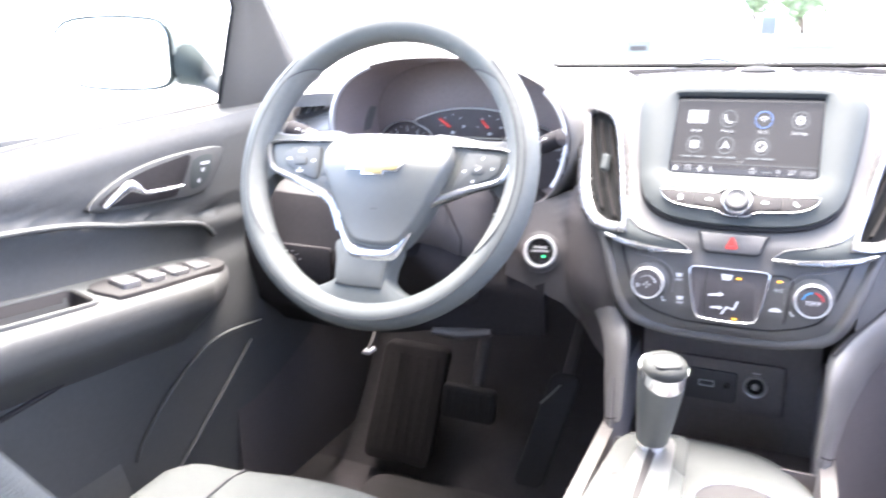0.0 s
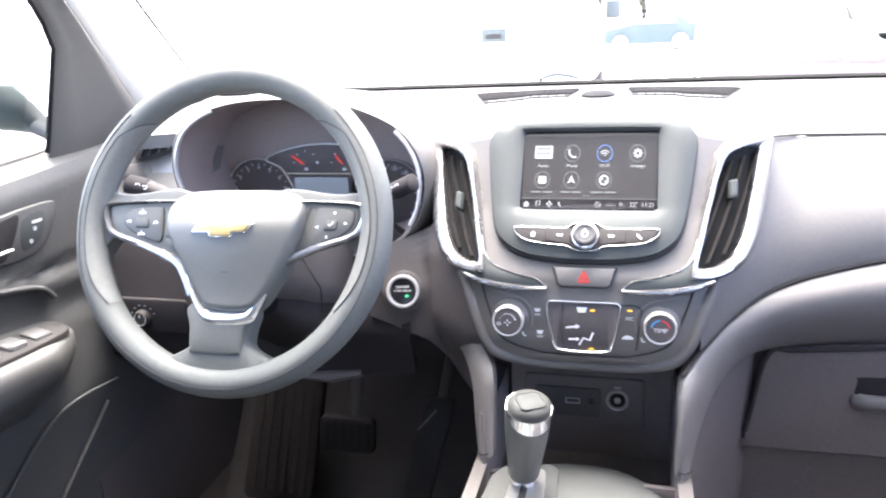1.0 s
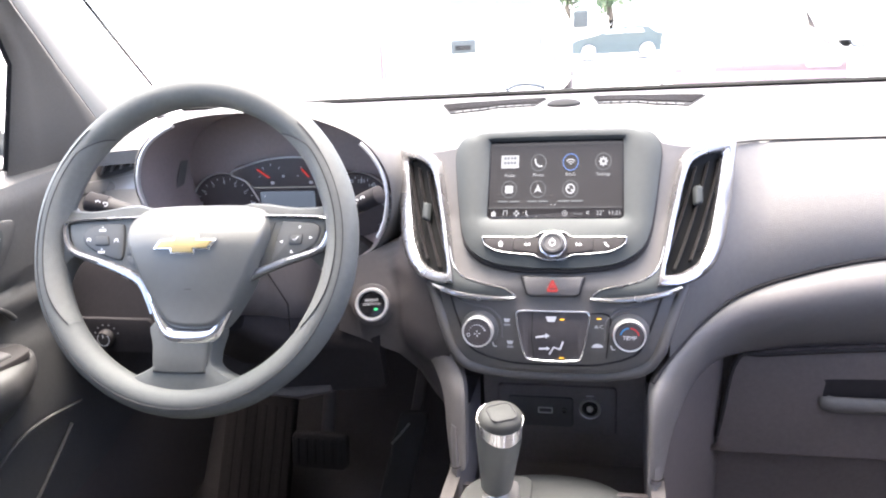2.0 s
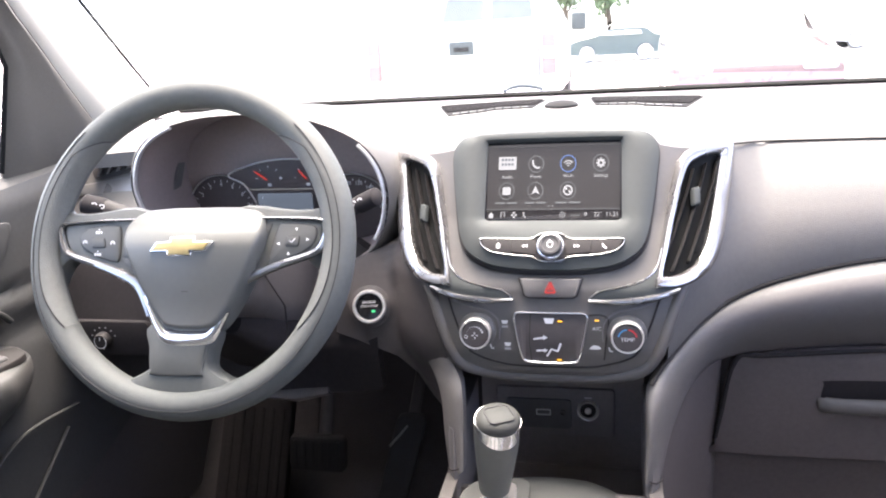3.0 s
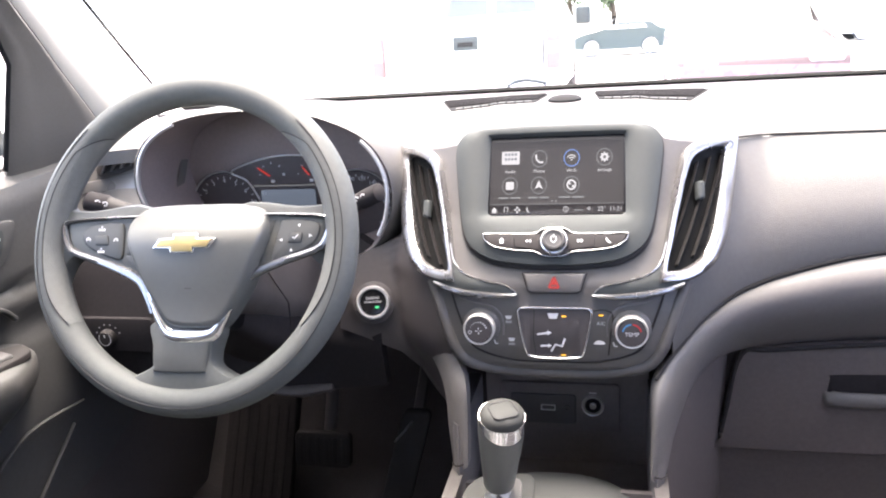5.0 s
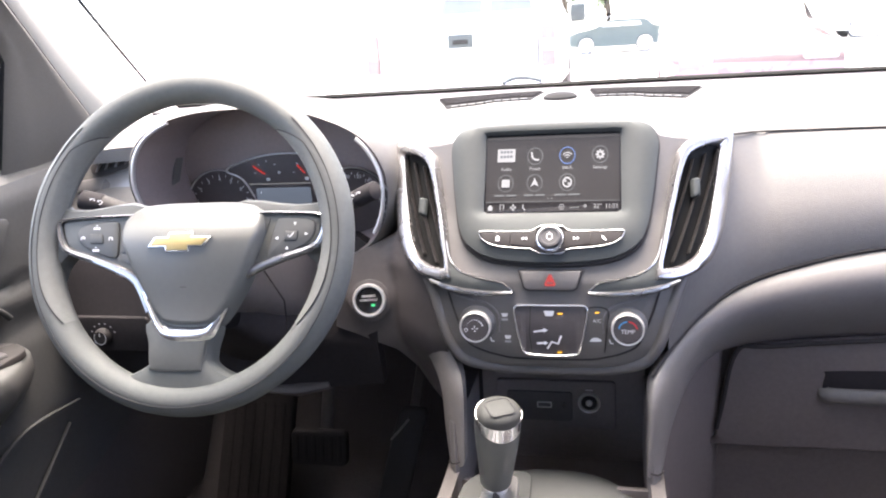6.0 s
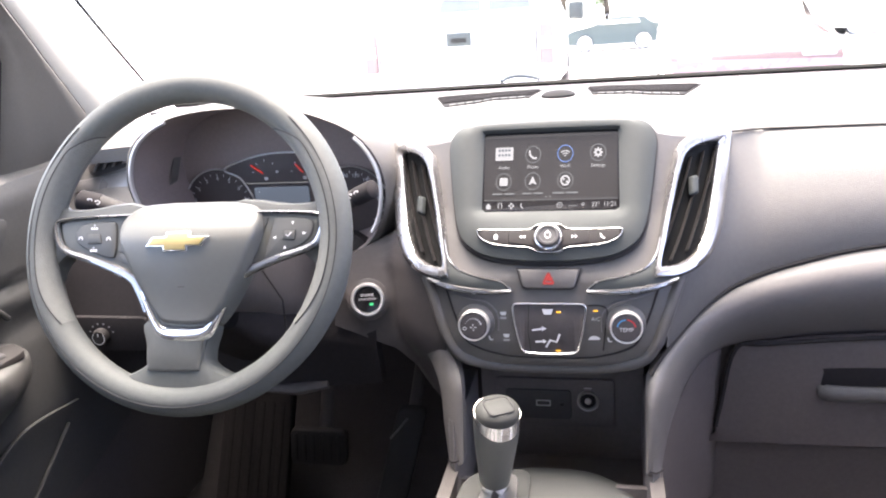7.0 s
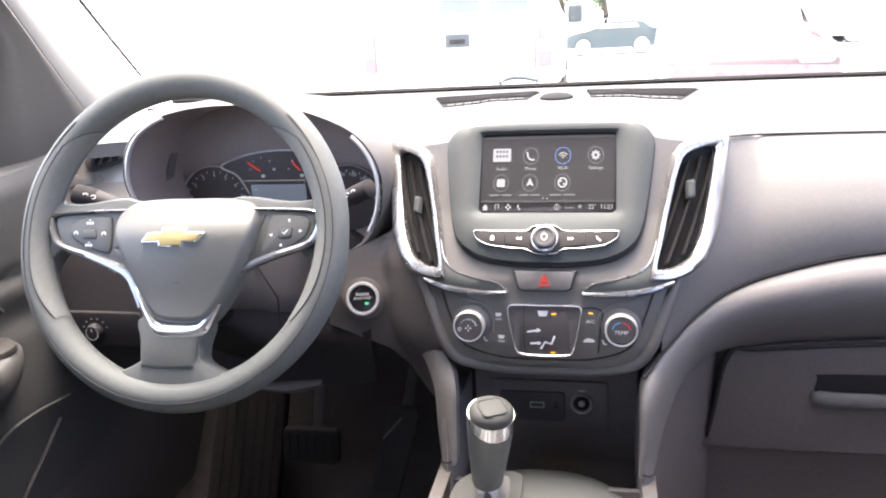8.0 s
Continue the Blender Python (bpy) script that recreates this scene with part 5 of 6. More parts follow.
column = thing("steering_column", "dark plastic steering column shroud", "steering column", tuple(wh(0, 0, -0.1)))
part("shroud", loft(bmesh.new(), [[wh(a * k, b * k - 0.015, w) for a, b in rounded(-0.062, -0.062, 0.062, 0.042, 0.03, 5)] for k, w in ((0.72, -0.018), (0.95, -0.03), (1.0, -0.06), (1.12, -0.13), (1.2, -0.25))], True, True), M_LOW, column, "two-piece shroud", 50)
part("cover_seam", sweep([wh(0.06, -0.02, -0.05), wh(0.075, -0.06, -0.09), wh(0.07, -0.11, -0.12)], 0.001, 0.001, 6), M_BLACK, column)
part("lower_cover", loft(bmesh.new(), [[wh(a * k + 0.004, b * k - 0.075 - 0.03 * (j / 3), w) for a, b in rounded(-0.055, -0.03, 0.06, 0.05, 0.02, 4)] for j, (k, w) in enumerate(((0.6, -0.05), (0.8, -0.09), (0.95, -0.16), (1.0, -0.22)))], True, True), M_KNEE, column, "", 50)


def stalk(name, label, pts, wid, signs):
    t = thing(name, label, "stalk", pts[-1])
    n = len(pts)
    ax = curve(pts, 5, False)
    m = len(ax)
    ws = [wid * (0.65 + 0.35 * min(1, 2.2 * k / m)) for k in range(m)]
    part("lever", sweep(ax, ws, [w * 0.8 for w in ws], 12, ups=(0, -0.3, 1)), M_BLACK, t)
    a, b = Vector(ax[-1]), Vector(ax[-6])
    d = (a - b).normalized()
    part("tip", sweep([a - d * 0.024, a - d * 0.022, a + d * 0.002, a + d * 0.005], [wid * 0.8, wid * 1.06, wid * 1.06, wid * 0.7], [wid * 0.65, wid * 0.86, wid * 0.86, wid * 0.5], 14, ups=(0, -0.3, 1)), M_KNEE, t)
    s = d.cross(Vector((0, -0.9, 0.45))).normalized()
    f = s.cross(d).normalized()
    f = f if f.y < 0 else -f
    s = s if s.z > 0 else -s
    sat = lambda u, v, w=0.0: a - d * 0.013 + d * u + s * v + f * (wid * 0.9 + w)
    g = bmesh.new()
    for k in range(signs):
        c = -0.010 + 0.009 * k
        annulus(c, 0, 0.0018, 0.0028, sat, 0.0006, 14, g)
        stroke([(c + 0.003, -0.002), (c + 0.003, 0.002)], 0.0008, sat, 0.0006, g)
    part("signs", g, M_MARK, t)
    return t


stalk("turn_signal_stalk", "black indicator stalk with lamp symbols", [(-0.455, -0.055, 1.035), (-0.50, -0.052, 1.048), (-0.535, -0.055, 1.062), (-0.556, -0.06, 1.069)], 0.013, 2)
stalk("wiper_stalk", "black wiper stalk with a grey tip", [(-0.30, -0.045, 1.028), (-0.25, -0.045, 1.045), (-0.215, -0.045, 1.060), (-0.193, -0.05, 1.070)], 0.012, 2)


# ---- centre console ----
console = thing("center_console", "dark centre console with open cubby and cup holder", "center console", (0, -0.2, 0.6))
# cubby under the stack
cub = block((0, 0.118, 0.75), (0.22, 0.02, 0.26))
part("cubby_back", cub, M_CUBBY, console)
part("cubby_floor", sheet(lambda u, v: (-0.11 + 0.22 * u, -0.09 + 0.20 * v, 0.732 - 0.085 * min(1, v * 2.2) ** 1.5), 12, 10, (0, 0, -0.02)), M_CUBBY, console, "dark cubby floor")
part("cubby_roof", block((0, 0.045, 0.864), (0.20, 0.14, 0.012)), M_BLACK, console)


def back_at(x, z, w=0.0):
    return Vector((x, 0.107 - w, z))


port = part("port_panel", plate(rounded(-0.090, 0.697, 0.072, 0.768, 0.006), back_at, 0.004, -0.002, 0.002), M_CUBBY, console, "panel with USB ports and power socket")
part("port_plate", plate(rounded(-0.076, 0.708, 0.014, 0.752, 0.005), back_at, 0.007, 0.003, 0.0015), M_FASCIA, port)
part("usb_port", ring_plate(rounded(-0.034, 0.7285, -0.014, 0.7375, 0.001), rounded(-0.0325, 0.730, -0.0155, 0.736, 0.0008), back_at, 0.0085, 0.005, 0.0006), M_MARK, port, "silver-rimmed USB port")
part("aux_port", lathe([(0.0045, 0), (0.0045, 0.0025), (0.003, 0.003), (0.0022, 0.001)], look(back_at(0.002, 0.733, 0.006), back_at(0.002, 0.733, -1)), 16), M_FASCIA, port)
part("label_bars", flat(rounded(-0.062, 0.731, -0.046, 0.7345, 0.0005, 1), back_at, 0.0075), M_FASCIA, port)
sk = look(back_at(0.0365, 0.737, 0.003), back_at(0.0365, 0.737, -1))
socket = part("power_socket", lathe([(0.0150, 0), (0.0150, 0.004), (0.0140, 0.006), (0.0122, 0.0055), (0.0105, 0.001)], sk, 36), M_KNOBRIM, port, "chrome-ringed 12-volt socket")
part("socket_hole", lathe([(0.0106, 0.0), (0.0106, 0.0028), (0.002, 0.0026)], sk, 30), M_BLACK, socket)
part("socket_pin", lathe([(0.0045, 0.002), (0.0045, 0.0045), (0.003, 0.0055), (0.001, 0.0055)], sk, 20), M_KNOBRIM, socket)
part("socket_mark", flat(rounded(0.0315, 0.7545, 0.0415, 0.7563, 0.0004, 1), back_at, 0.0045), M_MARK, socket)


# side rails that flow from the dash down into the console
def rail(sx):
    rows = []
    for k in range(25):
        s = k / 24
        z = 0.800 - 0.090 * s
        xi = lerp(z, [0.70, 0.755, 0.80, 0.85, 0.875, 0.90, 0.935], [0.1035, 0.1045, 0.106, 0.1075, 0.113, 0.122, 0.135])
        xo = lerp(z, [0.70, 0.755, 0.80, 0.85, 0.875, 0.90, 0.935], [0.117, 0.119, 0.122, 0.13, 0.14, 0.15, 0.152])
        yf = lerp(z, [0.70, 0.755, 0.80, 0.85, 0.90, 0.935], [-0.115, -0.0935, -0.080, -0.06, -0.03, 0.0])
        rows.append([(sx * xi, yf + 0.14, z), (sx * (xi + 0.001), yf + 0.006, z), (sx * (xi + 0.006), yf, z), (sx * (xo - 0.006), yf + 0.004, z), (sx * xo, yf + 0.014, z), (sx * (xo + 0.004), yf + 0.14, z)])
    # onwards along the console
    for k in range(1, 9):
        s = k / 8
        y = -0.115 - 0.75 * s
        z = 0.70 + 0.012 * s
        rows.append([(sx * 0.1035, y + 0.02, z - 0.06), (sx * 0.1035, y, z + 0.044), (sx * 0.107, y - 0.004, z + 0.05), (sx * 0.114, y - 0.004, z + 0.048), (sx * 0.119, y, z + 0.04), (sx * 0.121, y + 0.02, z - 0.06)] if k > 1 else
                    [(sx * 0.1035, y + 0.06, z - 0.04), (sx * 0.1035, y, z + 0.03), (sx * 0.107, y - 0.004, z + 0.036), (sx * 0.114, y - 0.004, z + 0.034), (sx * 0.119, y, z + 0.026), (sx * 0.121, y + 0.06, z - 0.04)])
    return loft(bmesh.new(), rows, True, True)


for sx in (-1, 1):
    rl = part("side_rail", rail(sx), M_RAIL, console, "satin grey side rail", 60)
    part("rail_joint", sweep([(sx * 0.103, -0.088, 0.7565), (sx * 0.1085, -0.0945, 0.7568), (sx * 0.1145, -0.0925, 0.7545), (sx * 0.122, -0.078, 0.7495)], 0.0009, 0.0009, 6), M_BLACK, rl)
    part("side_panel", sheet(lambda u, v, sx=sx: (sx * (0.122 + 0.02 * v), -0.9 + 0.95 * u, 0.745 - 0.40 * v), 8, 6, (-sx * 0.015, 0, 0)), M_LOW, console)


def deck(u, v):
    x = -0.104 + 0.208 * u
    y = -0.88 + (0.88 - 0.045 - 0.06 * abs(2 * u - 1) ** 3) * v
    return (x, y, 0.738 + 0.006 * (1 - (2 * u - 1) ** 2) - 0.02 * max(0, v - 0.94) / 0.06)


part("deck", sheet(deck, 24, 40, (0, 0, -0.03)), M_DECK, console, "grey top of the console")
cup = lambda a, b, w=0.0: Vector((a, b, 0.7445 + w))
# Flat black disc on the deck stands in for the shade inside the cup holder.
part("cup_well_shade", plate(circle(0.036, -0.205, 0.041, 40), cup, 0.0015, -0.002, 0.0005), M_BLACK, console, "flat black disc for the shaded cup holder well")
part("cup_rim", ring_plate(circle(0.036, -0.205, 0.0475, 48), circle(0.036, -0.205, 0.041, 48), cup, 0.006, -0.002, 0.002), M_BRIGHT, console, "bright rim of the cup holder")

# gear lever with its gate
shifter = thing("gear_shifter", "grey gear lever with chrome collar on its gate", "gear lever", (-0.06, -0.13, 0.74))
gp = lambda a, b, w=0.0: Vector((a, b, 0.744 + 0.12 * max(0, -(b + 0.13)) * 0 + w))
part("gate_plate", plate(curve([(-0.099, -0.30), (-0.099, -0.15), (-0.092, -0.112), (-0.075, -0.096), (-0.045, -0.09), (-0.026, -0.094), (-0.021, -0.13), (-0.021, -0.30)], 4), gp, 0.006, -0.004, 0.003), M_GATE, shifter, "grey gate plate with gear letters")
part("gate_trim", plate(curve([(-0.073, -0.29), (-0.073, -0.13), (-0.066, -0.105), (-0.045, -0.104), (-0.034, -0.13), (-0.034, -0.29)], 4), gp, 0.009, 0.003, 0.002), M_SILVER, shifter, "silver gate insert")
part("gate_slot", plate(rounded(-0.060, -0.285, -0.052, -0.125, 0.003), gp, 0.0098, 0.005, 0.0004), M_BLACK, shifter)
ltr = bmesh.new()
for k, c in enumerate("RNDL"):
    words(c, 0.010, gp, -0.0835, -0.222 - 0.021 * k, ltr, 0.0068)
part("gear_letters", ltr, M_MARK, shifter)
part("gear_letter_lit", words("P", 0.011, gp, -0.0840, -0.200, None, 0.0069), M_RED, shifter, "red-lit gear letter")
LB, LT = Vector((-0.0605, -0.131, 0.734)), Vector((-0.0475, -0.153, 0.868))
ld = (LT - LB).normalized()
lm = Matrix.Translation(LB) @ ld.to_track_quat("Z", "Y").to_matrix().to_4x4() @ Matrix.Rotation(math.pi, 4, "Z") @ Matrix.Diagonal((1.05, 1.05, 1.075, 1))
part("boot_rod", lathe([(0.011, -0.005), (0.010, 0.006), (0.0125, 0.010), (0.0105, 0.014), (0.0125, 0.018), (0.0105, 0.022)], lm, 24), M_RUBBER, shifter, "ribbed rod")
part("lower_collar", lathe([(0.0125, 0.016), (0.0142, 0.019), (0.0142, 0.026), (0.0135, 0.028)], lm, 28), M_BRIGHT, shifter)
part("grip", lathe([(0.0140, 0.026), (0.0160, 0.029), (0.0190, 0.055), (0.0213, 0.075), (0.0228, 0.090), (0.0234, 0.099), (0.0236, 0.108)], lm @ Matrix.Diagonal((1.0, 0.95, 1, 1)), 36), M_KNOB, shifter, "grey grip")
band = []
for w0, r in ((0, 0.0231), (0.0, 0.0238), (0.5, 0.0240), (1.0, 0.0238), (1.0, 0.0225)):
    ring = []
    for k in range(48):
        a = 2 * math.pi * k / 48
        back_side = (1 - math.sin(a)) / 2
        lo_, hi_ = 0.1165 - 0.021 * back_side ** 1.2, 0.1185 - 0.0075 * back_side
        r2 = r - 0.0014 * (1 - back_side) ** 1.3
        ring.append(lm @ Vector((r2 * math.cos(a), -0.95 * r2 * math.sin(a), lo_ + (hi_ - lo_) * w0)))
    band.append(ring)
part("chrome_band", loft(bmesh.new(), band, True, True), M_BRIGHT, shifter, "chrome collar band", 50)
part("knob_top", lathe([(0.0230, 0.104), (0.0236, 0.109), (0.0234, 0.113), (0.0224, 0.117), (0.0200, 0.1205), (0.0145, 0.1228), (0.006, 0.1235)], lm @ Matrix.Diagonal((1.0, 0.95, 1, 1)), 48), M_KNOBTOP, shifter, "smooth grey top")
knob_at = lambda a, b, w=0.0: lm @ Vector((a, b + 0.003, 0.1238 - 5 * a * a - 5 * (b + 0.003) ** 2 + w))
btn = rounded(-0.0125, -0.0115, 0.0125, 0.0115, 0.0055, 5)
part("button_gap", sweep([knob_at(a, b, 0.0004) for a, b in inset(btn, -0.0004)], 0.0007, 0.0007, 6, closed=True), M_STITCH, shifter)
part("release_button", plate(btn, knob_at, 0.0006, -0.004, 0.0006), M_KNOBTOP, shifter)

# pedals
pedal = thing("brake_pedal", "dark brake pedal with a ribbed rubber pad", "pedal", (-0.44, 0.27, 0.55))
pa = lambda a, b, w=0.0: Vector((a, 0.27 - w + 0.25 * (b - 0.55), b))
part("pad", plate(rounded(-0.49, 0.515, -0.385, 0.575, 0.01), pa, 0.012, 0, 0.004), M_BLACK, pedal)
for k in range(6):
    part("rib", plate(rounded(-0.482 + 0.016 * k, 0.522, -0.475 + 0.016 * k, 0.568, 0.002), pa, 0.014, 0.008, 0.001), M_BLACK, pedal)
part("arm", sweep([(-0.43, 0.28, 0.56), (-0.43, 0.33, 0.66), (-0.43, 0.42, 0.82)], 0.012, 0.006, 8), M_LOW, pedal)
gas = thing("accelerator_pedal", "dark accelerator pedal with a shiny edge", "pedal", (-0.27, 0.22, 0.55))
ga = lambda a, b, w=0.0: Vector((a + 0.25 * (b - 0.60), 0.215 - w + 0.35 * (b - 0.60), b))
part("pad", plate(rounded(-0.285, 0.47, -0.235, 0.65, 0.012), ga, 0.010, 0, 0.004), M_RUBBER, gas)
# Silver bar added for the glint on the pedal's edge.
part("edge", sweep([(-0.283, 0.2, 0.605), (-0.268, 0.2, 0.622), (-0.251, 0.2, 0.643)], 0.002, 0.002, 6), M_SILVER, gas, "silver bar for the shine along the edge")
part("arm", sweep([(-0.25, 0.24, 0.64), (-0.25, 0.32, 0.70), (-0.25, 0.45, 0.78)], 0.01, 0.006, 8), M_LOW, gas)
rest = thing("footrest", "dark ribbed footrest on the toe board", "footrest", (-0.585, 0.29, 0.5))
ra = lambda a, b, w=0.0: Vector((a, 0.262 - w + 0.55 * (b - 0.42), b))
part("plate", plate(rounded(-0.655, 0.40, -0.515, 0.60, 0.015), ra, 0.010, -0.01, 0.004), M_REST, rest)
for k in range(6):
    part("rib", plate(rounded(-0.640 + 0.020 * k, 0.415, -0.630 + 0.020 * k, 0.585, 0.003), ra, 0.0115, 0.005, 0.001), M_REST, rest)
# Pale tab put in for a light dot of unknown origin; its stem is made up.
release = thing("footwell_tab", "small pale tab low in the footwell, of unknown use", "lever", (-0.611, 0.2, 0.641))
part("tab", plate(rounded(-0.618, 0.637, -0.602, 0.645, 0.003), lambda a, b, w=0.0: Vector((a, 0.2 - w, b)), 0.004, -0.02, 0.002), M_MARK, release)
part("stem", sweep([(-0.61, 0.205, 0.641), (-0.63, 0.3, 0.68), (-0.65, 0.42, 0.74)], 0.004, 0.004, 6), M_RUBBER, release)

# ribbed floor mat in the driver's footwell
mat = thing("floor_mat", "dark rubber floor mat on the carpet", "floor mat", (-0.44, -0.02, 0.37))
part("mat_base", plate(rounded(-0.62, -0.30, -0.22, 0.24, 0.04), lambda a, b, w=0.0: Vector((a, b, 0.372 + w)), 0.006, -0.002, 0.003), M_RUBBER, mat)


# ---- driver's door, seat, outside mirror ----
door = thing("driver_door", "grey moulded driver's door panel, shut", "car door", (-0.74, -0.4, 0.8))


def sill_z(y):
    return lerp(y, [-0.9, -0.35, -0.19, 0.114, 0.3], [1.015, 1.042, 1.058, 1.079, 1.085])


def door_x(y, z):
    s = sill_z(y)
    zc = lerp(y, [-0.9, -0.37, -0.2, -0.1, -0.05], [0.995, 0.982, 0.955, 0.938, 0.925])
    zs = [0.42, 0.60, 0.76, 0.80, 0.86, zc - 0.04, zc - 0.012, zc + 0.002, zc + 0.010, zc + 0.024, max(s - 0.02, zc + 0.03), s]
    xs = [-0.74, -0.725, -0.712, -0.715, -0.722, -0.734, -0.728, -0.724, -0.744, -0.735, -0.738, -0.748]
    return lerp(z, zs, xs) - 0.05 * max(0, y - 0.02) ** 1.2


def door_skin(u, v):
    y = -0.93 + 1.13 * u
    z = 0.42 + (sill_z(y) - 0.42) * v
    return (door_x(y, z), y, z)


part("door_panel", sheet(door_skin, 40, 60, (-0.03, 0, 0)), M_DOOR, door, "grained grey panel", 60)
part("window_sill", sheet(lambda u, v: (door_x(-0.93 + 1.13 * u, sill_z(-0.93 + 1.13 * u)) - 0.055 * v, -0.93 + 1.13 * u, sill_z(-0.93 + 1.13 * u) + 0.010 * math.sin(v * 2.2)), 24, 8, (0, 0, -0.02)), M_DOOR, door, "sunlit sill under the window", 60)
part("window_seal", sweep([(-0.812, y, sill_z(y) + 0.008) for y in np.linspace(-0.92, 0.1, 12)], 0.005, 0.005, 8), M_DOOR, door)
glass = part("window_glass", sheet(lambda u, v: (-0.822 + 0.15 * v, -0.92 + 0.97 * u + 0.0 * v, 1.06 + 0.47 * v), 4, 6, (-0.004, 0, 0)), M_GLASS, door)
glass.visible_shadow = False
part("window_post", sweep([(-0.783, 0.085, 1.08), (-0.772, 0.093, 1.16), (-0.755, 0.104, 1.24), (-0.735, 0.07, 1.32), (-0.70, -0.02, 1.42), (-0.655, -0.2, 1.54)], 0.005, 0.008, 8, ups=(0, 1, 0)), M_RUBBER, door, "black window channel")


hb = curve([(-0.245, 0.984), (-0.215, 1.004), (-0.16, 1.022), (-0.09, 1.031), (-0.01, 1.033), (0.008, 1.025), (-0.005, 1.0), (-0.03, 0.976), (-0.06, 0.968), (-0.14, 0.970), (-0.225, 0.976)], 5)
hr = curve([(-0.228, 0.984), (-0.20, 1.002), (-0.15, 1.017), (-0.085, 1.026), (-0.063, 1.026), (-0.075, 1.0), (-0.093, 0.979), (-0.105, 0.974), (-0.16, 0.976)], 5)
flatd = lambda y, z, w=0.0: Vector((-0.738 + w, y, z))
bezel = part("handle_surround", plate(hb, flatd, 0.0065, -0.004, 0.003), M_DOOR, door, "raised surround of the door handle")
# No hollow here: a flat dark plate gives its shade.
part("handle_recess_shade", plate(hr, flatd, 0.0070, 0.002, 0.0003), M_KNEE, bezel, "flat dark plate in place of the shaded hollow")
part("door_handle", sweep([flatd(y, z, w) for y, z, w in curve([(-0.222, 0.981, 0.007), (-0.205, 0.992, 0.012), (-0.188, 1.003, 0.017), (-0.18, 1.001, 0.020), (-0.168, 0.9925, 0.022), (-0.14, 0.990, 0.022), (-0.098, 0.9895, 0.020)], 4, False)], [0.003 + 0.0045 * math.sin(math.pi * min(1, k / 16)) for k in range(25)], 0.004, 10, ups=(1, 0, 0)), M_BRIGHT, bezel, "chrome door handle")
lk = bmesh.new()
flat(rounded(-0.043, 1.010, -0.025, 1.014, 0.001, 1), flatd, 0.0073, lk)
annulus(-0.040, 1.003, 0.0012, 0.003, flatd, 0.0073, 14, lk)
annulus(-0.050, 0.988, 0.0012, 0.003, flatd, 0.0073, 14, lk)
part("lock_button", plate(curve([(-0.058, 1.018), (-0.018, 1.022), (-0.03, 0.99), (-0.058, 0.978), (-0.068, 0.985)], 3), flatd, 0.0068, 0.003, 0.0004), M_BEZEL, bezel)
part("lock_signs", lk, M_MARK, bezel)
# crease strip over the armrest
part("crease_strip", sweep([(-0.722, y, z) for y, z in curve([(-0.9, 0.997), (-0.37, 0.980), (-0.2, 0.954), (-0.10, 0.936), (-0.06, 0.924), (-0.04, 0.905)], 8, False)], 0.004, 0.005, 10, ups=(1, 0, 0)), M_DOOR, door, "rounded pale crease above the armrest")

# armrest: wedge with the switch panel and the pull pocket
ARM_PROFILE = curve([(0, 0.016), (0.45, 0.008), (0.85, 0.0), (1.0, -0.008), (1.02, -0.028), (0.9, -0.05), (0.4, -0.085), (0, -0.12)], 4, False)


def arm(u, v):
    y = -0.93 + 0.90 * u
    tip = min(1, (1 - u) * 9) ** 0.5
    wd = 0.075 * tip + 0.004
    zt = lerp(y, [-0.93, -0.42, -0.06, -0.03], [0.905, 0.894, 0.865, 0.858])
    a = ARM_PROFILE
    k = v * (len(a) - 1)
    i = min(int(k), len(a) - 2)
    f = k - i
    ax, az = a[i][0] * (1 - f) + a[i + 1][0] * f, a[i][1] * (1 - f) + a[i + 1][1] * f
    step = lambda q, a0, a1: min(1, max(0, (q - a0) / (a1 - a0)))
    dent = step(y, -0.428, -0.418) * step(-y, 0.296, 0.308) * step(ax, 0.20, 0.27) * step(-ax, -0.74, -0.67) if v < 0.5 else 0
    return (-0.73 + wd * ax, y, zt + az * (0.4 + 0.6 * tip) - 0.045 * dent)


part("armrest", sheet(arm, 150, 84), M_DOOR, door, "sunlit armrest", 60)


def arm_at(y, x, w=0.0):
    zt = lerp(y, [-0.93, -0.42, -0.06, -0.03], [0.905, 0.894, 0.865, 0.858])
    return Vector((x, y, zt + 0.016 - 0.21 * (x + 0.73) + w))


swp = part("switch_panel", plate(curve([(-0.275, -0.712), (-0.16, -0.715), (-0.075, -0.705), (-0.065, -0.695), (-0.09, -0.672), (-0.25, -0.665), (-0.275, -0.675)], 4), arm_at, 0.004, -0.004, 0.0015), M_BLACK, door, "dark window switch panel")
for k in range(4):
    y0 = -0.255 + 0.042 * k
    part("window_switch", plate(rounded(y0, -0.705, y0 + 0.030, -0.678, 0.004), arm_at, 0.011 - 0.001 * k, 0.002, 0.003), M_BUTTON, swp)
    # Small silver plates are added as highlights on three switches.
    if k < 3:
        part("switch_highlight", plate(rounded(y0 + 0.003, -0.683, y0 + 0.027, -0.676, 0.002), arm_at, 0.013 - 0.001 * k, 0.004, 0.002), M_SILVER, swp, "silver plate for the highlight on the window switch")
pk = rounded(-0.425, -0.715, -0.30, -0.672, 0.008)
# Black floor and lining put the pocket's shade into the colour.
part("pull_pocket", plate(inset(pk, 0.004), arm_at, -0.040, -0.044, 0.0005), M_BLACK, door, "floor of the pull pocket, black for its shade")
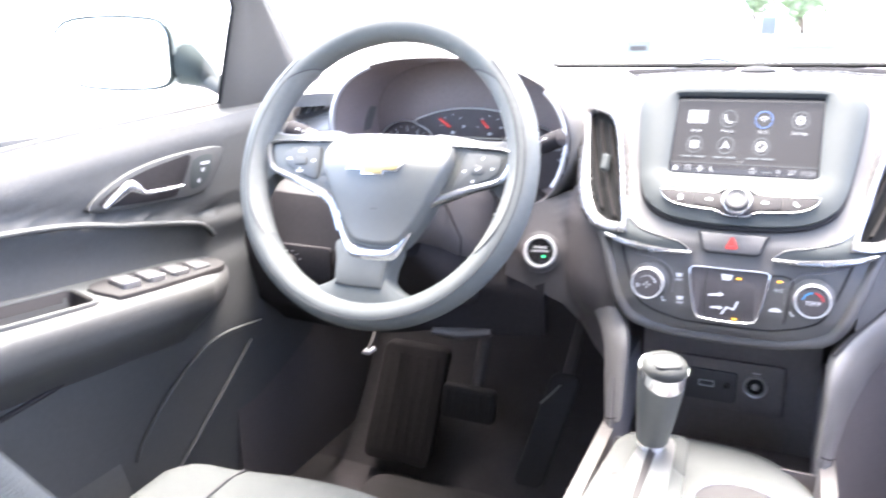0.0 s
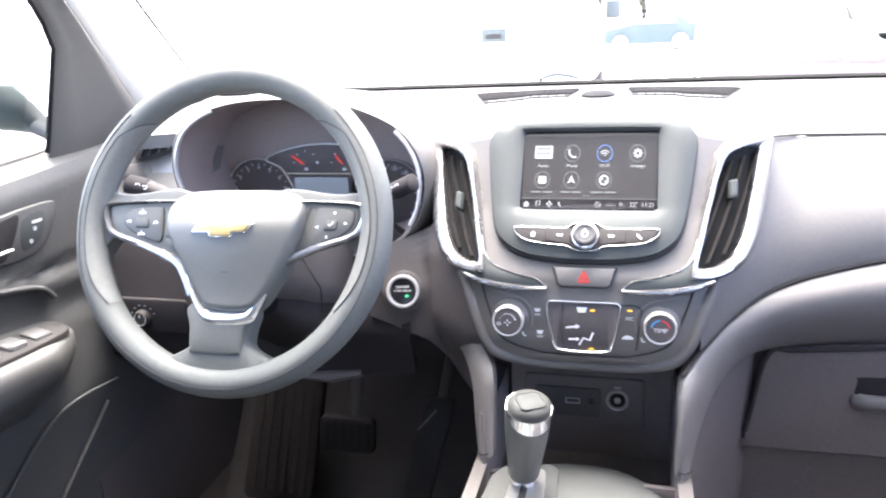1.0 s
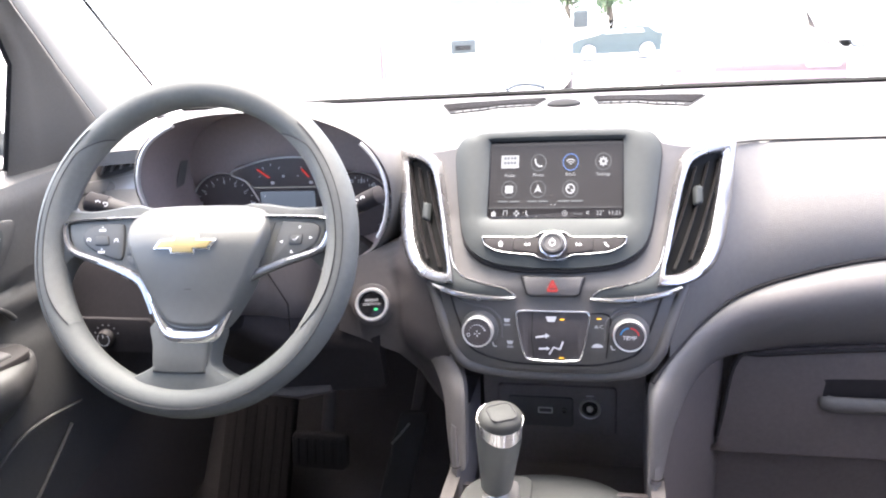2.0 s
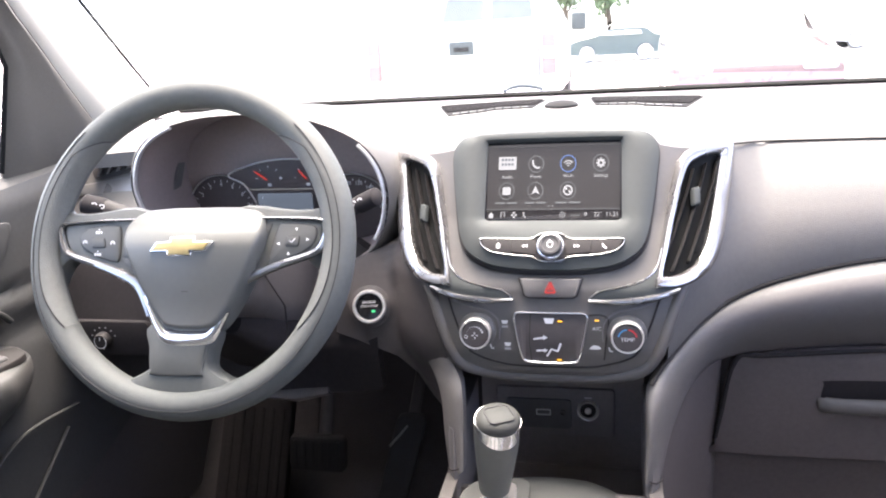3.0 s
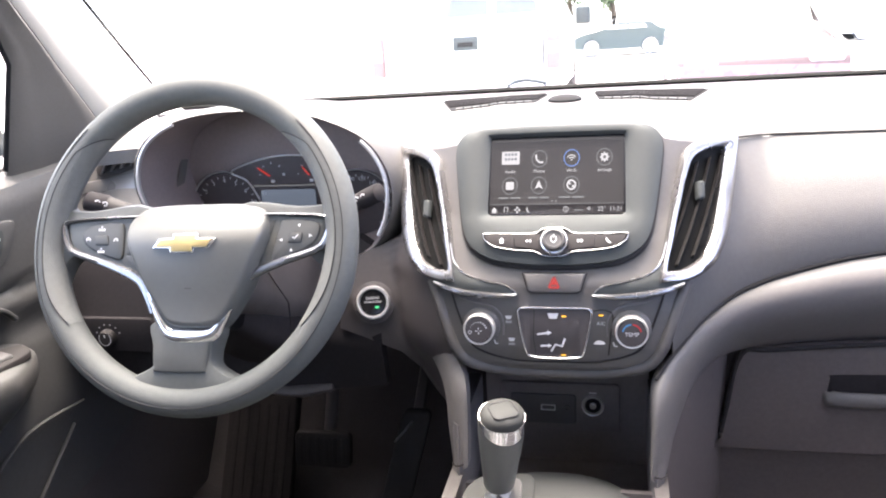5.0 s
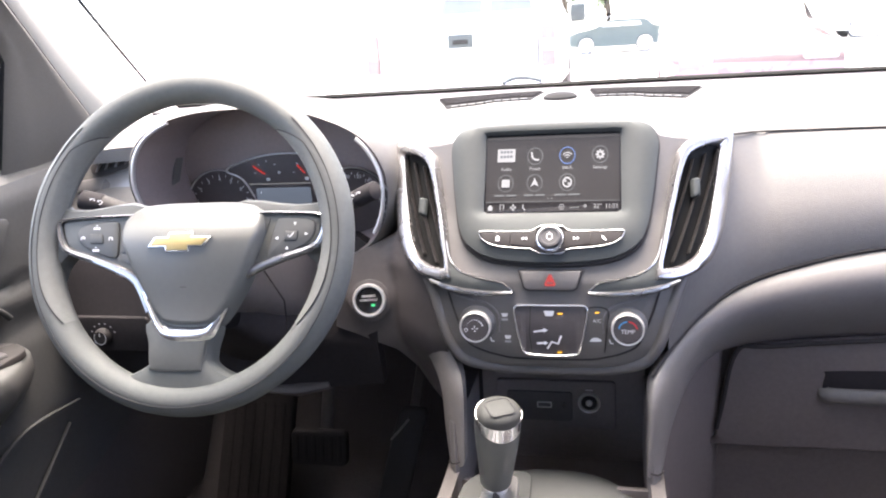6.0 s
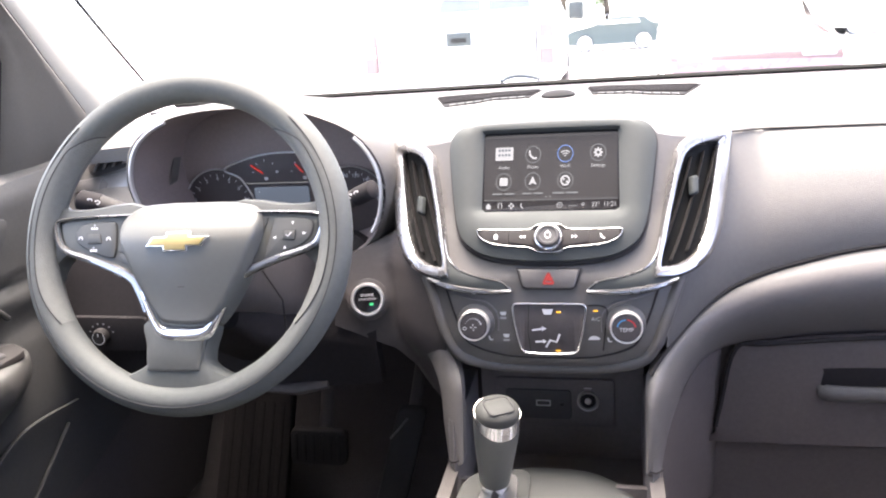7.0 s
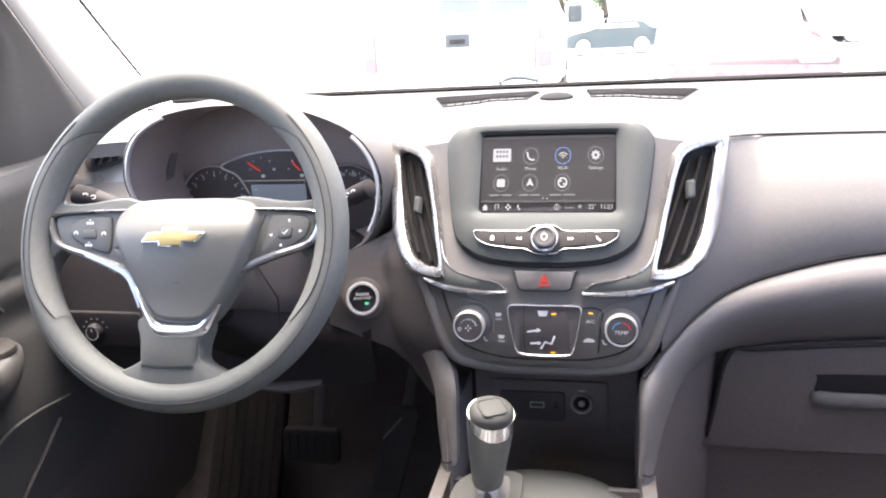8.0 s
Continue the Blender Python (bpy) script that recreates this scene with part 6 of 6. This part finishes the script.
part("pocket_liner", loft(bmesh.new(), [[arm_at(a, b, w) for a, b in o] for o, w in ((inset(pk, -0.001), 0.0022), (inset(pk, 0.001), 0.0005), (inset(pk, 0.004), -0.030), (inset(pk, 0.006), -0.039))], False, True), M_BLACK, door, "black lining added to darken the pull pocket")
part("pocket_rim", ring_plate(inset(pk, -0.004), pk, arm_at, 0.004, -0.003, 0.002), M_DOOR, door)
part("lower_seam", sweep([(door_x(y, z) + 0.004, y, z) for y, z in curve([(-0.235, 0.858), (-0.27, 0.82), (-0.32, 0.795), (-0.42, 0.783), (-0.6, 0.775)], 6, False)], 0.003, 0.003, 6), M_BLACK, door)
part("map_pocket", sheet(lambda u, v: (-0.73 + 0.03 * math.sin(math.pi * 0.5 * min(1, v * 1.4)), -0.9 + (0.64 + 0.02 * v) * u, 0.66 - 0.22 * v + 0.01 * u), 20, 10, (-0.01, 0, 0)), M_DOOR, door, "map pocket low on the door", 60)
for k, pts in enumerate(([(-0.235, 0.632), (-0.22, 0.658), (-0.166, 0.71), (-0.079, 0.754), (0.034, 0.747)], [(-0.16, 0.577), (-0.109, 0.62), (-0.052, 0.669), (0.009, 0.722)])):
    part("moulded_ridge", sweep([(door_x(y, z) + 0.006, y, z) for y, z in curve(pts, 6, False)], 0.002, 0.003, 8, ups=(1, 0, 0)), M_DOOR, door)
part("kick_panel", sheet(lambda u, v: (-0.73 + 0.01 * v, -0.02 + 0.50 * u, 0.84 - 0.42 * v), 6, 6, (-0.01, 0, 0)), M_LOW, door)

seat = thing("driver_seat", "grey cloth driver's seat with raised bolsters", "car seat", (-0.40, -0.6, 0.6))


def cushion(u, v):
    a = (u - 0.5) * 2
    x = -0.39 + 0.235 * a
    y = -0.93 + 0.68 * v + 0.07 * (1 - a * a) * v
    z = 0.655 + 0.03 * v + 0.009 * math.exp(-((abs(a) - 0.78) / 0.14) ** 2) - 0.09 * max(0, abs(a) - 0.86) ** 1.5 * 20 - 0.0 * v
    return (x, y, z - 0.07 * (max(0, v - 0.9) / 0.1) ** 2)


part("seat_cushion", sheet(cushion, 30, 30, (0, 0, -0.14)), M_SEAT, seat, "", 70)
for sx in (-1, 1):
    part("cushion_seam", sweep([Vector(cushion(0.5 + sx * 0.27, v)) + Vector((0, 0, 0.001)) for v in np.linspace(0, 0.97, 24)], 0.002, 0.002, 6), M_STITCH, seat)
part("base", block((-0.40, -0.62, 0.46), (0.42, 0.46, 0.20), 0.03), M_LOW, seat)


def backrest(u, v):
    a = (u - 0.5) * 2
    z = 0.66 + 0.60 * v
    ridge = -0.706 - 0.60 * (z - 1.008)
    y = ridge - 0.09 + 0.09 * math.exp(-((abs(a) - 0.76) / 0.18) ** 2) - 0.5 * max(0, abs(a) - 0.9) ** 1.2
    return (-0.42 + 0.235 * a, y, z)


part("backrest", sheet(backrest, 24, 24, (0, -0.09, 0)), M_SEAT, seat, "", 70)

mirror = thing("side_mirror", "outside mirror in a painted housing", "side mirror", (-1.0, 0.12, 1.15))
# Very dark blue-grey for the mirror's foot and rim.
M_FOOT = material("blue_black_mirror_plastic", (0.022, 0.028, 0.030), 0.8, vary=0.1, Specular_IOR_Level=0.1)
M_MIRROR = material("mirror_silvering", (0.9, 0.9, 0.9), 0.02, 1.0)
MO = [(-0.115, 0.035), (-0.07, 0.062), (0.06, 0.062), (0.105, 0.045), (0.110, 0.0), (0.10, -0.05), (0.02, -0.06), (-0.08, -0.052), (-0.112, -0.02)]
mo = curve(MO, 4)
mat_ = lambda a, b, w=0.0: Vector((-1.012 + a, 0.085 + 0.17 * a - w, 1.165 + b))
part("housing", loft(bmesh.new(), [[mat_(a * s, b * s, w) for a, b in mo] for s, w in ((0.97, 0.004), (1.0, -0.004), (1.0, -0.04), (0.9, -0.085), (0.6, -0.12), (0.15, -0.13))], True, True), material("silver_car_paint", (0.55, 0.58, 0.58), 0.25, 0.3, vary=0.04), mirror, "", 60)
part("mirror_rim", ring_plate(mo, inset(mo, 0.004), mat_, 0.008, 0.0, 0.003), M_FOOT, mirror, "black rim")
part("mirror_glass", plate(inset(mo, 0.006), mat_, 0.006, 0.0, 0.0008), M_MIRROR, mirror, "mirror glass")
part("arm", sweep([(-0.935, 0.13, 1.15), (-0.922, 0.13, 1.15), (-0.90, 0.13, 1.148), (-0.875, 0.135, 1.133), (-0.855, 0.14, 1.118), (-0.81, 0.13, 1.10)], [0.01, 0.024, 0.03, 0.028, 0.022, 0.018], [0.014, 0.033, 0.037, 0.026, 0.014, 0.010], 14, ups=(0, 0, 1)), M_FOOT, mirror, "black mirror foot")


# ---- outside: parked vehicles and trees ----
P_WHITE = material("white_car_paint", (0.84, 0.84, 0.83), 0.25, 0.0, vary=0.03, Coat_Weight=0.6)
# Green and red paint, tail lamps, glass and fittings are paled to imitate glare.
P_TEAL = material("glare_paled_green_paint", (0.15, 0.185, 0.178), 0.5, 0.0, vary=0.06, Specular_IOR_Level=0.25)
P_RED = material("glare_paled_red_paint", (0.20, 0.132, 0.132), 0.3, 0.0, vary=0.06, Coat_Weight=0.6)
M_TAIL = material("glare_paled_tail_lamp", (0.42, 0.28, 0.27), 0.5, vary=0.1, Specular_IOR_Level=0.2)
# Near-white glass colour stands in for the sky's reflection.
M_GLARE = material("glare_white_vehicle_glass", (0.55, 0.56, 0.56), 0.1, vary=0.1, wear=0.03)
M_PALEGLASS = material("glare_paled_vehicle_glass", (0.20, 0.22, 0.217), 0.2, vary=0.1, wear=0.03, Specular_IOR_Level=0.3)
M_FITTING = material("glare_paled_black_fitting", (0.13, 0.15, 0.15), 0.8, vary=0.1, Specular_IOR_Level=0.1)
M_TYRE = material("tyre_rubber", (0.06, 0.06, 0.06), 0.9, grain=0.3, scale=80, vary=0.2)
M_HUB = material("wheel_alloy", (0.6, 0.6, 0.6), 0.3, 0.7, vary=0.06)


def put_wheel(owner, x, y, r, side, w=0.22):
    m = Matrix.Translation((x, y, r)) @ Matrix.Rotation(radians(90) * side, 4, "Y")
    t = part("wheel", lathe([(r * 0.6, -w / 2), (r * 0.9, -w / 2), (r, -w * 0.36), (r, w * 0.36), (r * 0.9, w / 2), (r * 0.6, w / 2)], m, 32), M_TYRE, owner)
    part("hub", lathe([(r * 0.62, w * 0.3), (r * 0.62, w * 0.47), (r * 0.5, w * 0.40), (r * 0.2, w * 0.42), (0.02, w * 0.46)], m, 32), M_HUB, t)
    return t


truck = thing("pickup_truck", "white pickup truck with red tail lamps, parked", "pickup truck", (-1.515, 7.5, 0))
TX, TY = -1.515, 7.5
part("bed", block((TX, TY + 1.05, 0.98), (2.06, 2.1, 0.86), 0.06, 3), P_WHITE, truck)
part("tailgate", block((TX, TY + 0.0, 1.09), (1.72, 0.07, 0.62), 0.03, 3), P_WHITE, truck)
part("tailgate_lip", block((TX, TY - 0.005, 1.385), (1.60, 0.10, 0.035), 0.012), P_WHITE, truck)
for a, b in (((-0.87, 1.40), (-0.87, 0.79)), ((0.87, 1.40), (0.87, 0.79)), ((-0.80, 1.365), (0.80, 1.365))):
    part("panel_gap", sweep([(TX + a[0], TY - 0.036, a[1]), (TX + b[0], TY - 0.036, b[1])], 0.004, 0.004, 6, ups=(0, 1, 0)), M_SEAL, truck)
hnd = part("tailgate_handle", block((TX + 0.03, TY - 0.04, 1.135), (0.27, 0.02, 0.14), 0.01), M_FITTING, truck, "dark handle plate")
part("handle_pull", block((TX + 0.03, TY - 0.053, 1.125), (0.17, 0.012, 0.05), 0.005), M_RUBBER, hnd)
for sx in (-1, 1):
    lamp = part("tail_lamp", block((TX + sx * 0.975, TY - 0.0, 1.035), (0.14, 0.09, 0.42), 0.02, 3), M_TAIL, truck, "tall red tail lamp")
    part("reverse_lens", block((TX + sx * 0.975, TY - 0.047, 1.05), (0.12, 0.01, 0.12), 0.004), P_WHITE, lamp)
    put_wheel(truck, TX + sx * 0.88, TY + 1.15, 0.39, sx)
    put_wheel(truck, TX + sx * 0.88, TY + 4.6, 0.39, sx)
part("bumper", block((TX, TY - 0.10, 0.66), (1.9, 0.20, 0.20), 0.04, 3), P_WHITE, truck)
part("number_plate", block((TX, TY - 0.205, 0.66), (0.30, 0.01, 0.15), 0.003), P_WHITE, truck)
part("cab", loft(bmesh.new(), [[(TX + a, y, z) for a, y in ((-ww, TY + 2.1 + s), (ww, TY + 2.1 + s), (ww, TY + 4.3 - s2), (-ww, TY + 4.3 - s2))] for z, ww, s, s2 in ((0.5, 0.98, 0, 0), (1.38, 0.98, 0, 0), (1.45, 0.95, 0.02, 0.1), (1.88, 0.74, 0.22, 0.75), (1.93, 0.66, 0.32, 0.85))], True, True), P_WHITE, truck)
part("bonnet", block((TX, TY + 4.9, 0.95), (1.9, 1.4, 0.72), 0.1, 3), P_WHITE, truck)
for a, b in ((-0.62, -0.06), (0.06, 0.62)):
    part("rear_window", loft(bmesh.new(), [[(TX + a * k, TY + 2.095 + s, z), (TX + b * k, TY + 2.095 + s, z), (TX + b * k, TY + 2.12 + s, z), (TX + a * k, TY + 2.12 + s, z)] for z, k, s in ((1.46, 1.0, 0.02), (1.83, 0.88, 0.185))], True, True), M_PALEGLASS, truck, "rear window, its colour paled for glare")

part("door_mirror", block((TX + 1.16, TY + 3.6, 1.40), (0.22, 0.10, 0.26), 0.04, 3), M_FITTING, truck)

wiper = thing("windscreen_wiper", "black wiper arm lying at the windscreen's foot", "wiper", (-0.1, 0.6, 1.15))
part("arm", sweep(curve([(-0.125, 0.575, 1.137), (-0.115, 0.585, 1.1425), (-0.095, 0.59, 1.1455), (-0.07, 0.585, 1.1425), (-0.055, 0.58, 1.138)], 5, False), 0.004, 0.004, 8), M_FITTING, wiper)


def car(name, label, x, y, yaw, paint, length=4.6, height=1.5, glass=M_GLARE, nose=False):
    """A parked car along its own x axis, turned by yaw."""
    t = thing(name, label, "car", (x, y, 0))
    R = Matrix.Translation((x, y, 0)) @ Matrix.Rotation(radians(yaw), 4, "Z")
    L = length / 2
    prof = [(-L, 0.45), (-L, 0.85), (-L * 0.96, 0.98), (-L * 0.80, 1.02), (-L * 0.62, height * 0.97), (-L * 0.2, height), (L * 0.12, height * 0.98), (L * 0.42, 1.02), (L * 0.9, 0.86), (L, 0.72), (L, 0.42), (L * 0.8, 0.28), (-L * 0.85, 0.28)]
    rings = []
    for s, yy in ((0.94, -0.90), (1.0, -0.84), (1.0, 0.84), (0.94, 0.90)):
        rings.append([R @ Vector((a * (s if b < 1.0 else 1.0), yy * (1 if b < 1.04 else 0.82), b)) for a, b in curve(prof, 3)])
    part("body", loft(bmesh.new(), rings, True, True), paint, t, "", 35)
    for sx in (-1, 1):
        for a0, a1 in ((-0.60, -0.16), (-0.13, 0.24)):
            o = [(a0 * L + (0.08 if a0 < -0.5 else 0), 1.04), (a1 * L + (0.16 if a1 > 0 else 0), 1.04), (a1 * L - (0.10 if a1 > 0 else 0), height * 0.93), (a0 * L + (0.18 if a0 < -0.5 else 0), height * 0.93)]
            part("side_window", loft(bmesh.new(), [[R @ Vector((a, sx * (0.905 - 0.16 * (b - 1.04) / (height - 1.04) + d), b)) for a, b in o] for d in (-0.04, 0.012)], True, True), glass, t)
        for a in (-0.62, 0.64):
            m = R @ Matrix.Translation((a * L, sx * 0.80, 0.34)) @ Matrix.Rotation(radians(-90) * sx, 4, "X")
            w = part("wheel", lathe([(0.2, -0.11), (0.31, -0.11), (0.34, -0.08), (0.34, 0.08), (0.31, 0.115), (0.2, 0.115)], m, 28), M_TYRE, t)
            part("hub", lathe([(0.31, 0.10), (0.31, 0.125), (0.22, 0.118), (0.05, 0.125), (0.01, 0.13)], m, 28), M_HUB, w)
        part("lamp", block((L * 0.965, sx * 0.62, 0.72), (0.14, 0.36, 0.14), 0.03, m=R), M_MARK, t)
    if nose:
        part("grille", block((L * 0.985, 0, 0.60), (0.10, 0.95, 0.13), 0.03, m=R), M_FITTING, t, "dark grille")
        part("bonnet_gap", sweep([R @ Vector((L * 0.955, b, 0.805 - 0.12 * b * b)) for b in np.linspace(-0.62, 0.62, 9)], 0.012, 0.012, 6), M_FITTING, t)
    part("screen", block((0, 0, 0), (0.03, 1.3, 0.72), 0.005, m=R @ Matrix.Translation((L * 0.28, 0, 1.24)) @ Matrix.Rotation(radians(-52), 4, "Y")), glass, t)
    return t


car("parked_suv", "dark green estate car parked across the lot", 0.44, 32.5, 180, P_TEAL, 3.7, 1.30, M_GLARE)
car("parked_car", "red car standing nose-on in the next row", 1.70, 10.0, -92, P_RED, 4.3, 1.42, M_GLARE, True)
car("parked_car", "white car parked far across the lot", 11.2, 33.6, 180, P_WHITE, 4.6, 1.5, M_GLARE)


def tree(x, y, h, seed):
    rnd = random.Random(seed)
    t = thing("tree", "green leafy tree beyond the parked cars", "tree", (x, y, 0), "trees behind the lot")
    tr = sweep([(x, y, 0), (x + 0.1, y, h * 0.3), (x - 0.05, y, h * 0.55)], [0.2, 0.16, 0.09], [0.2, 0.16, 0.09], 8)
    for k in range(6):
        a = rnd.uniform(0, 6.28)
        sweep([(x, y, h * (0.3 + 0.04 * k)), (x + math.cos(a) * h * 0.14, y + math.sin(a) * h * 0.14, h * (0.5 + 0.05 * k))], [0.07, 0.03], [0.07, 0.03], 6, tr)
    part("trunk", tr, material("bark", (0.10, 0.08, 0.06), 0.9, vary=0.3), t)
    vs, fs = [], []
    for k in range(2600):
        a, b, r = rnd.uniform(0, 6.283), rnd.uniform(-1, 1), rnd.random() ** 0.4
        c = math.sqrt(1 - b * b)
        lump = 0.75 + 0.25 * noise.noise((math.cos(a) * c * 2.2 + seed, math.sin(a) * c * 2.2, b * 2.2)) * 2
        p = Vector((x + math.cos(a) * c * r * h * 0.3 * lump, y + math.sin(a) * c * r * h * 0.3 * lump, h * 0.66 + b * r * h * 0.33 * lump))
        q = Euler((rnd.uniform(0, 6), rnd.uniform(0, 6), rnd.uniform(0, 6))).to_matrix() * rnd.uniform(0.10, 0.2)
        i = len(vs)
        vs += [p + q @ Vector(o) for o in ((-1, 0, 0), (0, -0.5, 0.1), (1, 0, 0), (0, 0.5, 0.1))]
        fs.append((i, i + 1, i + 2, i + 3))
    me = bpy.data.meshes.new("crown")
    me.from_pydata([tuple(v - t.location) for v in vs], [], fs)
    me.materials.append(M_LEAF)
    cr = new("crown", me)
    cr.parent = t


# Leaf green lightened to imitate the glare outside.
M_LEAF = material("leaves", (0.16, 0.23, 0.125), 0.6, vary=0.3)
for k, (x, y, h) in enumerate(((0.1, 44, 5.6), (-2.4, 47, 6.2))):
    tree(x, y, h, k + 3)
